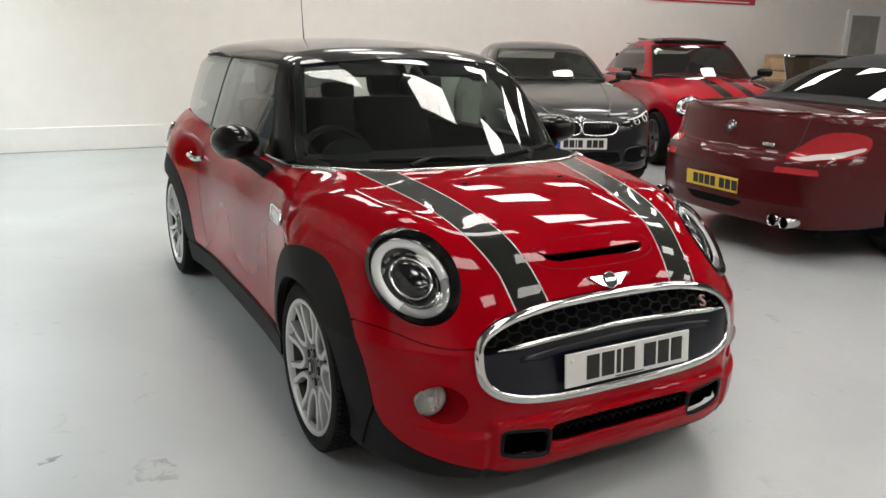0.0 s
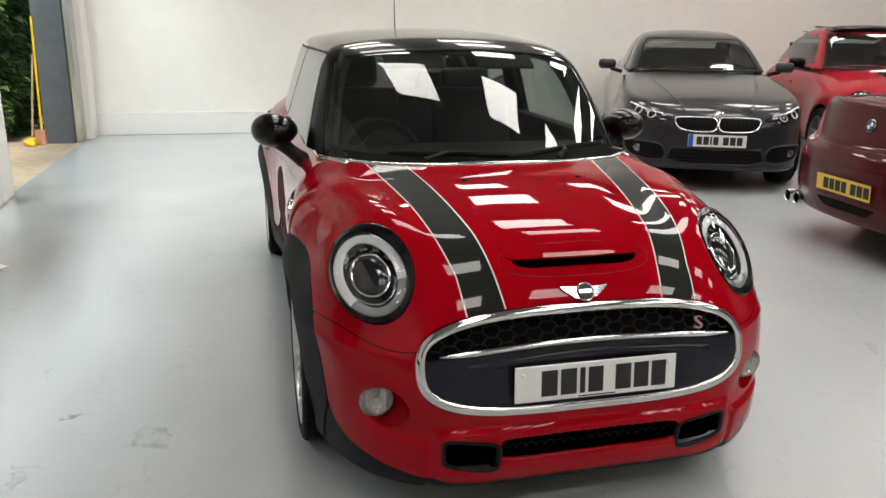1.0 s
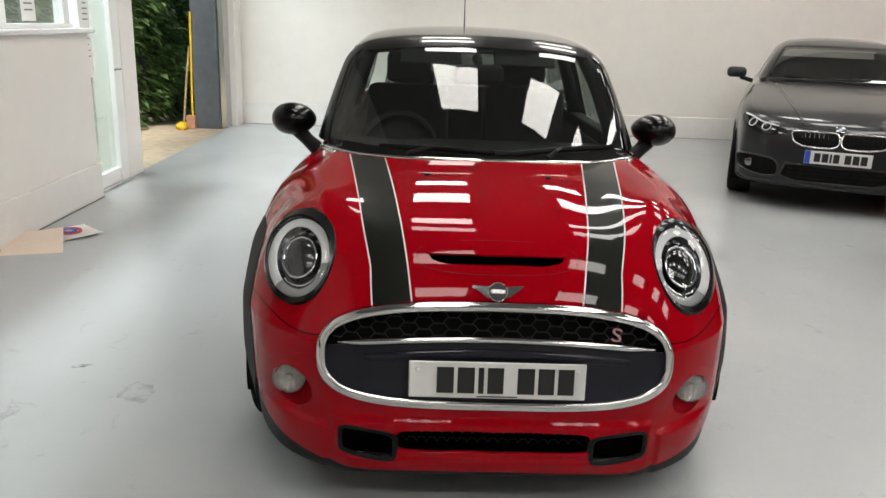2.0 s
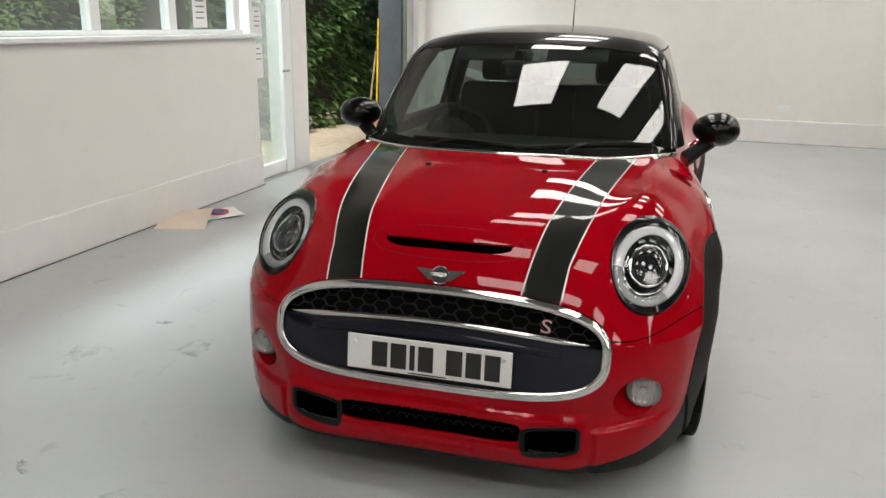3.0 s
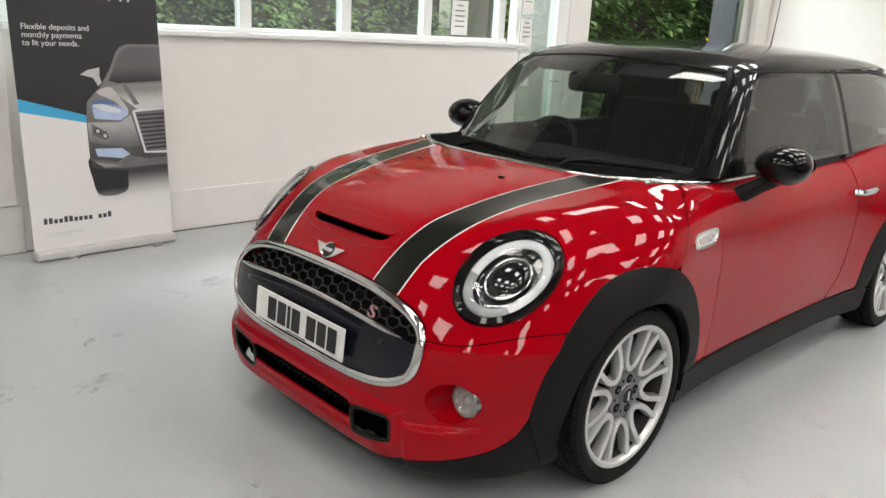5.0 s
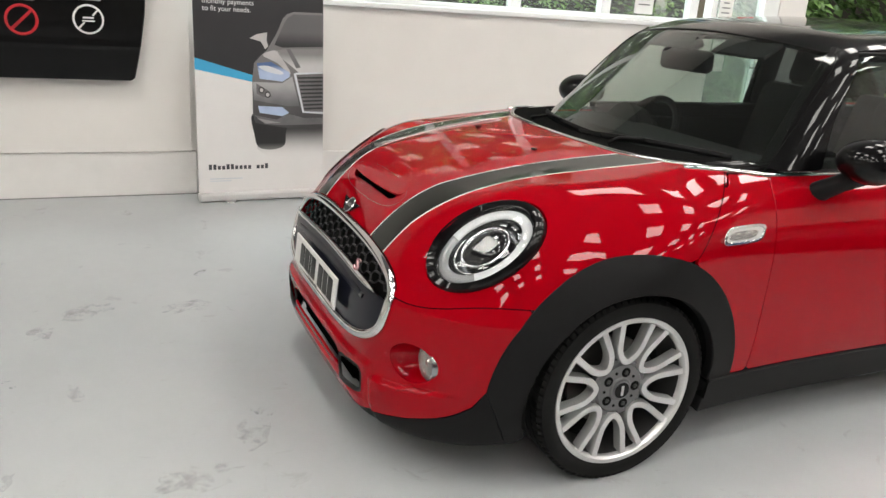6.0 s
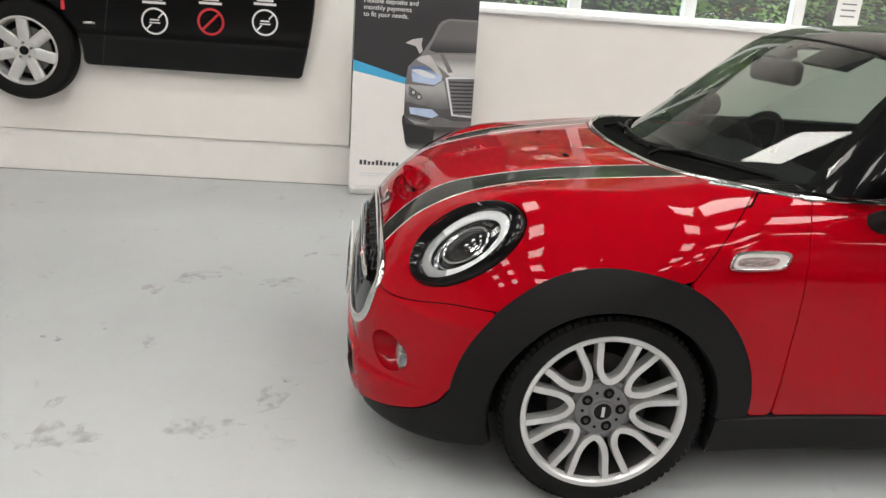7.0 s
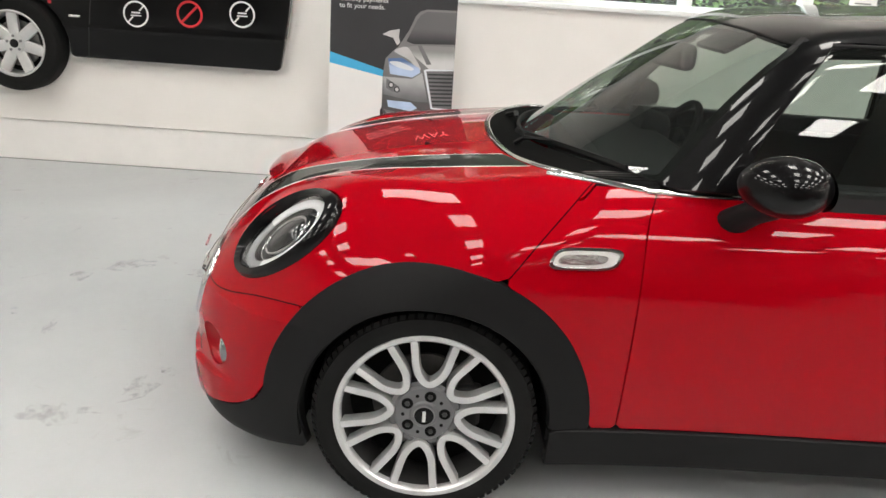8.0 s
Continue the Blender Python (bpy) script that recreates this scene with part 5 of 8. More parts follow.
def mini_interior(car):
    bm = box(-0.62, 0.62, 0.45, 0.86, 0.70, 0.968, 0.06)
    part("dashboard", bm, DASH, car, "dark dashboard")
    part("dashboard_binnacle", lathe([(0.0, 0.0), (0.10, 0.0), (0.115, -0.02), (0.115, -0.12), (0.0, -0.13)], 32, "y", m=pose(-0.36, 0.86, 0.90, -15)), DASH, car)
    new_steering(car)
    part("cabin_floor", box(-0.66, 0.66, 0.5, 2.85, 0.30, 0.34), BLACK_MATT, car)
    part("cabin_side", box(0.62, 0.66, 0.7, 2.8, 0.34, 0.94, 0.01), DASH, car)
    part("cabin_side", box(-0.66, -0.62, 0.7, 2.8, 0.34, 0.94, 0.01), DASH, car)
    for s in (1, -1):
        for y0, y1, wide in ((0.80, 1.0, 0.688), (1.0, 2.70, 0.704)):
            a, b = sorted((s * 0.63, s * wide))
            part("door_card_top", box(a, b, y0, y1, 0.88, 1.000, 0.010), DASH, car)
        # trim inside the pillars and along the roof's edge
        part("pillar_trim", tube(curve([(s * 0.622, 0.66, 0.985), (s * 0.592, 0.765, 1.11), (s * 0.555, 0.885, 1.25), (s * 0.515, 0.985, 1.345)], 6), 0.030, 10, flat=1.3), DASH, car, smooth=True)
        part("pillar_trim", tube(curve([(s * 0.665, 1.90, 0.99), (s * 0.615, 1.87, 1.16), (s * 0.555, 1.84, 1.33)], 6), 0.050, 10, flat=0.6), DASH, car, smooth=True)
        part("roof_rail_trim", tube(curve([(s * 0.515, 0.985, 1.345), (s * 0.535, 1.3, 1.36), (s * 0.54, 1.8, 1.36), (s * 0.52, 2.6, 1.33)], 6), 0.030, 8), SEAT_CLOTH, car, smooth=True)
        part("sun_visor", box(-0.14, 0.14, -0.008, 0.008, -0.065, 0.065, 0.007, m=pose(s * 0.215, 0.868, 1.342, -58)), SEAT_CLOTH, car, smooth=True)
    part("headlining", box(-0.49, 0.49, 0.955, 2.75, 1.355, 1.365), SEAT_CLOTH, car)
    for x in (-0.34, 0.34):
        e = thing_part("front_seat", car, pose(x, 1.45, 0.34), "dark cloth front seat")
        part("seat", box(-0.24, 0.24, -0.25, 0.25, 0.05, 0.25, 0.05), SEAT_CLOTH, e, smooth=True)
        part("backrest", box(-0.24, 0.24, -0.06, 0.06, 0.0, 0.62, 0.05, m=pose(0, 0.24, 0.20, -16)), SEAT_CLOTH, e, smooth=True)
        part("headrest", box(-0.13, 0.13, -0.045, 0.045, 0.0, 0.19, 0.04, m=pose(0, 0.43, 0.80, -12)), SEAT_CLOTH, e, smooth=True)
    part("rear_seat", box(-0.60, 0.60, -0.07, 0.07, 0.0, 0.60, 0.05, m=pose(0, 2.45, 0.50, -18)), SEAT_CLOTH, car, smooth=True)
    for x in (-0.3, 0.3):
        part("rear_headrest", box(-0.12, 0.12, -0.04, 0.04, 0.0, 0.12, 0.035, m=pose(x, 2.62, 1.06, -10)), SEAT_CLOTH, car, smooth=True)
    e = thing_part("rear_view_mirror", car, pose(0.0, 0.765, 1.268, 0, 0, 14), "dark rear view mirror")
    part("mirror_shell", box(-0.12, 0.12, -0.028, 0.028, -0.044, 0.044, 0.026, seg=4), BLACK_PLASTIC, e, smooth=True)
    part("mirror_stem", tube([(0, -0.01, 0.02), (0.003, 0.015, 0.045), (0.008, 0.055, 0.070)], [0.016, 0.020, 0.024], 14), BLACK_PLASTIC, e)


def new_steering(car):
    e = thing_part("steering_wheel", car, pose(-0.36, 0.90, 0.900, 62))
    ring = [(0.18 * math.cos(a), 0.18 * math.sin(a), 0) for a in np.linspace(0, 2 * math.pi, 40, endpoint=False)]
    part("wheel_rim", tube(ring, 0.016, 8, True), DASH, e, smooth=True)
    part("wheel_boss", lathe([(0.0, 0.02), (0.06, 0.018), (0.075, 0.0), (0.06, -0.03), (0, -0.03)], 28, "z"), DASH, e, smooth=True)
    for a in (0.1, math.pi - 0.1, 1.5 * math.pi):
        part("spoke", tube([(0.05 * math.cos(a), 0.05 * math.sin(a), 0), (0.17 * math.cos(a), 0.17 * math.sin(a), 0)], 0.016, 6, flat=0.5), DASH, e)
    return e


HUB_GREY = mat("hub_grey_paint", (0.17, 0.17, 0.175), rough=0.42, metal=0.5, vary=0.06, scale=50)
# disc and barrel metal darkened: shade inside the wheel put into the colour
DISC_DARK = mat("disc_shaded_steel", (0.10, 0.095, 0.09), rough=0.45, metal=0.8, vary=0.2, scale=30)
RIM_DARK = mat("rim_barrel_shaded", (0.05, 0.05, 0.05), rough=0.45, metal=0.5)


def bm_join(bm, other):
    """Adds one bmesh's faces to another and frees it."""
    verts = {v: bm.verts.new(v.co) for v in other.verts}
    for f in other.faces:
        bm.faces.new([verts[v] for v in f.verts])
    other.free()


def mini_wheel(car, s, cy):
    """Tyre and an alloy rim of eight open loops."""
    m = pose(s * (0.829 if cy < 1 else 0.850), cy, HUB_Z + 0.0095) @ (Matrix() if s > 0 else pose(0, 0, 0, 0, 0, 180)) @ Matrix.Diagonal((1.0, 1.033, 1.033, 1.0))
    e = thing_part("wheel", car, m, "silver alloy wheel with eight looped spokes and a black tyre")
    blocks = bmesh.new()
    tread = [(0.242, 0.004), (0.249, 0.010), (0.270, 0.013), (0.290, 0.0075), (0.2975, -0.006)]
    for k in range(4):
        h = -0.030 - 0.040 * k
        tread += [(0.3025, h + 0.012), (0.3025, h), (0.296, h - 0.003), (0.296, h - 0.009), (0.3025, h - 0.012)]
    tread += [(0.299, -0.186), (0.285, -0.20), (0.225, -0.19), (0.215, -0.10)]
    part("tyre", lathe(tread, 72, "x", closed=True), TYRE, e, "black low profile tyre", smooth=True)
    # shoulder of the tread, cut across into blocks
    for k in range(80):
        bm = prism([(-0.0092, 0.2925), (0.0062, 0.2925), (0.0092, 0.3030), (-0.0062, 0.3030)], -0.036, 0.002, "x")
        shoulder = [v for v in bm.verts if v.co.x > 0]
        for v in shoulder:
            v.co.x += -0.004 if v.co.z > 0.297 else 0.005
        bmesh.ops.transform(bm, matrix=Matrix.Rotation(2 * math.pi * k / 80, 4, "X"), verts=bm.verts)
        bm_join(blocks, bm)
    part("tread", blocks, TYRE, e, "tread blocks cut into the tyre's shoulder")
    part("rim", lathe([(0.2435, -0.002), (0.2460, 0.004), (0.2430, 0.009), (0.231, 0.008), (0.2255, 0.002), (0.2230, -0.014)], 72, "x"), ALLOY, e, "silver rim edge", smooth=True)
    # shade behind the spokes is put into these colours; black disc closes the back
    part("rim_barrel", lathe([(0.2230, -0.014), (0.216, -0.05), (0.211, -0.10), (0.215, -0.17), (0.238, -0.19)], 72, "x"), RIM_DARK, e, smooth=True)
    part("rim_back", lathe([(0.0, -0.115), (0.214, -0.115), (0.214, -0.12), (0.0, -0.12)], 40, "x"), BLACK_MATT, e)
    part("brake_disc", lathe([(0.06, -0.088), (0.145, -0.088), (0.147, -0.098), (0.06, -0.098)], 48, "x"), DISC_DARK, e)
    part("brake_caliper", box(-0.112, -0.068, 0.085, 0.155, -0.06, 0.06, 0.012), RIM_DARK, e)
    for k in range(8):
        a0 = 2 * math.pi * (k - 0.11 * s) / 8
        # a loop: out at the rim, round near the hub, and back to the rim
        half = [(0.229, 0.248), (0.192, 0.258), (0.158, 0.275), (0.132, 0.272), (0.110, 0.215), (0.0950, 0.10), (0.092, 0.0)]
        line = [(r, w) for r, w in half] + [(r, -w) for r, w in half[-2::-1]]
        dish = lambda r: -0.014 + 0.014 * ((r - 0.085) / 0.125)
        ctrl = [(dish(r), r * math.sin(w), r * math.cos(w)) for r, w in line]
        pts = curve(ctrl, 5)
        bm = bmesh.new()
        ribbon(bm, pts, 0.0218, 0.034)
        bmesh.ops.transform(bm, matrix=Matrix.Rotation(a0, 4, "X"), verts=bm.verts)
        part("spoke", bm, ALLOY, e, smooth=True, angle=0.7)
    part("hub", lathe([(0.0, -0.05), (0.084, -0.05), (0.084, -0.026), (0.078, -0.018), (0.040, -0.017), (0.036, -0.012), (0.0, -0.012)], 48, "x"), HUB_GREY, e, "grey hub", smooth=True)
    part("hub_cap", lathe([(0.0, -0.02), (0.0265, -0.02), (0.0275, -0.008), (0.0255, -0.004), (0.0, -0.003)], 32, "x"), BLACK_GLOSS, e, smooth=True)
    part("cap_ring", lathe([(0.0265, -0.0055), (0.0285, -0.0065), (0.0290, -0.010), (0.0265, -0.008)], 32, "x", closed=True), ALLOY_GREY, e, smooth=True)
    part("cap_mark", box(-0.0034, -0.0022, -0.0045, 0.0045, -0.016, 0.016), ALLOY, e)
    for k in range(8):
        # short web between two neighbouring loops, at the edge of the hub
        a = 2 * math.pi * (k + 0.5 - 0.11 * s) / 8
        web = bmesh.new()
        ribbon(web, [(-0.026, -math.sin(a) * r, math.cos(a) * r) for r in (0.074, 0.082, 0.090, 0.096)], 0.034, 0.02)
        part("web", web, HUB_GREY, e, smooth=True, angle=0.7)
    for k in range(5):
        a = 2 * math.pi * (k + 0.042) / 5
        part("bolt_recess", lathe([(0.0158, -0.0185), (0.0158, -0.0158), (0.0138, -0.0150), (0.0132, -0.0160), (0.0, -0.0162)], 20, "x", m=pose(0, 0.0555 * math.cos(a), 0.0555 * math.sin(a))), BLACK_MATT, e)
        part("bolt", lathe([(0.0, -0.0125), (0.0060, -0.0125), (0.0075, -0.0140), (0.0075, -0.0170)], 6, "x", m=pose(0, 0.0555 * math.cos(a), 0.0555 * math.sin(a))), RIM_DARK, e)
        a += math.pi / 5
        part("hub_hole", lathe([(0.0048, -0.0180), (0.0048, -0.0160), (0.0, -0.0158)], 12, "x", m=pose(0, 0.0575 * math.cos(a), 0.0575 * math.sin(a))), BLACK_MATT, e)


def ribbon(bm, pts, width, depth):
    """A flat-faced bar along a line in the wheel's plane, with softened edges."""
    pts = np.asarray(pts, float)
    t = np.gradient(pts, axis=0)
    t /= np.linalg.norm(t, axis=1, keepdims=True)
    side = np.cross(t, (1, 0, 0))
    side /= np.linalg.norm(side, axis=1, keepdims=True)
    prof = [(-0.5, -1.0), (-0.5, -0.15), (-0.42, 0.0), (0.42, 0.0), (0.5, -0.15), (0.5, -1.0)]
    rows = [[bm.verts.new(tuple(p + s * width * a + np.array((1, 0, 0)) * depth * b)) for a, b in prof] for p, s in zip(pts, side)]
    for a, b in zip(rows, rows[1:]):
        for k in range(len(prof) - 1):
            bm.faces.new((a[k], a[k + 1], b[k + 1], b[k]))
    bm.faces.new(rows[0])
    bm.faces.new(rows[-1])


hatchback = mini()

# ---- things along the west side ----
BANNER_BLACK = mat("banner_black", (0.028, 0.028, 0.031), rough=0.45, vary=0.05, scale=8)
BANNER_WHITE = mat("banner_white", (0.76, 0.74, 0.73), rough=0.5, vary=0.02, scale=8)
BANNER_BLUE = mat("banner_blue", (0.06, 0.40, 0.68), rough=0.45)
PRINT_GREY = mat("print_grey", (0.30, 0.29, 0.29), rough=0.45, vary=0.25, scale=7)
PRINT_LIGHT = mat("print_light", (0.52, 0.50, 0.50), rough=0.45, vary=0.15, scale=7)
PRINT_MID = mat("print_mid", (0.16, 0.155, 0.16), rough=0.45, vary=0.3, scale=8)
PRINT_DARK = mat("print_dark", (0.03, 0.03, 0.032), rough=0.45, vary=0.2, scale=8)


def print_fade(name, top, bottom, z0, z1, vary=0.15):
    """Printed tone that fades from one ink to another up the sheet, with soft uneven patches."""
    m = mat(name, bottom, rough=0.45)
    nt = m.node_tree
    co, sep, r = nt.nodes.new("ShaderNodeTexCoord"), nt.nodes.new("ShaderNodeSeparateXYZ"), nt.nodes.new("ShaderNodeMapRange")
    n, add, ramp = nt.nodes.new("ShaderNodeTexNoise"), nt.nodes.new("ShaderNodeMath"), nt.nodes.new("ShaderNodeMix")
    n.inputs["Scale"].default_value, n.inputs["Detail"].default_value = 9.0, 3
    r.interpolation_type = "SMOOTHSTEP"
    r.inputs["From Min"].default_value, r.inputs["From Max"].default_value = z0, z1
    add.operation, add.use_clamp = "MULTIPLY_ADD", True
    add.inputs[1].default_value = vary
    ramp.data_type = "RGBA"
    ramp.inputs["A"].default_value, ramp.inputs["B"].default_value = (*bottom, 1), (*top, 1)
    nt.links.new(co.outputs["Object"], sep.inputs[0])
    nt.links.new(co.outputs["Object"], n.inputs["Vector"])
    nt.links.new(sep.outputs["Z"], r.inputs[0])
    nt.links.new(n.outputs[0], add.inputs[0])
    nt.links.new(r.outputs[0], add.inputs[2])
    nt.links.new(add.outputs[0], ramp.inputs["Factor"])
    nt.links.new(ramp.outputs["Result"], nt.nodes["Principled BSDF"].inputs["Base Color"])
    return m


FADE_SHADOW = print_fade("print_shadow_fade", (0.05, 0.05, 0.05), (0.76, 0.74, 0.73), 0.30, 0.50, 0.05)
FADE_TYRE = print_fade("print_tyre_fade", (0.022, 0.022, 0.023), (0.20, 0.195, 0.19), 0.335, 0.40, 0.10)
FADE_BODY = print_fade("print_body_fade", (0.20, 0.195, 0.195), (0.03, 0.03, 0.032), 0.50, 1.05, 0.35)
FADE_BONNET = print_fade("print_bonnet_fade", (0.26, 0.255, 0.25), (0.66, 0.65, 0.65), 0.90, 1.02, 0.35)
FADE_CHEEK = print_fade("print_cheek_fade", (0.42, 0.41, 0.42), (0.06, 0.06, 0.065), 0.62, 0.84, 0.35)
FADE_SCREEN = print_fade("print_screen_fade", (0.13, 0.125, 0.13), (0.02, 0.02, 0.022), 1.02, 1.16, 0.20)
PRINT_GLOW = print_fade("print_lamp_blue", (0.10, 0.17, 0.36), (0.55, 0.66, 0.84), 0.86, 0.93, 0.45)
SIGN_RED = mat("sign_red", (0.55, 0.02, 0.03), rough=0.4)
BANNER_BASE = mat("banner_base", (0.62, 0.61, 0.60), rough=0.35, metal=0.3)
PRINT_PALE = mat("print_pale", (0.66, 0.68, 0.72), rough=0.45, vary=0.1, scale=10)
TEXT_WHITE = mat("text_white", (0.80, 0.80, 0.80), rough=0.5)
TEXT_DARK = mat("text_dark", (0.05, 0.05, 0.06), rough=0.5)


def roll_up_banner():
    a = math.atan2(0.866, -0.042)
    # local axes: x along the banner, y out of its face, z up; the sheet leans back a little
    b = thing("roll_up_banner", Matrix.Translation((-2.705, -0.854, 0)) @ Matrix.Rotation(a, 4, "Z") @ Matrix.Diagonal((1, -1, 1, 1)),
              "tall printed roll-up banner with a grey car picture", "banner")
    w = 0.858
    lean = Matrix.Rotation(math.atan(0.067), 4, "X")

    def flat(name, pts, material, d, label="", round_off=False):
        if round_off:
            pts = [(min(x, w), z) for x, z in curve(pts, 4, True)]
        ob = part(name, prism(pts, 0.0, 0.0006 + 0.0006 * d, "y"), material, b, label)
        ob.matrix_local = lean
        return ob

    def disc(x, z, rx, rz):
        return [(x + rx * math.cos(t), z + rz * math.sin(t)) for t in np.linspace(0, 2 * math.pi, 17)[:-1]]

    part("base", box(-0.004, w + 0.006, -0.05, 0.037, 0.006, 0.062, 0.014), BANNER_BASE, b, "pale aluminium banner base")
    for x in (0.20, w - 0.14):
        part("foot", box(x - 0.03, x + 0.03, -0.05, 0.085, 0.0, 0.014, 0.006), SATIN_CHROME, b)
    part("rod", tube([(w / 2, -0.03, 0.05), (w / 2, -0.17, 2.10)], 0.008, 8), SATIN_CHROME, b)
    part("top_bar", box(0, w, -0.012, 0.012, 2.085, 2.115, 0.004), SATIN_CHROME, b).matrix_local = lean
    part("sheet", box(0, w, -0.002, 0.0, 0.05, 2.09), BANNER_WHITE, b, "white and black printed sheet").matrix_local = lean
    flat("print_field", [(0, 0.948), (0.362, 0.846), (w, 0.69), (w, 2.088), (0, 2.088)], BANNER_BLACK, 0)
    flat("print_band", [(0, 0.874), (0.365, 0.800), (w, 0.64), (w, 0.69), (0.362, 0.846), (0, 0.948)], BANNER_BLUE, 0)
    flat("print_shadow", [(0.385, 0.500), (0.395, 0.350), (0.460, 0.300), (w, 0.290), (w, 0.493), (0.569, 0.495)], FADE_SHADOW, 1)
    flat("print_tyre", [(0.372, 0.595), (0.589, 0.572), (0.592, 0.45), (0.580, 0.372), (0.50, 0.345), (0.405, 0.362), (0.376, 0.45)], FADE_TYRE, 2, round_off=True)
    flat("print_body", [(0.369, 0.819), (0.383, 0.922), (0.425, 0.968), (0.467, 1.005), (0.537, 1.118), (0.580, 1.215), (0.607, 1.244), (0.653, 1.261), (w, 1.264), (w, 0.485), (0.569, 0.495), (0.383, 0.527), (0.369, 0.595)], FADE_BODY, 3)
    flat("print_screen", [(0.521, 1.044), (0.590, 1.190), (0.614, 1.223), (0.653, 1.246), (w, 1.249), (w, 1.041), (0.574, 1.028)], FADE_SCREEN, 4)
    flat("print_bonnet", [(0.528, 1.008), (0.600, 1.020), (w, 1.026), (w, 0.874), (0.690, 0.863), (0.645, 0.900), (0.573, 0.954)], FADE_BONNET, 4)
    flat("print_bonnet_line", [(0.600, 1.020), (0.628, 1.021), (0.700, 0.900), (0.668, 0.895)], PRINT_MID, 5)
    flat("print_wing", [(0.440, 0.975), (0.528, 1.008), (0.573, 0.954), (0.627, 0.870), (0.610, 0.860), (0.540, 0.925)], PRINT_LIGHT, 4, round_off=True)
    flat("print_mirror", [(0.356, 1.081), (0.405, 1.108), (0.473, 1.122), (0.468, 1.071), (0.479, 1.035), (0.459, 1.013), (0.430, 1.062)], PRINT_LIGHT, 4)
    flat("print_lamp", [(0.401, 0.923), (0.496, 0.933), (0.619, 0.869), (0.627, 0.839), (0.572, 0.804), (0.418, 0.820)], PRINT_GLOW, 5)
    flat("print_lamp_glint", [(0.410, 0.900), (0.480, 0.905), (0.575, 0.868), (0.560, 0.850), (0.470, 0.868)], PRINT_PALE, 6, round_off=True)
    flat("print_cheek", [(0.372, 0.800), (0.572, 0.795), (0.640, 0.840), (0.690, 0.640), (0.600, 0.640), (0.376, 0.680)], FADE_CHEEK, 4)
    flat("print_vent", [(0.395, 0.790), (0.480, 0.740), (0.500, 0.700), (0.440, 0.700), (0.395, 0.725)], PRINT_MID, 5)
    for x, z in ((0.429, 0.746), (0.470, 0.716)):
        flat("print_fog_lamp", disc(x, z, 0.020, 0.021), PRINT_DARK, 6)
        flat("print_fog_lamp", disc(x, z, 0.012, 0.013), PRINT_LIGHT, 7)
    flat("print_lamp", [(0.404, 0.641), (0.570, 0.634), (0.617, 0.595), (0.569, 0.572), (0.414, 0.595)], PRINT_GLOW, 5)
    flat("print_grille_frame", [(0.650, 0.858), (0.670, 0.866), (w, 0.872), (w, 0.586), (0.711, 0.596)], PRINT_PALE, 5)
    flat("print_grille", [(0.668, 0.852), (w, 0.863), (w, 0.602), (0.722, 0.605)], PRINT_MID, 6)
    for k in range(9):
        z = 0.836 - 0.026 * k
        flat("print_slat", [(0.676 + 0.0055 * k, z), (w, z + 0.006), (w, z - 0.006), (0.678 + 0.0055 * k, z - 0.011)], PRINT_DARK, 7)
    flat("print_bumper", [(0.376, 0.580), (0.530, 0.549), (0.609, 0.588), (0.729, 0.558), (w, 0.562), (w, 0.516), (0.569, 0.511), (0.452, 0.519)], PRINT_MID, 6)
    flat("print_lip", [(0.395, 0.560), (0.520, 0.535), (0.560, 0.528), (0.452, 0.523)], PRINT_GREY, 7)
    face = lambda x, z: lean @ Matrix(((1, 0, 0, x), (0, 0, 1, 0.0016), (0, 1, 0, z), (0, 0, 0, 1)))
    for k, line in enumerate(("Flexible deposits and", "monthly payments", "to fit your needs.")):
        letters(line, 0.0445, TEXT_WHITE, b, face(0.058, 1.332 - 0.0445 * k), "lettering", 0.0004)
    letters("WAY", 0.128, TEXT_WHITE, b, face(0.425, 1.510), "lettering", 0.0004)
    # web address and small print stand as bars
    for k in range(14):
        x0, tall = 0.068 + 0.0290 * k, k in (0, 1, 4, 5, 13)
        if k not in (10,):
            flat("print_bar", [(x0, 0.216), (x0 + 0.020, 0.216), (x0 + 0.020, 0.251 if tall else 0.241), (x0, 0.251 if tall else 0.241)], TEXT_DARK, 1)
    for x0, x1, z0, z1, m in ((0.072, 0.290, 0.150, 0.158, PRINT_PALE), (0.072, 0.215, 0.135, 0.142, PRINT_PALE)):
        flat("print_bar", [(x0, z0), (x1, z0), (x1, z1), (x0, z1)], m, 1)
    return b


roll_up_banner()


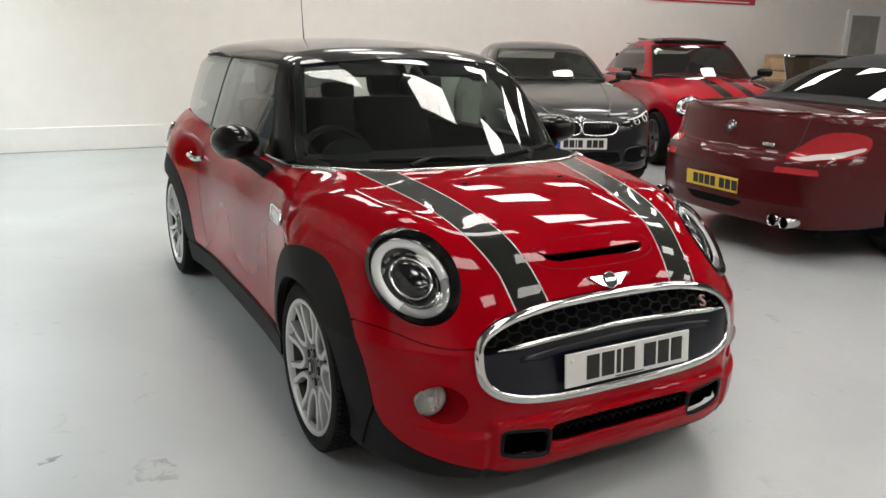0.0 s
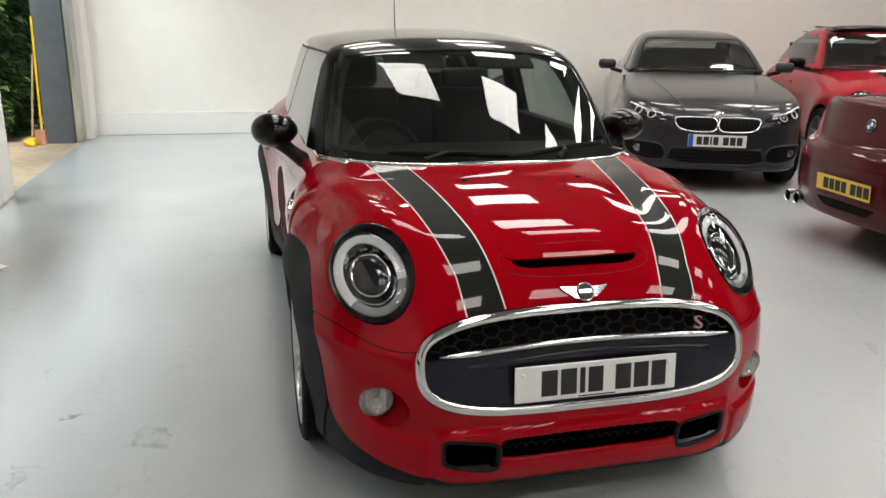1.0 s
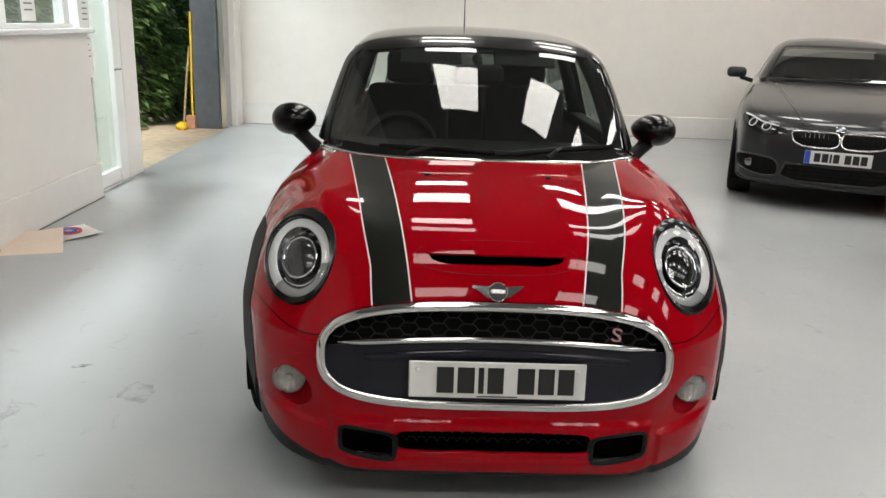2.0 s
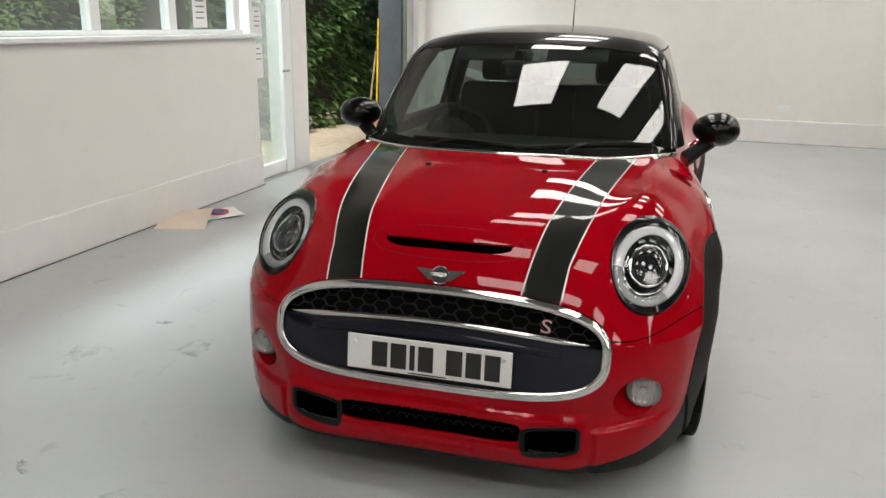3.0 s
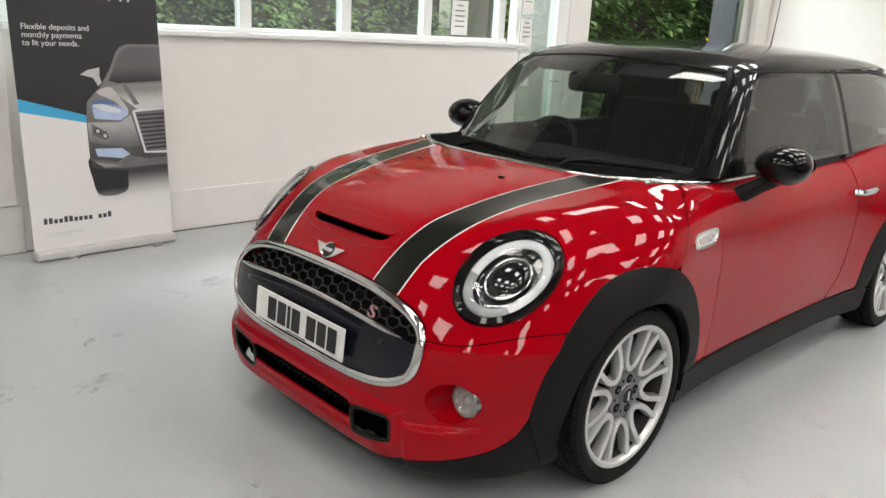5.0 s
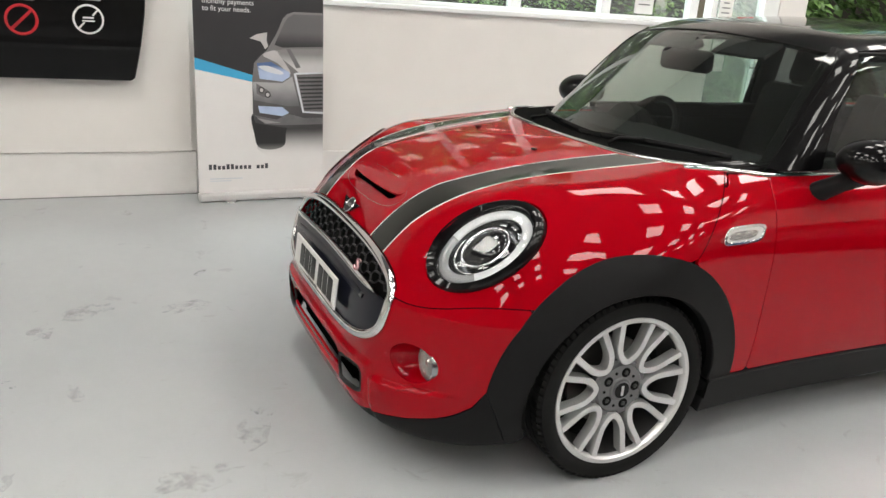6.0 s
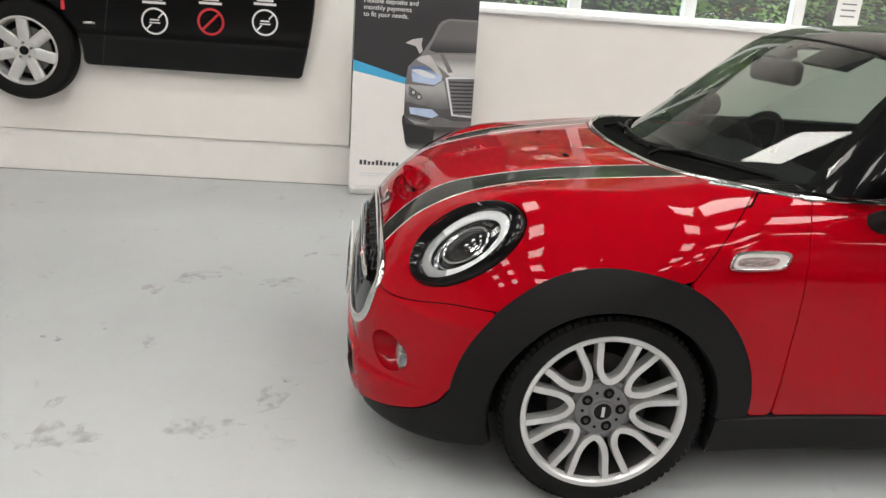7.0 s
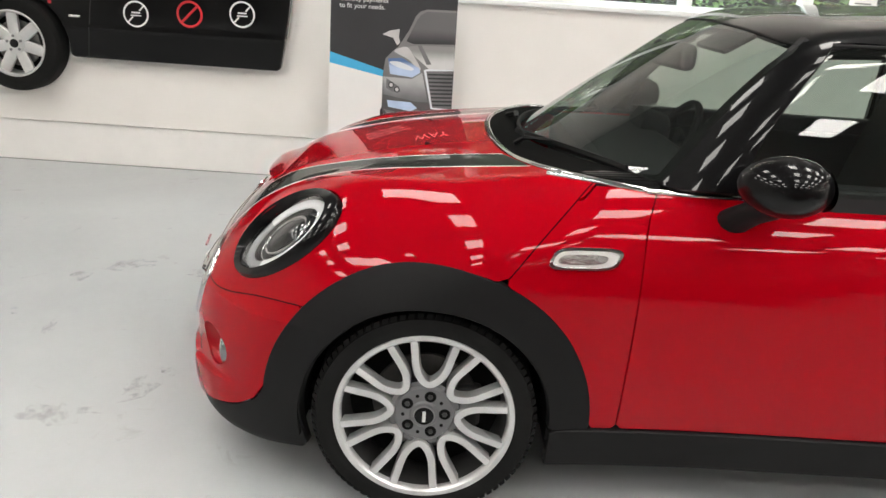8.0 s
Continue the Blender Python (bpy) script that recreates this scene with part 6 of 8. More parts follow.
def spoked_wheel(parent, m, r_tyre, r_rim, width, spokes, double=False, twist=0.0, face=None, label="alloy wheel with black tyre", w0=0.045, w1=0.03):
    """A plain road wheel; its face looks along local x."""
    face = face or ALLOY
    e = thing_part("wheel", parent, m, label)
    k = r_tyre - r_rim
    part("tyre", lathe([(r_rim - 0.004, 0.0), (r_rim + 0.3 * k, 0.012), (r_rim + 0.8 * k, 0.006), (r_tyre - 0.004, -0.012), (r_tyre, -0.03), (r_tyre, -width + 0.03), (r_tyre - 0.01, -width), (r_rim, -width)], 56, "x"), TYRE, e, smooth=True)
    part("rim", lathe([(r_rim, -0.002), (r_rim + 0.004, 0.006), (r_rim - 0.006, 0.008), (r_rim - 0.016, -0.004), (r_rim - 0.02, -0.04), (r_rim - 0.03, -width)], 56, "x"), face, e, smooth=True)
    part("rim_back", lathe([(0.0, -0.10), (r_rim - 0.01, -0.10), (r_rim - 0.01, -0.11), (0, -0.11)], 32, "x"), BLACK_MATT, e)
    part("brake_disc", lathe([(0.05, -0.07), (r_rim * 0.7, -0.07), (r_rim * 0.7, -0.085), (0.05, -0.085)], 36, "x"), DISC_STEEL, e)
    for i in range(spokes):
        a = 2 * math.pi * i / spokes + twist
        for d in ((-0.16, 0.16) if double else (0.0,)):
            bm = bmesh.new()
            pts = [(-0.006 - 0.018 * (1 - t), (0.05 + (r_rim - 0.06) * t) * math.sin(d * (0.4 + 0.6 * t)), (0.05 + (r_rim - 0.06) * t) * math.cos(d * (0.4 + 0.6 * t))) for t in np.linspace(0, 1, 6)]
            ribbon(bm, pts, w1 if double else w0, 0.03)
            bmesh.ops.transform(bm, matrix=Matrix.Rotation(a, 4, "X"), verts=bm.verts)
            part("spoke", bm, face, e, smooth=True, angle=0.7)
    part("hub", lathe([(0.072, -0.05), (0.070, -0.018), (0.03, -0.012), (0.0, -0.010)], 32, "x"), face, e, smooth=True)
    for i in range(5):
        a = 2 * math.pi * (i + 0.3) / 5
        part("bolt", lathe([(0.010, -0.02), (0.010, -0.010), (0.0, -0.009)], 10, "x", m=pose(0, 0.050 * math.cos(a), 0.050 * math.sin(a))), ALLOY_GREY, e)
    part("hub_cap", lathe([(0.030, -0.012), (0.028, -0.006), (0.0, -0.005)], 24, "x"), BLACK_GLOSS, e, smooth=True)
    return e


def wall_car_side():
    """Black car flank hung on the boarded wall as a display, with its wheel."""
    c = thing("car_side_display", Matrix.Translation((-2.918, 0, 0)), "glossy black car flank with round signs mounted on the wall", "wall display")
    top = 1.66

    def flank(p):
        bulge = 0.10 - 0.10 * ((p[:, 2] - 1.12) / 0.62) ** 2
        ridge = 0.010 * np.exp(-(((p[:, 2] - 1.0) / 0.012) ** 2))
        return p[:, 0] - bulge - 0.02 - ridge

    side = Flat("x+", 0.6, 0.8)
    loop = np.concatenate([poly([(0, -2.66, 0.79), (0, -1.225, 0.782)], 16), curve([(0, -1.222, 0.785), (0, -1.178, 1.0), (0, -1.14, 1.29), (0, -1.16, 1.50), (0, -1.20, top)], 8),
                           poly([(0, -1.24, top), (0, -4.0, top), (0, -4.0, 0.95)], 12), [(0, -3.42, 0.95)],
                           np.array([(0, -3.05 + 0.37 * math.cos(t), 0.86 + 0.37 * math.sin(t)) for t in np.radians(np.linspace(166, -8, 40))])])
    panel("door_skin", flank, side, [loop], 0.02, BLACK_GLOSS, c, rim=0.06, label="glossy black door and wing panel")
    part("backing", box(0.0, 0.02, -3.95, -1.3, 0.95, top - 0.05), BLACK_MATT, c)
    xs = lambda z: float(0.12 - 0.10 * ((z - 1.12) / 0.62) ** 2)
    gap = poly([(0, -2.48, top - 0.01), (0, -2.50, 1.2), (0, -2.56, 0.80)], 12)
    strip("door_gap", flank, gap, 0.007, 0.0008, INK, c, seg=5)
    for y, z, mt in ((-2.195, 1.106, TEXT_WHITE), (-1.825, 1.127, SIGN_RED), (-1.464, 1.147, TEXT_WHITE)):
        e = thing_part("round_sign", c, Matrix.Translation((xs(z) + 0.004, y, z)), "round outline sign with a diagonal bar")
        r = 0.082
        pts = [(0, r * math.cos(t), r * math.sin(t)) for t in np.linspace(0, 2 * math.pi, 48, endpoint=False)]
        part("sign_ring", tube(pts, 0.0085 if mt is SIGN_RED else 0.006, 6, True, flat=0.5, up=(1, 0, 0)), mt, e)
        k = r * 0.68
        part("sign_bar", tube([(0, -k, -k), (0, k, k)] if mt is SIGN_RED else [(0, -k, -k), (0, -0.4 * k, -0.35 * k)], 0.0085 if mt is SIGN_RED else 0.005, 6, flat=0.5, up=(1, 0, 0)), mt, e)
        if mt is not SIGN_RED:
            part("sign_bar", tube([(0, 0.45 * k, 0.4 * k), (0, k, k)], 0.005, 6, flat=0.5, up=(1, 0, 0)), mt, e)
            part("sign_text_bar", box(-0.002, 0.002, -0.030, 0.030, 0.004, 0.014), mt, e)
            part("sign_text_bar", box(-0.002, 0.002, -0.036, 0.036, -0.014, -0.006), mt, e)
        for i in range(2):
            wd = 0.075 - 0.02 * i
            part("sign_text_bar", box(-0.002, 0.002, -wd, wd, r + 0.030 + 0.024 * i, r + 0.046 + 0.024 * i), TEXT_WHITE, e)
    part("badge", box(xs(1.06) - 0.01, xs(1.06) + 0.004, -2.665, -2.585, 1.058, 1.074, 0.003), SATIN_CHROME, c)
    part("side_marker", box(xs(1.17) - 0.01, xs(1.17) + 0.004, -2.80, -2.775, 1.14, 1.20, 0.003), SIGN_RED, c, "small red side marker")
    spoked_wheel(c, pose(0.16, -3.05, 0.859), 0.325, 0.222, 0.16, 7, label="silver seven-spoke wheel with black tyre", w0=0.074)


wall_car_side()


def sheet(name, m, w, h, material, label, category, marks=()):
    s = thing(name, m, label, category)
    bm = bmesh.new()
    bmesh.ops.create_grid(bm, x_segments=8, y_segments=8, size=0.5)
    for v in bm.verts:
        x, y = v.co.x, v.co.y
        v.co = Vector((x * w, y * h, 0.002 + 0.020 * (x + 0.5) ** 2 * (0.5 + y)))
    g = bmesh.ops.extrude_face_region(bm, geom=bm.faces[:])
    bmesh.ops.translate(bm, verts=[v for v in g["geom"] if isinstance(v, bmesh.types.BMVert)], vec=(0, 0, 0.001))
    part("sheet", bm, material, s, smooth=True)
    return s


def floor_papers():
    sheet("card_sheet", pose(-2.80, 2.02, 0.012, 5, 0, 24), 0.36, 0.50, CARD, "cream card sheet lying on the floor by the wall", "paper")
    s = sheet("leaflet", pose(-2.72, 2.30, 0.008, 0, 3, -42), 0.30, 0.40, PAPER, "white leaflet with red and blue rings on the floor", "leaflet")
    for r, mt, d in ((0.085, SIGN_RED, 0.0), (0.055, PLATE_BLUE, 0.0015)):
        part("print_ring", lathe([(r, 0.018 + d), (r, 0.022 + d), (r - 0.025, 0.022 + d), (r - 0.025, 0.018 + d)], 28, "z", m=pose(-0.01, 0.03, 0), closed=True), mt, s)
    part("print_bar", box(-0.10, 0.13, -0.17, -0.13, 0.014, 0.0215), PLATE_BLUE, s)


floor_papers()


def notice(y0, y1, z0, z1, material, label, bars=5, ink=None):
    n = thing("notice", Matrix.Translation((-3.066, (y0 + y1) / 2, z0)), label, "notice", "notices on the glass")
    w, h = y1 - y0, z1 - z0
    part("sheet", box(-0.001, 0.001, -w / 2, w / 2, 0, h), material, n)
    for k in range(bars):
        z = h * (0.86 - 0.15 * k)
        b = w * (0.30 if k else 0.2)
        part("text_bar", box(0.0012, 0.0016, -b, b, z - 0.006, z + 0.004), ink or PRINT_MID, n)


notice(2.715, 2.905, 1.40, 1.69, PAPER, "white printed notice taped to the window", 5)
notice(3.615, 3.77, 1.62, 1.90, PAPER, "white printed notice on the glazed door", 4)
notice(3.615, 3.77, 1.30, 1.58, PAPER, "white printed notice on the glazed door", 4)
notice(3.615, 3.77, 0.95, 1.26, PAPER, "white printed notice on the glazed door", 3)
notice(3.80, 3.98, 1.775, 1.93, SIGN_RED, "small red notice on the glazed door", 3, TEXT_WHITE)


def wall_fittings():
    s = thing("wall_socket", pose(1.965, 8.428, 0.45), "white twin wall socket", "socket")
    part("plate", box(-0.073, 0.073, -0.010, 0, -0.043, 0.043, 0.003), UPVC, s)
    for x in (-0.035, 0.035):
        part("switch", box(x - 0.008, x + 0.008, -0.014, -0.009, 0.012, 0.032, 0.001), UPVC, s)
    g = thing("wall_sign", pose(9.28, 8.428, 2.19), "long red wall sign with pale bars", "sign")
    part("board", box(-1.36, 1.36, -0.02, 0, 0, 0.75, 0.004), SIGN_RED, g)
    part("text_bar", box(-1.2, 1.2, -0.024, -0.02, 0.03, 0.05), TEXT_WHITE, g)
    part("text_bar", box(-1.1, 1.1, -0.024, -0.02, 0.30, 0.48), TEXT_WHITE, g)
    d = thing("door_2", pose(13.9, 8.43, 0), "plain grey door in a white frame on the back wall", "door", kind="structure")
    part("door_leaf", box(-0.46, 0.46, -0.03, 0, 0, 2.10), mat("grey_door", (0.34, 0.33, 0.32), rough=0.5, vary=0.1, scale=5), d)
    for x0, x1, z0, z1 in ((-0.58, -0.46, 0, 2.21), (0.46, 0.58, 0, 2.21), (-0.46, 0.46, 2.10, 2.21)):
        part("door_frame", box(x0, x1, -0.06, 0, z0, z1, 0.004), UPVC, d)


wall_fittings()


# ---- outside the doorway ----
def leaf_mat(name, a, b):
    m = mat(name, a, rough=0.55)
    nt = m.node_tree
    g = nt.nodes.new("ShaderNodeNewGeometry")
    r = nt.nodes.new("ShaderNodeValToRGB")
    r.color_ramp.elements[0].color, r.color_ramp.elements[1].color = (*a, 1), (*b, 1)
    nt.links.new(g.outputs["Random Per Island"], r.inputs[0])
    nt.links.new(r.outputs[0], nt.nodes["Principled BSDF"].inputs["Base Color"])
    tl = nt.nodes.new("ShaderNodeBsdfTranslucent")
    mx = nt.nodes.new("ShaderNodeMixShader")
    mx.inputs[0].default_value = 0.45
    nt.links.new(r.outputs[0], tl.inputs[0])
    nt.links.new(nt.nodes["Principled BSDF"].outputs[0], mx.inputs[1])
    nt.links.new(tl.outputs[0], mx.inputs[2])
    nt.links.new(mx.outputs[0], nt.nodes["Material Output"].inputs[0])
    return m


LEAF_DARK = leaf_mat("leaf_dark", (0.05, 0.10, 0.026), (0.19, 0.30, 0.10))
LEAF_LIGHT = leaf_mat("leaf_light", (0.13, 0.22, 0.06), (0.36, 0.50, 0.18))
BARK = mat("bark", (0.05, 0.04, 0.028), rough=0.9, vary=0.3, scale=20)


def hedge(name, y0, y1, x_at, height, material, leaf, density, seed, droop, label):
    """A clipped bank of leaves: bowed, overlapping sprays on a twiggy core."""
    rng = np.random.RandomState(seed)
    h = thing(name, Matrix(), label, "hedge")
    core = box(-0.5, 0.5, y0, y1, -0.05, height - 0.25, 0.0)
    for v in core.verts:
        v.co.x = x_at(v.co.y) - 0.75 + v.co.x * 0.7
    part("core", core, BARK, h, "dark twiggy inside of the hedge")
    n = int((y1 - y0) * height * density)
    verts, faces = [], []
    for _ in range(n):
        y, z = rng.uniform(y0, y1), rng.uniform(0.0, height)
        lump = 0.20 * math.sin(2.3 * y + 1.7 * z) + 0.14 * math.sin(5.1 * y - 3.9 * z + 1.0) + 0.08 * math.sin(11 * y + 9 * z)
        c = np.array((x_at(y) + lump - rng.uniform(0, 0.30) - 0.10, y, z))
        size = leaf * rng.uniform(0.6, 1.35)
        out = np.array((1.0, rng.uniform(-0.8, 0.8), rng.uniform(-0.6, 0.5) - droop))
        out /= np.linalg.norm(out)
        side = np.cross(out, (rng.uniform(-0.4, 0.4), rng.uniform(-0.4, 0.4), 1.0))
        side /= np.linalg.norm(side)
        lift = np.cross(side, out)
        k = len(verts)
        verts += [c, c + out * size * 0.45 + side * size * 0.32 + lift * 0.08 * size, c + out * size - lift * 0.15 * size, c + out * size * 0.45 - side * size * 0.32 + lift * 0.08 * size, c + out * size * 0.5 - lift * 0.06 * size]
        faces += [(k, k + 1, k + 4), (k + 1, k + 2, k + 4), (k + 2, k + 3, k + 4), (k + 3, k, k + 4)]
    tagged(link("leaves", verts, faces, material, h, smooth=False), kind="stuff")
    return h


hedge("hedge", 5.2, 13.5, lambda y: -3.95 - 0.10 * abs(y - 8.0) - 0.25 * max(0, 7.0 - y), 4.2, LEAF_DARK, 0.13, 700, 3, 0.25, "dense dark green hedge beside the open doorway")
hedge("hedge", -6.0, 5.2, lambda y: -5.6, 4.2, LEAF_LIGHT, 0.085, 760, 5, 0.0, "tall pale green clipped hedge seen through the windows")


def doorway_tools():
    b = thing("broom", pose(-3.62, 7.70, -0.012), "old wooden broom leaning against the jamb", "broom")
    part("handle", tube([(0, 0, 0.10), (0.05, 0.02, 0.6), (0.10, 0.06, 1.08)], 0.014, 8), WOOD, b)
    part("head", box(-0.03, 0.03, -0.12, 0.12, 0.0, 0.11, 0.02), mat("broom_bristle", (0.05, 0.045, 0.04), rough=0.9, vary=0.3, scale=60), b)
    p = thing("yellow_pole", pose(-3.53, 7.78, -0.012), "bright yellow pole standing by the jamb", "pole")
    part("pole", box(-0.013, 0.013, -0.012, 0.012, 0.16, 1.52, 0.006, m=pose(0, 0, 0, 0, 1.5)), YELLOW, p)
    part("foot", box(-0.07, 0.05, -0.06, 0.04, 0.0, 0.18, 0.01), mat("terracotta_block", (0.50, 0.26, 0.16), rough=0.8, vary=0.15, scale=20), p)
    r = thing("yellow_rag", pose(-3.62, 7.62, -0.012), "crumpled yellow rag on the apron", "rag")
    bm = bmesh.new()
    bmesh.ops.create_icosphere(bm, subdivisions=3, radius=0.08)
    for v in bm.verts:
        v.co *= 1 + 0.35 * noise.noise(v.co * 22)
        v.co.z = max(v.co.z * 0.8 + 0.045, 0)
    part("cloth", bm, YELLOW, r, smooth=True, angle=3)


doorway_tools()


def scuff_mat(name, color, lo, hi, strength):
    """Worn paint: a broken stain that lets the floor show through."""
    m = mat(name, color, rough=0.6)
    nt = m.node_tree
    co, n, r = nt.nodes.new("ShaderNodeTexCoord"), nt.nodes.new("ShaderNodeTexNoise"), nt.nodes.new("ShaderNodeMapRange")
    n.inputs["Scale"].default_value, n.inputs["Detail"].default_value, n.inputs["Roughness"].default_value = 14.0, 8, 0.72
    r.inputs["From Min"].default_value, r.inputs["From Max"].default_value = lo, hi
    tr, mx = nt.nodes.new("ShaderNodeBsdfTransparent"), nt.nodes.new("ShaderNodeMixShader")
    nt.links.new(co.outputs["Object"], n.inputs["Vector"])
    nt.links.new(n.outputs[0], r.inputs[0])
    r.inputs["To Max"].default_value = strength
    nt.links.new(r.outputs[0], mx.inputs[0])
    nt.links.new(tr.outputs[0], mx.inputs[1])
    nt.links.new(nt.nodes["Principled BSDF"].outputs[0], mx.inputs[2])
    nt.links.new(mx.outputs[0], nt.nodes["Material Output"].inputs[0])
    return m


def floor_scuffs():
    rng = np.random.RandomState(11)
    pale = scuff_mat("scuff_tan", (0.27, 0.255, 0.225), 0.46, 0.80, 0.26)
    dark = scuff_mat("scuff_dark", (0.12, 0.12, 0.12), 0.48, 0.72, 0.40)
    floor = bpy.data.objects["floor"]
    spots = [(-0.34, -1.81, 0.07, 1), (-0.19, -1.96, 0.07, 1), (-0.19, -1.58, 0.08, 0), (-0.94, -1.56, 0.16, 0), (-1.36, -1.0, 0.05, 1), (0.24, -1.03, 0.13, 0), (0.45, -1.24, 0.17, 0),
             (0.52, -1.69, 0.18, 0), (0.11, -0.97, 0.07, 1), (-0.77, -1.72, 0.12, 0), (0.31, -1.77, 0.07, 0), (-0.92, -1.12, 0.16, 0), (-1.33, -1.03, 0.05, 1),
             (-1.84, -0.18, 0.16, 0), (-1.72, 0.27, 0.06, 1), (-1.39, 0.05, 0.14, 0)]
    for x, y, r, k in spots:
        a = np.linspace(0, 2 * math.pi, 20, endpoint=False)
        turn, thin = rng.uniform(0, 3.1), rng.uniform(0.35, 0.7)
        q = 0.72 * r * (1 + 0.35 * rng.uniform(-1, 1, 20))
        u, v = q * np.cos(a), q * np.sin(a) * thin
        pts = np.stack([x + u * math.cos(turn) - v * math.sin(turn), y + u * math.sin(turn) + v * math.cos(turn)], 1)
        part("scuff", prism([tuple(p) for p in pts], 0.0006, 0.0012, "z"), dark if k else pale, floor, "dark scuff" if k else "worn tan scuff in the floor paint")


floor_scuffs()

# ---- the other parked cars ----
GREY_PAINT = mat("grey_metallic_paint", (0.030, 0.031, 0.034), rough=0.34, metal=0.35, coat=1.0, coat_rough=0.02, spec=0.1, coat_ior=1.31)
MAROON_PAINT = mat("maroon_paint", (0.072, 0.0055, 0.008), rough=0.40, metal=0.1, coat=1.0, coat_rough=0.02, spec=0.05, coat_ior=1.31)
BRIGHT_RED = mat("bright_red_paint", (0.36, 0.004, 0.016), rough=0.40, coat=1.0, coat_rough=0.02, spec=0.05, coat_ior=1.31)
SOFT_TOP = mat("soft_top_fabric", (0.012, 0.012, 0.013), rough=0.9, vary=0.2, scale=30, bump=0.4, bump_scale=400)
TAIL_RED = mat("tail_lamp_red", (0.40, 0.008, 0.016), rough=0.25, coat=1.0, coat_rough=0.02, spec=0.15)
TAIL_CLEAR = mat("tail_lamp_clear", (0.72, 0.66, 0.64), rough=0.2, coat=1.0)
TAN = mat("tan_leather", (0.42, 0.28, 0.16), rough=0.55, vary=0.1, scale=20)
LAMP_BLACK = mat("lamp_black", (0.012, 0.012, 0.013), rough=0.12, spec=0.3, coat=0.5, coat_rough=0.05)
BOX_CARD = mat("brown_cardboard", (0.40, 0.27, 0.16), rough=0.85, vary=0.1, scale=14)


def body_fields(s):
    wy, wz, top, plan, lean, rear = (spline(*zip(*s[k])) for k in ("wy", "wz", "top", "plan", "lean", "rear"))
    roof, gside = spline(*zip(*s["roof"])), spline(*zip(*s["gside"]))
    wb = s["wb"]

    def low(p):
        x, y, z = np.abs(p[:, 0]), p[:, 1], p[:, 2]
        flare = s["flare"] * (np.exp(-((y / 0.42) ** 2)) + np.exp(-(((y - wb) / 0.45) ** 2))) * (1 - bump_at(z, s.get("flare_top", 0.78), 0.3))
        fs = x - (wy(y) + wz(z) + flare)
        ft = (z - top(y) + s["crown"] * x**2) * 0.95
        xs = np.clip(x, 0, 0.95)
        sl = (plan(xs + 0.01) - plan(xs - 0.01)) / 0.02
        ff = (plan(xs) + lean(z) - y) / np.sqrt(1.15 + sl**2)
        rs = (rear(xs + 0.01) - rear(xs - 0.01)) / 0.02
        fr = (y - rear(xs) + s["rear_lean"] * np.clip(z - 0.62, 0, 1) + 0.25 * np.clip(0.40 - z, 0, 1)) / np.sqrt(1.1 + rs**2)
        if "ledge" in s:
            fr = fr + s["ledge"][1] * bump_at(z, s["ledge"][0], 0.085)
        f = smax(smax(fs, ff, 0.10), smax(ft, fr, s.get("deck", 0.06)), 0.09)
        return smax(f, s.get("floor", 0.19) - z, 0.05)

    def up(p):
        x, y, z = np.abs(p[:, 0]), p[:, 1], p[:, 2]
        z0, y0, sw, bow = s["screen"]
        fs = (x - gside(y) + s["tumble"] * (z - 0.95)) * 0.92
        fw = (y0 + sw * (z - z0) + bow * x**2 - y) / np.sqrt(1 + sw**2)
        ft = (z - roof(y) + 0.10 * x**2 + 0.2 * x**4) * 0.97
        return smax(smax(fs, fw, 0.06), ft, 0.09)

    return low, up


def heights(s, zs, to):
    """Redraws a car's height table: heights zs become to."""
    z_of = lambda z: float(np.interp(z, [0.0, *zs, zs[-1] + 1.0], [0.0, *to, to[-1] + 1.0]))
    for k in ("top", "roof"):
        s[k] = [(y, z_of(z)) for y, z in s[k]]
    for k in ("wz", "lean"):
        s[k] = [(z_of(z), v) for z, v in s[k]]
    z0, y0, sw, bow = s["screen"]
    zt = s["screen_top"]
    s["screen"] = (z_of(z0), y0, sw * (zt - z0) / (z_of(zt) - z_of(z0)), bow)
    s["screen_top"] = z_of(zt)
    for k in ("side_window", "cant"):
        s[k] = [(x, y, z_of(z)) for x, y, z in s[k]]
    s["mirror"] = (*s["mirror"][:2], z_of(s["mirror"][2]))
    return lambda pts: np.array([(x, y, z_of(z)) for x, y, z in pts])


def wheel_loops(s, x=0.88):
    out = []
    for cy in (0.0, s["wb"]):
        for sx in (1, -1):
            a = np.radians(np.linspace(-25, 205, 44))
            r = s["arch"]
            out.append(np.stack([np.full(44, sx * x), cy - r * np.cos(a), s["hub"] + r * np.sin(a)], 1))
    return out


def sit(field, pts):
    return snap(field, np.asarray(pts, float))


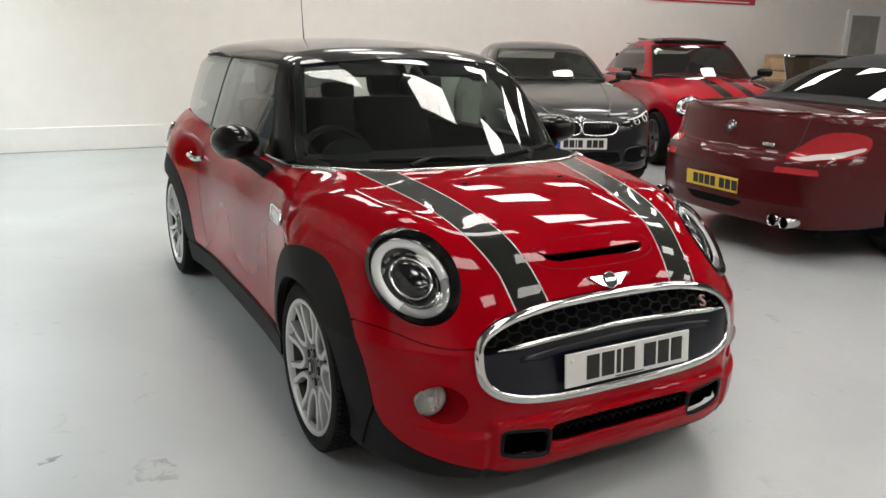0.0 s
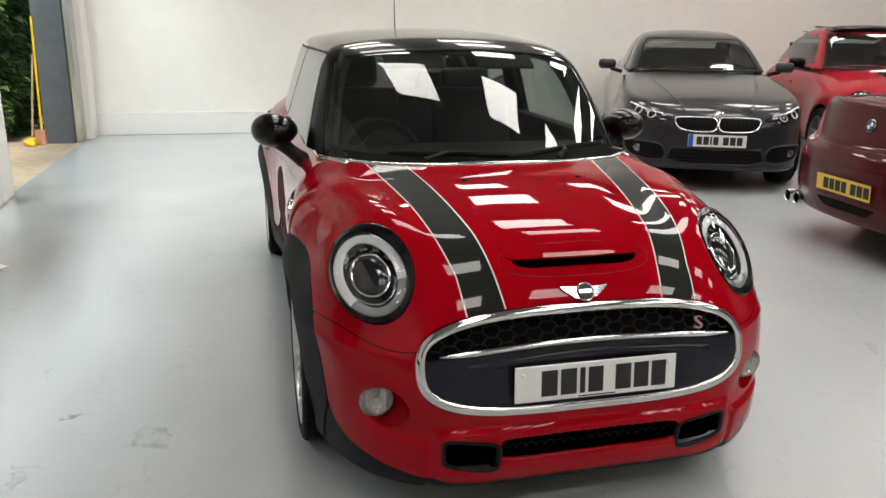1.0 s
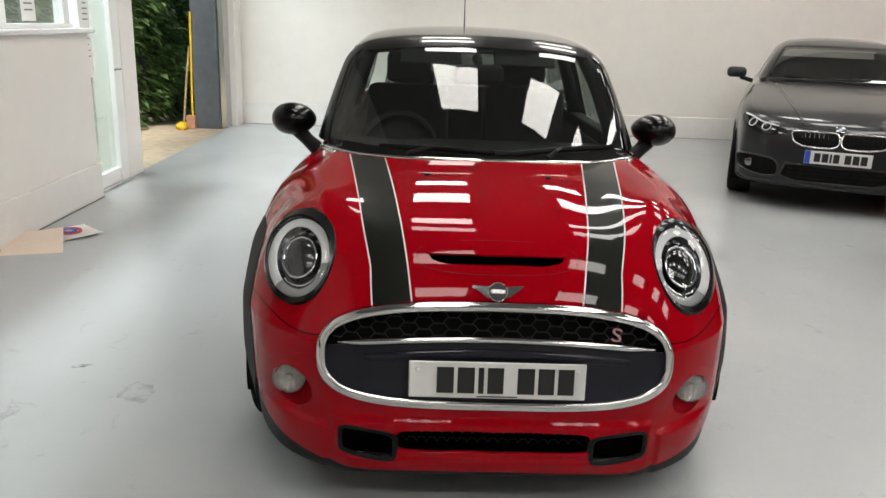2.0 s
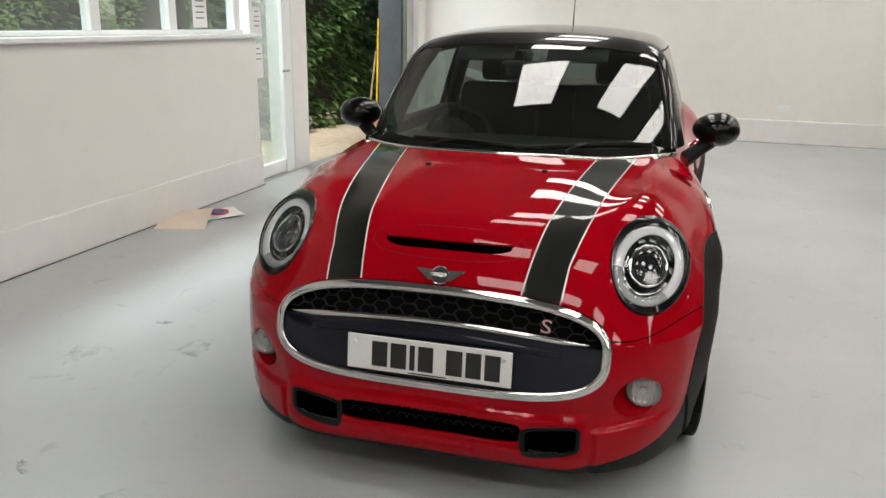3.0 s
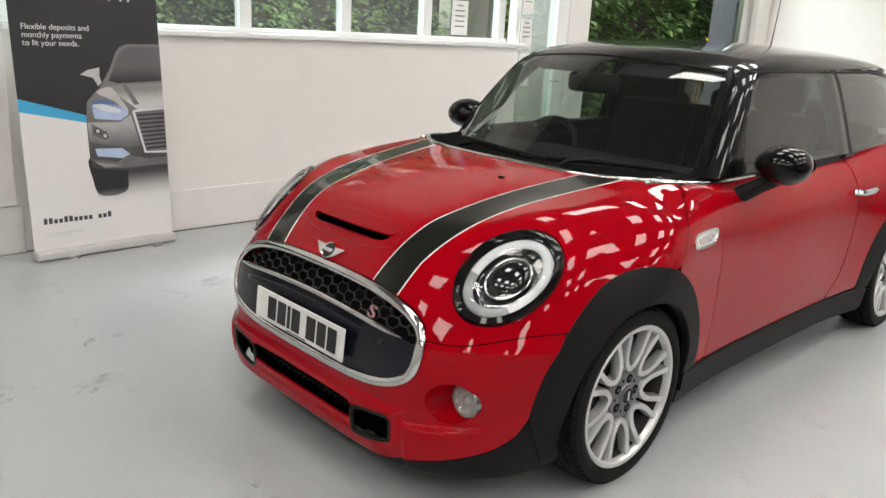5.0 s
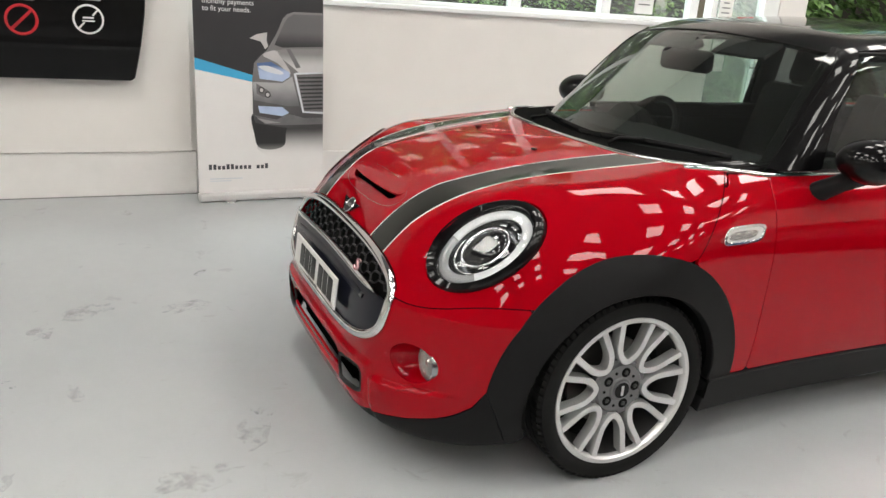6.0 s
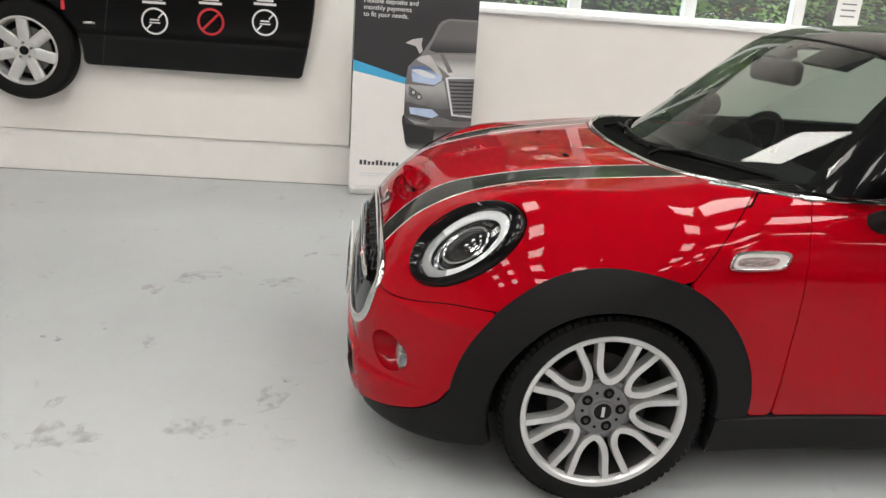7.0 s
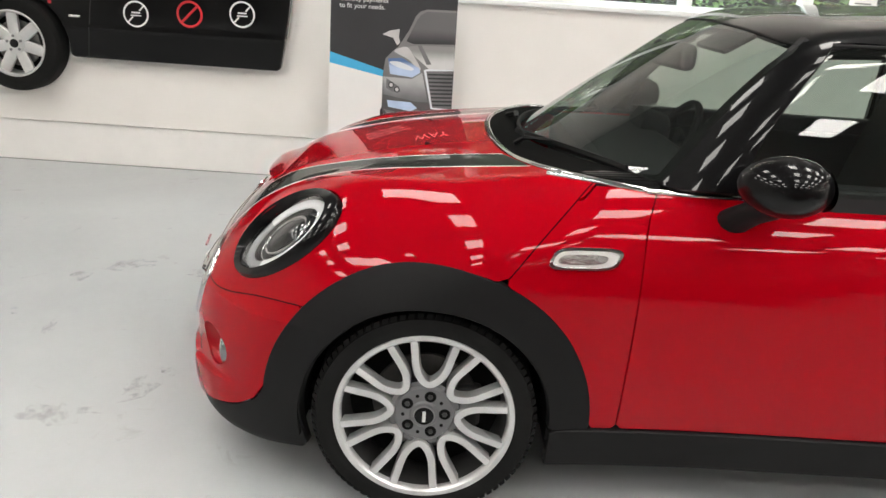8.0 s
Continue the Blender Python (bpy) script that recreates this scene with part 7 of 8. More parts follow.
def parked_car(name, label, m, s, paint, glass=None, group=""):
    car = thing(name, m, label, "car", group)
    low, up = body_fields(s)
    proj = Star((0, s["mid"], 0.52), (0, 0.02, 1.0), 3.4, 0.42, 0.9)
    t = np.linspace(0, 2 * math.pi, 160, endpoint=False)
    plan_loop = []
    for a in t:
        y = s["mid"] - s["half"] * math.copysign(abs(math.cos(a)) ** 0.45, math.cos(a))
        x = 0.86 * math.copysign(abs(math.sin(a)) ** 0.45, math.sin(a))
        plan_loop.append((x, y, 0.21))
    skirt = np.array(plan_loop)
    panel("body", low, proj, [skirt, *wheel_loops(s)], s.get("cell", 0.028), paint, car, rim=0.03, label=s.get("body_label", ""))
    part("underbody", box(-0.7, 0.7, s["mid"] - s["half"] + 0.3, s["mid"] + s["half"] - 0.3, 0.16, 0.30, 0.03), BLACK_MATT, car)
    for cy in (0.0, s["wb"]):
        for sx in (1, -1):
            well = bmesh.new()
            angles = np.radians(np.linspace(-25, 205, 32))
            r = s["arch"] + 0.006
            rows = [[well.verts.new((sx * x, cy - q * math.cos(a), s["hub"] + q * math.sin(a))) for x, q in ((0.50, 0.0), (0.50, r), (s["wheel_x"] - 0.01, r))] for a in angles]
            for a, b in zip(rows, rows[1:]):
                for k in (0, 1):
                    well.faces.new((a[k], a[k + 1], b[k + 1], b[k]))
            part("wheel_housing", well, BLACK_MATT, car)
            wm = pose(sx * s["wheel_x"], cy, s["hub"]) @ (Matrix() if sx > 0 else pose(0, 0, 0, 0, 0, 180))
            spoked_wheel(car, wm, s["hub"], s["rim"], 0.20, *s["spokes"], face=s.get("rim_mat") or ALLOY_GREY)
    return car, low, up


def glasshouse(car, up, s, paint, roof_mat=None, sides=True):
    z0, y0, sw, bow = s["screen"]
    zt = s["screen_top"]
    xb, xt = s["screen_x"]
    yb = lambda x, z: y0 + sw * (z - z0) + bow * x * x
    base = np.array([(x, yb(x, z0 + 0.01), z0 + 0.01) for x in np.linspace(0, xb, 12)])
    pil = np.array([(xb + (xt - xb) * t, yb(xb + (xt - xb) * t, z0 + 0.01 + (zt - z0 - 0.01) * t), z0 + 0.01 + (zt - z0 - 0.01) * t) for t in np.linspace(0, 1, 12)])
    head = np.array([(x, yb(x, zt), zt + 0.02 * (1 - (x / xt) ** 2)) for x in np.linspace(xt, 0, 12)])
    half = np.concatenate([base, pil[1:], head[1:]])
    ahead = Flat("y-", 1.5, 3.6)
    w = panel("windscreen", up, ahead, [both(half)], 0.03, PARKED_GLASS, car, rim=0.004)
    w.visible_shadow = False
    strip("screen_seal", up, both(half), 0.03, 0.006, BLACK_PLASTIC, car, True, 6)
    above = Flat("z+", 1.9, 1.9)
    y1 = s["roof_end"]
    gx = s["roof_x"]
    roof = np.concatenate([head[::-1] + (0, -0.005, 0), [(gx[0], yb(gx[0], zt) + 0.06, zt)], curve([(gx[0] + 0.015, yb(gx[0], zt) + 0.2, zt), (gx[0] + 0.02, (y1 + yb(0, zt)) / 2, zt), (gx[1], y1 - 0.12, zt), (gx[1] - 0.08, y1, zt), (0, y1 + 0.04, zt)], 6)])
    panel("roof", up, above, [both(roof)], 0.03, roof_mat or paint, car, rim=0.03, offset=0.004)
    for sx in (1, -1):
        side = Flat("x+", 1.4, 1.4) if sx > 0 else Flat("x-", 1.4, 1.4)
        mir = lambda q: np.asarray(q) * (sx, 1, 1)
        if sides:
            win = np.concatenate([curve(s["side_window"], 6), [s["side_window"][0]]])[:-1]
            g = panel("side_window", up, side, [mir(win)], 0.03, DARK_GLASS, car, rim=0.004, offset=0.003)
            g.visible_shadow = False
            outer = np.concatenate([[(0.7, yb(xb, z0) + 0.02, z0), (0.6, yb(xt, zt) + 0.04, zt + 0.005)], s["cant"], [(0.7, s["side_end"], z0)]])
            panel("pillar", up, side, [mir(outer), mir(win)], 0.025, paint, car, rim=0.03)
        # A-pillar seen from the front
        b = pil + np.stack([np.linspace(0.05, 0.045, len(pil)), np.zeros(len(pil)), np.zeros(len(pil))], 1)
        panel("screen_pillar", up, ahead, [mir(np.concatenate([pil, b[::-1]]))], 0.015, paint, car, rim=0.02, offset=0.002)
        # door mirror
        e = thing_part("door_mirror", car, pose(0, 0, 0))
        mx, my, mz = s["mirror"]
        part("mirror_cap", box(-0.10, 0.10, -0.055, 0.055, -0.055, 0.055, 0.045, m=pose(sx * mx, my, mz, 0, 0, -sx * 8), seg=4), s.get("mirror_mat") or paint, e, smooth=True, angle=1.2)
        part("mirror_stalk", tube([(sx * (mx - 0.04), my + 0.01, mz - 0.05), (sx * (mx - 0.17), my + 0.02, mz - 0.085)], 0.022, 8), BLACK_PLASTIC, e)
    # seats and dash
    part("dashboard", box(-0.66, 0.66, yb(0, z0) + 0.15, yb(0, z0) + 0.6, 0.7, z0 - 0.02, 0.05), DASH, car)
    for x in (-0.36, 0.36):
        e = thing_part("front_seat", car, pose(x, s["seat_y"], 0.40))
        part("backrest", box(-0.24, 0.24, -0.06, 0.06, 0.0, 0.62, 0.05, m=pose(0, 0, 0, -14)), s.get("seat_mat") or SEAT_CLOTH, e, smooth=True)
        part("headrest", box(-0.13, 0.13, -0.045, 0.045, 0.0, 0.17, 0.04, m=pose(0, 0.17, 0.62, -10)), s.get("seat_mat") or SEAT_CLOTH, e, smooth=True)
    part("cabin_floor", box(-0.75, 0.75, yb(0, z0), s["side_end"] - 0.2, 0.34, 0.40), BLACK_MATT, car)
    yq = s["roof_end"] + 0.05
    if roof_mat is None:
        part("cabin_back", box(-0.60, 0.60, yq, yq + 0.02, 0.40, s["screen_top"] - 0.16, 0.006), SEAT_CLOTH, car)
        part("headlining", box(-0.50, 0.50, yb(0, zt) + 0.25, s["roof_end"] - 0.1, zt - 0.02, zt - 0.012), SEAT_CLOTH, car)
    part("rear_seat", box(-0.62, 0.62, -0.07, 0.07, 0.0, 0.5, 0.05, m=pose(0, s["seat_y"] + 0.85, 0.48, -16)), s.get("seat_mat") or SEAT_CLOTH, car, smooth=True)


def patch(name, low, proj, pts, n, material, car, offset=0.004, rim=0.01, cell=0.012, closed=True, label=""):
    """A lamp, badge or inlay that follows the body's skin."""
    return panel(name, low, proj, [sit(low, curve(pts, n, True) if n else np.array(pts, float))], cell, material, car, offset=offset, rim=rim, label=label)


def plate_on(car, m, material, bars, blue=False):
    p = part("number_plate", box(-0.26, 0.26, -0.004, 0.004, -0.0555, 0.0555, 0.003), material, car, "number plate with dark bars")
    p.matrix_local = m
    if blue:
        part("plate_band", box(-0.258, -0.215, -0.0052, -0.0038, -0.054, 0.054), PLATE_BLUE, p)
    x = -0.185
    for w in bars:
        if w is None:
            x += 0.030
            continue
        part("plate_bar", box(x, x + w, -0.0058, -0.0038, -0.037, 0.037), INK, p)
        x += w + 0.011


BADGE_BLUE = mat("badge_blue", (0.03, 0.10, 0.30), rough=0.3, coat=0.5)


def badge(car, name, m):
    """A plain round badge: a bright rim, a dark band and a two-tone middle."""
    e = thing_part(name, car, m @ Matrix.Translation((0, 0, 0.004)), "round plain badge")
    part("badge_rim", lathe([(0.043, -0.012), (0.043, 0.003), (0.040, 0.006), (0.0, 0.006)], 28, "z"), INK, e, smooth=True)
    part("badge_edge", lathe([(0.044, 0.0), (0.044, 0.005), (0.040, 0.007), (0.039, 0.0)], 28, "z", closed=True), CHROME, e, smooth=True)
    for k, mt in enumerate((PLATE_WHITE, BADGE_BLUE, PLATE_WHITE, BADGE_BLUE)):
        a = np.radians(np.linspace(90 * k, 90 * k + 90, 8))
        part("badge_field", prism([(0, 0)] + [(0.025 * math.cos(q), 0.025 * math.sin(q)) for q in a], 0.006, 0.0075, "z"), mt, e)


FORWARD, BACKWARD = Flat("y-", 1.5, 2.4), Flat("y+", 4.4, 2.4)
RIGHTSIDE = Flat("x-", 1.4, 1.4)


def grey_coupe():
    s = dict(wb=2.81, hub=0.325, rim=0.235, arch=0.362, wheel_x=0.865, flare=0.018, crown=0.05, mid=1.55, half=2.30, rear_lean=0.2, tumble=0.50,
             wy=[(-0.75, 0.80), (-0.4, 0.865), (0, 0.885), (1.2, 0.872), (2.3, 0.885), (2.81, 0.895), (3.5, 0.82), (3.9, 0.74)],
             wz=[(0.1, -0.09), (0.25, -0.03), (0.42, 0.0), (0.62, 0.0), (0.78, -0.022), (0.88, -0.075), (0.97, -0.15), (1.05, -0.25)],
             top=[(-0.95, 0.50), (-0.74, 0.665), (-0.60, 0.735), (-0.3, 0.815), (0.1, 0.875), (0.5, 0.925), (0.9, 0.965), (2.0, 1.0), (3.0, 1.03), (3.6, 1.01), (3.9, 0.95)],
             plan=[(0, -0.785), (0.25, -0.775), (0.45, -0.74), (0.62, -0.665), (0.75, -0.54), (0.83, -0.38), (0.88, -0.15)],
             lean=[(0.1, 0.12), (0.2, 0.03), (0.35, 0.0), (0.5, 0.0), (0.62, 0.015), (0.72, 0.07), (0.85, 0.20), (1.0, 0.40)],
             rear=[(0, 3.86), (0.4, 3.83), (0.65, 3.74), (0.8, 3.58), (0.9, 3.3)],
             roof=[(0.9, 1.20), (1.45, 1.335), (1.9, 1.375), (2.4, 1.355), (2.9, 1.25), (3.4, 1.06), (3.8, 0.9)],
             gside=[(0.6, 0.74), (1.2, 0.80), (2.0, 0.80), (2.8, 0.74), (3.3, 0.66)],
             screen=(0.955, 0.68, 1.85, 0.42), screen_top=1.315, screen_x=(0.66, 0.52), roof_x=(0.545, 0.50), roof_end=2.55,
             side_window=[(0.7, 1.22, 0.99), (0.62, 1.55, 1.18), (0.58, 1.80, 1.285), (0.58, 2.2, 1.285), (0.6, 2.6, 1.19), (0.62, 2.82, 1.03), (0.7, 2.3, 1.0)],
             cant=[(0.58, 1.9, 1.335), (0.58, 2.3, 1.325), (0.56, 2.8, 1.235), (0.6, 3.2, 1.08)], side_end=3.35, mirror=(0.965, 1.05, 1.02), seat_y=1.75,
             spokes=(5, True), body_label="dark grey metallic body")
    lift = heights(s, [0.48, 0.715, 0.955, 1.02, 1.375], [0.49, 0.765, 1.040, 1.085, 1.462])
    m = pose(3.492, 4.437, 0, 0, 0, -22.4)
    car, low, up = parked_car("grey_coupe", "dark grey metallic coupe with twin front grilles parked nose out", m, s, GREY_PAINT)
    glasshouse(car, up, s, GREY_PAINT)
    f = FORWARD
    for sx in (1, -1):
        k = np.array((sx, 1, 1))
        kid = np.array([(0.022, -0.78, 0.590), (0.030, -0.77, 0.725), (0.16, -0.77, 0.738), (0.320, -0.76, 0.733), (0.382, -0.74, 0.695), (0.345, -0.76, 0.600), (0.20, -0.77, 0.572)]) * k
        patch("grille", low, f, kid, 6, BLACK_MATT, car, 0.002, 0.004, label="black kidney shaped grille")
        strip("grille_frame", low, curve(kid, 6, True), 0.017, 0.011, CHROME, car, True, 7)
        for q in range(8):
            x = sx * (0.060 + 0.036 * q)
            part("grille_slat", tube(sit(low, [(x, -0.77, 0.592), (x, -0.765, 0.655), (x, -0.76, 0.718)]) - (0, 0.003, 0), 0.004, 5), BLACK_GLOSS, car)
        lamp = lift([(0.42, -0.72, 0.642), (0.50, -0.70, 0.705), (0.66, -0.62, 0.735), (0.80, -0.42, 0.765), (0.825, -0.40, 0.705), (0.74, -0.55, 0.645), (0.58, -0.68, 0.612)]) * k
        patch("headlamp", low, Star((0, 0.6, 0.5), (sx * 0.25, -1, 0.1)), lamp, 6, LAMP_BLACK, car, 0.003, 0.006, label="narrow dark headlamp")
        strip("lamp_edge", low, curve(lamp, 6, True), 0.006, 0.005, BLACK_MATT, car, True, 5)
        for q in ((0.60, -0.66, 0.718), (0.725, -0.56, 0.742)):
            c = sit(low, [np.array(q) * k])
            n = grad(low, c)[0]
            part("lamp_ring", lathe([(0.040, 0.0), (0.042, 0.010), (0.036, 0.012), (0.033, 0.004)], 24, "z", m=Matrix.LocRotScale(c[0] + n * 0.002, Vector(n).to_track_quat("Z", "Y"), None), closed=True), LAMP_WHITE, car)
        strip("lamp_brow", low, curve(lamp[1:4], 6), 0.018, 0.006, LAMP_WHITE, car)
        duct = lift([(0.47, -0.74, 0.30), (0.50, -0.73, 0.425), (0.72, -0.58, 0.44), (0.80, -0.45, 0.42), (0.78, -0.48, 0.33), (0.66, -0.64, 0.285)]) * k
        patch("side_duct", low, Star((0, 0.6, 0.4), (sx * 0.25, -1, 0.1)), duct, 5, BLACK_MATT, car, 0.002, 0.006)
        strip("duct_surround", low, curve(duct, 5, True), 0.016, 0.010, GREY_PAINT, car, True, 7)
        c = sit(low, [np.array((0.70, -0.60, 0.38)) * k])[0]
        part("fog_lamp", lathe([(0.04, 0.0), (0.036, -0.02), (0.0, -0.026)], 20, "y", m=pose(*c)), LAMP_GREY, car, smooth=True)
        crease = lift([(0.30, -0.68, 0.72), (0.40, -0.3, 0.83), (0.50, 0.2, 0.91), (0.58, 0.7, 0.955)]) * k
        strip("bonnet_crease", low, curve(crease, 8), 0.03, 0.004, GREY_PAINT, car, seg=7)
        gap = lift([(0.36, -0.735, 0.700), (0.52, -0.66, 0.728), (0.70, -0.45, 0.79), (0.76, 0.0, 0.87), (0.74, 0.6, 0.94)]) * k
        strip("bonnet_gap", low, curve(gap, 8), 0.006, 0.0006, INK, car, seg=5)
    mouth = lift([(0.0, -0.78, 0.265), (0.30, -0.76, 0.265), (0.43, -0.73, 0.30), (0.40, -0.75, 0.405), (0.0, -0.78, 0.405)])
    patch("lower_intake", low, f, both(mouth), 0, BLACK_MATT, car, 0.002, 0.006)
    strip("intake_surround", low, both(mouth), 0.022, 0.014, GREY_PAINT, car, True, 7)
    for z in (0.30, 0.335, 0.37):
        strip("intake_bar", low, np.array(lift([(x, -0.77, z) for x in np.linspace(-0.38, 0.38, 15)])), 0.006, 0.008, BLACK_GLOSS, car, seg=5)
    strip("splitter", low, curve([(0.78, -0.46, 0.245), (0.5, -0.72, 0.235), (0.0, -0.78, 0.235), (-0.5, -0.72, 0.235), (-0.78, -0.46, 0.245)], 8), 0.02, 0.012, GREY_PAINT, car)
    plate_on(car, pose(0, -0.800, 0.492, -3), PLATE_WHITE, (0.05, 0.05, 0.016, 0.047, None, 0.05, 0.05, 0.05), True)
    c = sit(low, [(0, -0.735, 0.775)])
    n = grad(low, c)[0]
    bm = Matrix.LocRotScale(c[0], Vector(n).to_track_quat("Z", "Y"), None)
    badge(car, "bonnet_badge", bm)
    wiper = sit(up, [(-0.5, 0.85, 1.075), (-0.1, 0.72, 1.07), (0.3, 0.76, 1.07)]) + (0, -0.012, 0.008)
    part("wiper_blade", tube(curve(wiper, 6), 0.009, 6), BLACK_PLASTIC, car)


grey_coupe()


def red_beetle():
    s = dict(wb=2.537, hub=0.325, rim=0.23, arch=0.372, wheel_x=0.885, flare=0.085, crown=0.16, mid=1.28, half=2.12, rear_lean=0.5, tumble=0.42, deck=0.25, flare_top=0.80,
             wy=[(-0.8, 0.72), (-0.4, 0.80), (0, 0.825), (0.9, 0.835), (1.7, 0.835), (2.5, 0.825), (3.1, 0.74), (3.5, 0.60)],
             wz=[(0.1, -0.09), (0.25, -0.03), (0.42, 0.0), (0.66, 0.0), (0.82, -0.025), (0.92, -0.07), (1.0, -0.12), (1.1, -0.22)],
             top=[(-1.0, 0.40), (-0.82, 0.62), (-0.65, 0.745), (-0.4, 0.85), (-0.1, 0.935), (0.25, 1.0), (0.6, 1.04), (1.5, 1.06), (2.4, 1.05), (3.0, 0.97), (3.4, 0.80)],
             plan=[(0, -0.85), (0.25, -0.83), (0.45, -0.78), (0.62, -0.67), (0.75, -0.52), (0.83, -0.36), (0.90, -0.12)],
             lean=[(0.1, 0.10), (0.25, 0.02), (0.4, 0.0), (0.55, 0.01), (0.68, 0.06), (0.8, 0.16), (0.95, 0.34), (1.1, 0.6)],
             rear=[(0, 3.43), (0.4, 3.38), (0.65, 3.22), (0.8, 2.98), (0.9, 2.6)],
             roof=[(0.5, 1.30), (0.95, 1.43), (1.3, 1.478), (1.7, 1.47), (2.2, 1.38), (2.6, 1.24), (3.0, 1.03), (3.3, 0.85)],
             gside=[(0.3, 0.70), (0.9, 0.77), (1.6, 0.79), (2.3, 0.74), (2.9, 0.62)],
             screen=(1.01, 0.42, 1.35, 0.42), screen_top=1.415, screen_x=(0.69, 0.55), roof_x=(0.56, 0.50), roof_end=2.3,
             side_window=[(0.7, 0.90, 1.05), (0.62, 1.08, 1.24), (0.58, 1.32, 1.37), (0.58, 1.75, 1.375), (0.6, 2.2, 1.27), (0.62, 2.42, 1.10), (0.7, 1.7, 1.06)],
             cant=[(0.58, 1.4, 1.435), (0.58, 1.9, 1.41), (0.56, 2.4, 1.27), (0.6, 2.8, 1.05)], side_end=2.9, mirror=(0.955, 0.78, 1.075), seat_y=1.45, mirror_mat=BLACK_GLOSS,
             spokes=(5, False), body_label="bright red rounded body")
    lift = heights(s, [0.5, 0.75, 1.02, 1.478], [0.51, 0.795, 1.058, 1.545])
    m = pose(6.07, 4.65, 0, 0, 0, -20.0)
    car, low, up = parked_car("red_beetle", "bright red round-backed car with black stripes and raised sunroof", m, s, BRIGHT_RED)
    glasshouse(car, up, s, BRIGHT_RED)
    for sx in (1, -1):
        k = np.array((sx, 1, 1))
        c = sit(low, [np.array((0.70, -0.52, 0.80)) * k])[0]
        n = grad(low, c[None])[0]
        q = Vector(n).to_track_quat("Z", "Y")
        e = thing_part("headlamp", car, Matrix.LocRotScale(c, q, None), "round clear headlamp in a dark ring")
        part("lamp_ring", lathe([(0.150, -0.02), (0.148, 0.012), (0.132, 0.016), (0.128, -0.01)], 36, "z", closed=True), BLACK_GLOSS, e, smooth=True)
        part("reflector", lathe([(0.130, 0.006), (0.10, -0.004), (0.0, -0.02)], 36, "z"), LAMP_GREY, e, smooth=True)
        part("projector_lens", lathe([(0.055, -0.01), (0.05, 0.012), (0.025, 0.026), (0.0, 0.03)], 28, "z"), LAMP_DARK, e, smooth=True)
        part("light_ring", lathe([(0.088, -0.004), (0.086, 0.010), (0.076, 0.010), (0.074, -0.004)], 28, "z", closed=True), LAMP_WHITE, e, smooth=True)
        y = np.linspace(-0.62, 0.30, 24)
        st = np.concatenate([np.stack([np.full(24, 0.10), y, np.full(24, 0.9)], 1), np.stack([np.full(24, 0.22), y[::-1], np.full(24, 0.9)], 1)]) * k
        panel("bonnet_stripe", low, ABOVE, [st], 0.03, STRIPE_GREY, car, offset=0.003, rim=0.002)
        dl = lift([(0.84, 0.55, 0.32), (0.84, 0.52, 0.7), (0.80, 0.60, 0.98)]) * k
        strip("door_gap", low, curve(dl, 8), 0.006, 0.0006, INK, car, seg=5)
        strip("waist_trim", low, curve(lift([(0.76, 0.6, 1.02), (0.79, 1.5, 1.035), (0.74, 2.4, 1.04)]) * k, 8), 0.02, 0.006, BLACK_GLOSS, car)
        hd = sit(low, [np.array((0.83, 1.45, 0.86)) * k])[0]
        part("door_handle", box(-0.012, 0.012, -0.09, 0.09, -0.012, 0.012, 0.008, m=pose(hd[0] + 0.012 * sx, hd[1], hd[2])), BRIGHT_RED, car)
    deck = box(-0.46, 0.46, -0.44, 0.44, -0.012, 0.014, 0.008)
    for v in deck.verts:
        v.co.z += -0.05 * v.co.x**2
    bmesh.ops.transform(deck, matrix=pose(0, 1.42, 1.528, 1.5), verts=deck.verts)
    part("sunroof", deck, BLACK_GLOSS, car, "raised black sunroof panel")
    for x in (-0.40, 0.40):
        part("sunroof_rail", box(x - 0.02, x + 0.02, 1.10, 1.82, 1.46, 1.52, 0.01), BLACK_PLASTIC, car)
    part("sunroof_seal", box(-0.45, 0.45, 1.12, 1.88, 1.44, 1.506, 0.02), BLACK_PLASTIC, car)
    front = [(0.0, 0.985, 1.5), (0.25, 1.01, 1.5), (0.50, 1.09, 1.5), (0.515, 1.30, 1.5), (0.0, 1.30, 1.5)]
    panel("roof_front", up, ABOVE, [both(np.array(front))], 0.03, BLACK_GLOSS, car, offset=0.012, rim=0.01, label="gloss black strip of roof above the windscreen")


red_beetle()


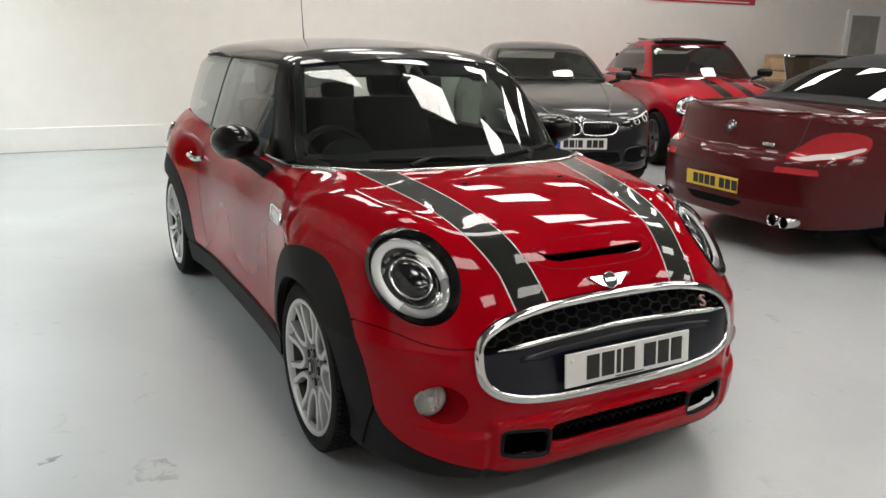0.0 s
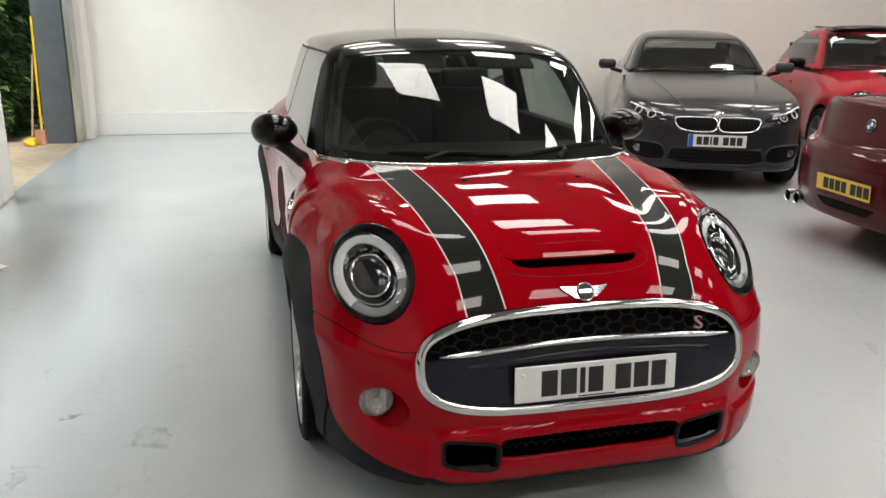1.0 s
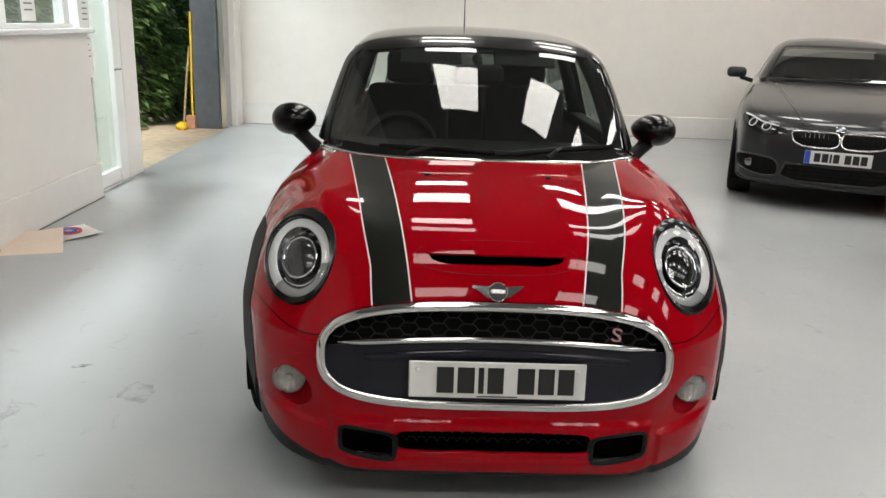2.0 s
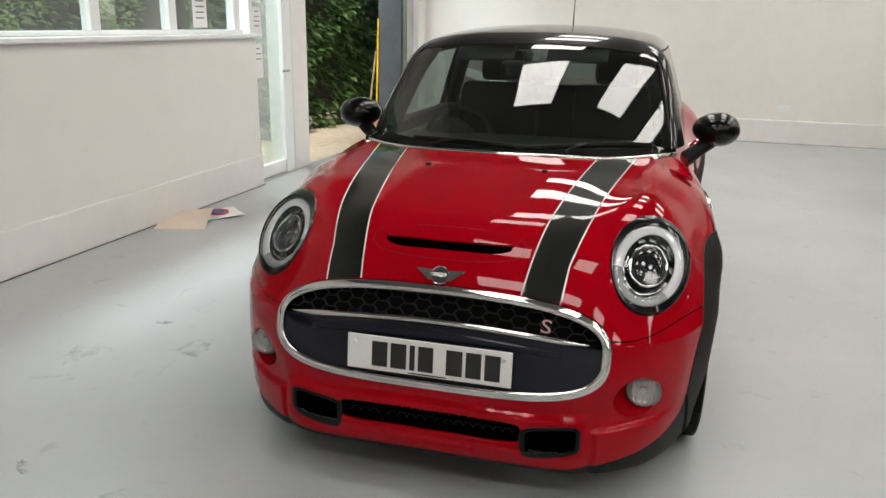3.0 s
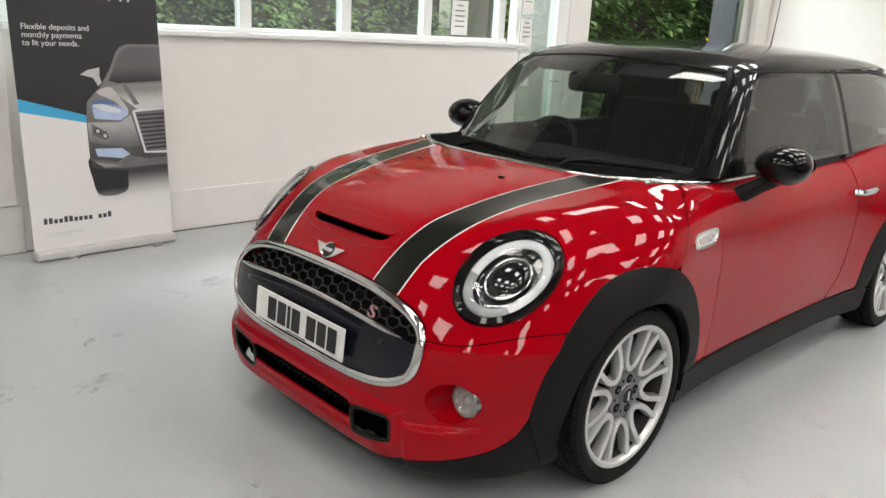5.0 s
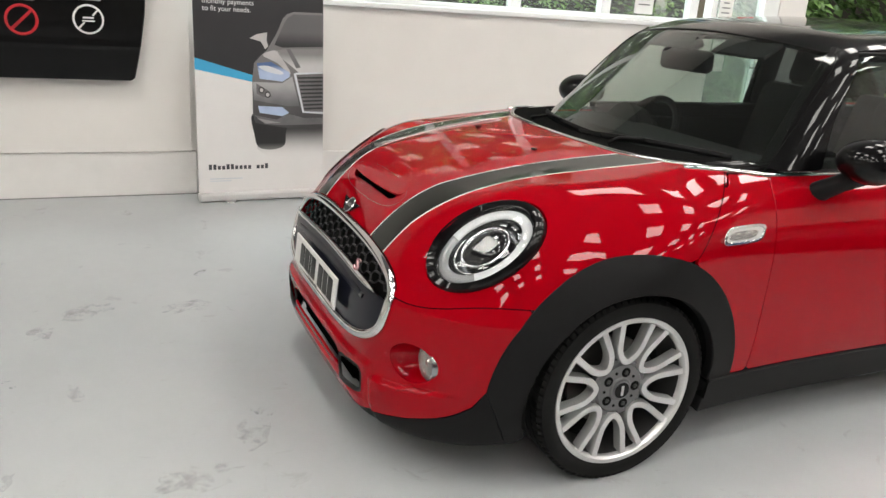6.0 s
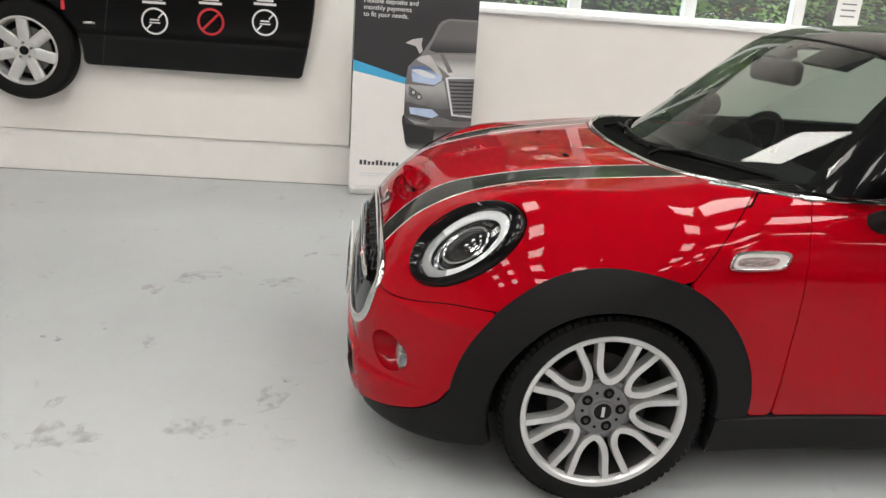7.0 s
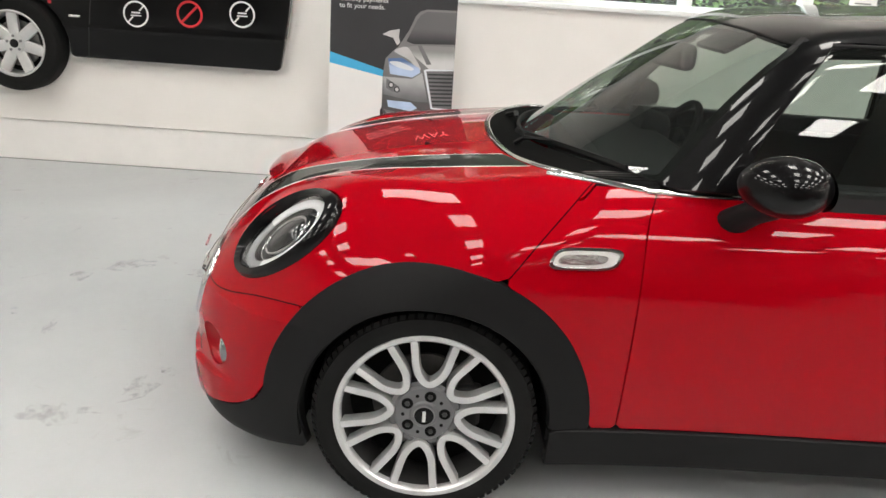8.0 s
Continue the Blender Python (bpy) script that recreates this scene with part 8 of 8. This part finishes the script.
def maroon_convertible():
    s = dict(wb=2.78, hub=0.335, rim=0.245, arch=0.372, wheel_x=0.89, flare=0.02, crown=0.05, mid=1.50, half=2.38, rear_lean=0.28, tumble=0.55, deck=0.05,
             wy=[(-0.8, 0.80), (0, 0.90), (1.3, 0.90), (2.3, 0.91), (2.8, 0.915), (3.4, 0.87), (3.9, 0.76)],
             wz=[(0.1, -0.10), (0.25, -0.03), (0.42, 0.0), (0.62, 0.005), (0.78, -0.012), (0.88, -0.05), (0.96, -0.11), (1.05, -0.22)],
             top=[(-1.0, 0.50), (-0.8, 0.66), (-0.4, 0.79), (0.2, 0.88), (0.9, 0.945), (2.0, 0.97), (2.7, 0.985), (3.2, 0.985), (3.6, 0.972), (3.95, 0.945)],
             plan=[(0, -0.90), (0.3, -0.88), (0.5, -0.83), (0.7, -0.70), (0.82, -0.50), (0.90, -0.2)],
             lean=[(0.1, 0.12), (0.25, 0.03), (0.4, 0.0), (0.55, 0.0), (0.7, 0.08), (0.9, 0.30)],
             rear=[(0, 3.93), (0.25, 3.92), (0.5, 3.87), (0.68, 3.79), (0.80, 3.66), (0.90, 3.42)],
             roof=[(0.9, 1.20), (1.3, 1.33), (1.7, 1.365), (2.1, 1.33), (2.5, 1.20), (2.85, 1.05), (3.2, 0.90)],
             gside=[(0.6, 0.76), (1.2, 0.82), (2.0, 0.84), (2.7, 0.85), (3.1, 0.82)],
             screen=(0.95, 0.62, 1.7, 0.42), screen_top=1.29, screen_x=(0.68, 0.56), roof_x=(0.60, 0.71), roof_end=3.02,
             side_window=[(0.7, 1.15, 0.985), (0.62, 1.40, 1.15), (0.58, 1.60, 1.255), (0.58, 2.0, 1.25), (0.6, 2.30, 1.15), (0.62, 2.42, 1.0), (0.7, 1.8, 0.99)],
             cant=[(0.58, 1.7, 1.31), (0.58, 2.1, 1.29), (0.56, 2.5, 1.18), (0.6, 2.8, 1.02)], side_end=2.9, mirror=(0.985, 0.95, 1.01), seat_y=1.6,
             spokes=(5, True), ledge=(0.730, 0.055), floor=0.235, cell=0.022, body_label="dark maroon body with flat boot deck")
    lift = heights(s, [0.5, 0.83, 0.96, 1.365], [0.49, 0.890, 1.040, 1.435])
    m = pose(6.80, 1.54, 0, 0, 0, 88.3)
    car, low, up = parked_car("maroon_convertible", "dark maroon convertible with black soft top, seen from behind", m, s, MAROON_PAINT)
    glasshouse(car, up, s, SOFT_TOP, SOFT_TOP)
    rw = lift([(0.0, 2.40, 1.22), (0.36, 2.43, 1.21), (0.46, 2.50, 1.18), (0.54, 2.80, 1.06), (0.50, 2.86, 1.04), (0.0, 2.90, 1.03)])
    panel("rear_window", up, Flat("z+", 1.9, 1.9), [both(rw)], 0.03, DARK_GLASS, car, offset=0.01, rim=0.006)
    b = BACKWARD
    for sx in (1, -1):
        k = np.array((sx, 1, 1))
        star = Star((0, 3.0, 0.6), (sx * 0.3, 1, 0.15))
        lamp = lift([(0.53, 3.82, 0.712), (0.60, 3.78, 0.775), (0.69, 3.68, 0.838), (0.79, 3.52, 0.856), (0.865, 3.37, 0.825), (0.875, 3.40, 0.748), (0.80, 3.58, 0.712), (0.66, 3.78, 0.700)]) * k
        patch("tail_lamp", low, star, lamp, 6, TAIL_RED, car, 0.004, 0.008, label="swept red tail lamp")
        patch("tail_lamp_band", low, star, lift([(0.55, 3.81, 0.713), (0.66, 3.76, 0.728), (0.78, 3.60, 0.742), (0.862, 3.42, 0.772), (0.868, 3.43, 0.752), (0.79, 3.60, 0.718), (0.66, 3.78, 0.706)]) * k, 5, TAIL_CLEAR, car, 0.006, 0.004)
        patch("reflector", low, star, lift([(0.50, 3.88, 0.615), (0.50, 3.88, 0.650), (0.76, 3.75, 0.650), (0.77, 3.74, 0.615)]) * k, 0, TAIL_RED, car, 0.003, 0.004)
        for x in (0.545, 0.645):
            c = (sx * x, 3.84, 0.295)
            part("exhaust_tip", lathe([(0.043, -0.12), (0.043, 0.0), (0.041, 0.005), (0.037, 0.0), (0.036, -0.012)], 24, "y", m=pose(*c) @ Matrix.Translation((0, 0.04, 0))), CHROME, car, "chrome exhaust tip", smooth=True)
            part("exhaust_bore", lathe([(0.0365, 0.024), (0.034, -0.06), (0.0, -0.06)], 20, "y", m=pose(*c)), BLACK_MATT, car)
    lid = lift([(0.0, 3.88, 0.712), (0.30, 3.86, 0.712), (0.50, 3.80, 0.712), (0.565, 3.76, 0.76), (0.585, 3.70, 0.90), (0.56, 3.62, 0.97)])
    strip("boot_gap", low, np.concatenate([mirror_x(curve(lid, 8)[::-1]), curve(lid, 8)[1:]]), 0.007, 0.0006, INK, car, seg=5)
    strip("boot_lip", low, curve([(0.56, 3.64, 1.045), (0.3, 3.77, 1.035), (0.0, 3.80, 1.035), (-0.3, 3.77, 1.035), (-0.56, 3.64, 1.045)], 8), 0.035, 0.012, MAROON_PAINT, car)
    diff = lift([(0.0, 3.9, 0.330), (0.20, 3.9, 0.330), (0.29, 3.88, 0.395), (0.0, 3.9, 0.400)])
    patch("rear_diffuser", low, b, both(diff), 0, BLACK_MATT, car, 0.003, 0.006)
    plate_on(car, pose(0, 3.945, 0.488, 4, 0, 180), PLATE_YELLOW, (0.05, 0.047, 0.05, 0.047, None, 0.05, 0.05, 0.05))
    c = sit(low, [(0, 3.80, 0.893)])
    n = grad(low, c)[0]
    badge(car, "boot_badge", Matrix.LocRotScale(c[0], Vector(n).to_track_quat("Z", "Y"), None))
    c = sit(low, [(-0.36, 3.8, 0.80)])[0]
    part("boot_mark", box(-0.055, 0.055, -0.004, 0.004, -0.012, 0.012, 0.002, m=pose(c[0], c[1] + 0.004, c[2], 12)), SATIN_CHROME, car)
    strip("deck_rail", low, curve([(0.70, 2.80, 1.06), (0.45, 3.05, 1.065), (0.0, 3.12, 1.065), (-0.45, 3.05, 1.065), (-0.70, 2.80, 1.06)], 8), 0.05, 0.02, SOFT_TOP, car)


maroon_convertible()


def dark_roadster():
    """An open car farther back: a low dark body, a framed windscreen and tan seats."""
    s = dict(wb=2.5, hub=0.32, rim=0.22, arch=0.36, wheel_x=0.86, flare=0.02, crown=0.05, mid=1.30, half=2.0, rear_lean=0.2, tumble=0.5, deck=0.08, cell=0.05,
             wy=[(-0.7, 0.75), (0, 0.87), (1.3, 0.87), (2.5, 0.88), (3.3, 0.75)],
             wz=[(0.1, -0.10), (0.25, -0.03), (0.42, 0.0), (0.62, 0.0), (0.78, -0.015), (0.9, -0.06), (1.0, -0.15)],
             top=[(-0.9, 0.55), (-0.7, 0.68), (-0.3, 0.80), (0.3, 0.89), (0.8, 0.94), (2.0, 0.95), (2.7, 0.95), (3.3, 0.85)],
             plan=[(0, -0.80), (0.3, -0.78), (0.5, -0.73), (0.7, -0.60), (0.82, -0.40), (0.90, -0.1)],
             lean=[(0.1, 0.12), (0.25, 0.03), (0.4, 0.0), (0.55, 0.0), (0.7, 0.08), (0.9, 0.30)],
             rear=[(0, 3.25), (0.4, 3.2), (0.65, 3.1), (0.8, 2.95), (0.9, 2.7)], roof=[(0, 1.3), (1, 1.4), (2, 1.4)], gside=[(0, 0.8), (1, 0.8), (2, 0.8)], screen=(0.94, 0.6, 1.5, 0.4), spokes=(5, False))
    car, low, up = parked_car("dark_roadster", "dark open roadster with tan seats and a framed windscreen", pose(9.05, 5.0, 0, 0, 0, -24), s, BLACK_GLOSS)
    loop = []
    for x, z in ((-0.62, 0.95), (-0.55, 1.28), (-0.45, 1.32), (0.45, 1.32), (0.55, 1.28), (0.62, 0.95)):
        loop.append((x, 0.62 + 1.0 * (z - 0.95) + 0.4 * x * x, z))
    part("screen_frame", tube(curve(loop, 6), 0.022, 8), CHROME, car, smooth=True)
    ahead = Flat("y-", 1.5, 3.0)
    fld = lambda p: (0.62 + 1.0 * (p[:, 2] - 0.95) + 0.4 * p[:, 0] ** 2 - p[:, 1]) * 0.7
    panel("windscreen", fld, ahead, [curve(loop, 6)], 0.06, DARK_GLASS, car, rim=0.004)
    for x in (-0.36, 0.36):
        e = thing_part("front_seat", car, pose(x, 1.55, 0.45))
        part("backrest", box(-0.24, 0.24, -0.07, 0.07, 0.0, 0.62, 0.05, m=pose(0, 0, 0, -14)), TAN, e, smooth=True)
        part("headrest", box(-0.14, 0.14, -0.05, 0.05, 0.0, 0.20, 0.04, m=pose(0, 0.17, 0.62, -10)), TAN, e, smooth=True)


dark_roadster()


def storage_boxes():
    b = thing("cardboard_box", pose(11.2, 8.0, 0), "plain brown cardboard box stacked by the wall", "box", "boxes by the wall")
    part("carton", box(-0.35, 0.35, -0.3, 0.3, 0, 0.65, 0.01), BOX_CARD, b)
    part("tape", box(-0.03, 0.03, -0.302, 0.302, 0.648, 0.653), TAN, b)
    copy_thing(b, pose(11.25, 7.98, 0.655, 0, 0, 8))
    copy_thing(b, pose(12.0, 8.0, 0, 0, 0, -4))


storage_boxes()
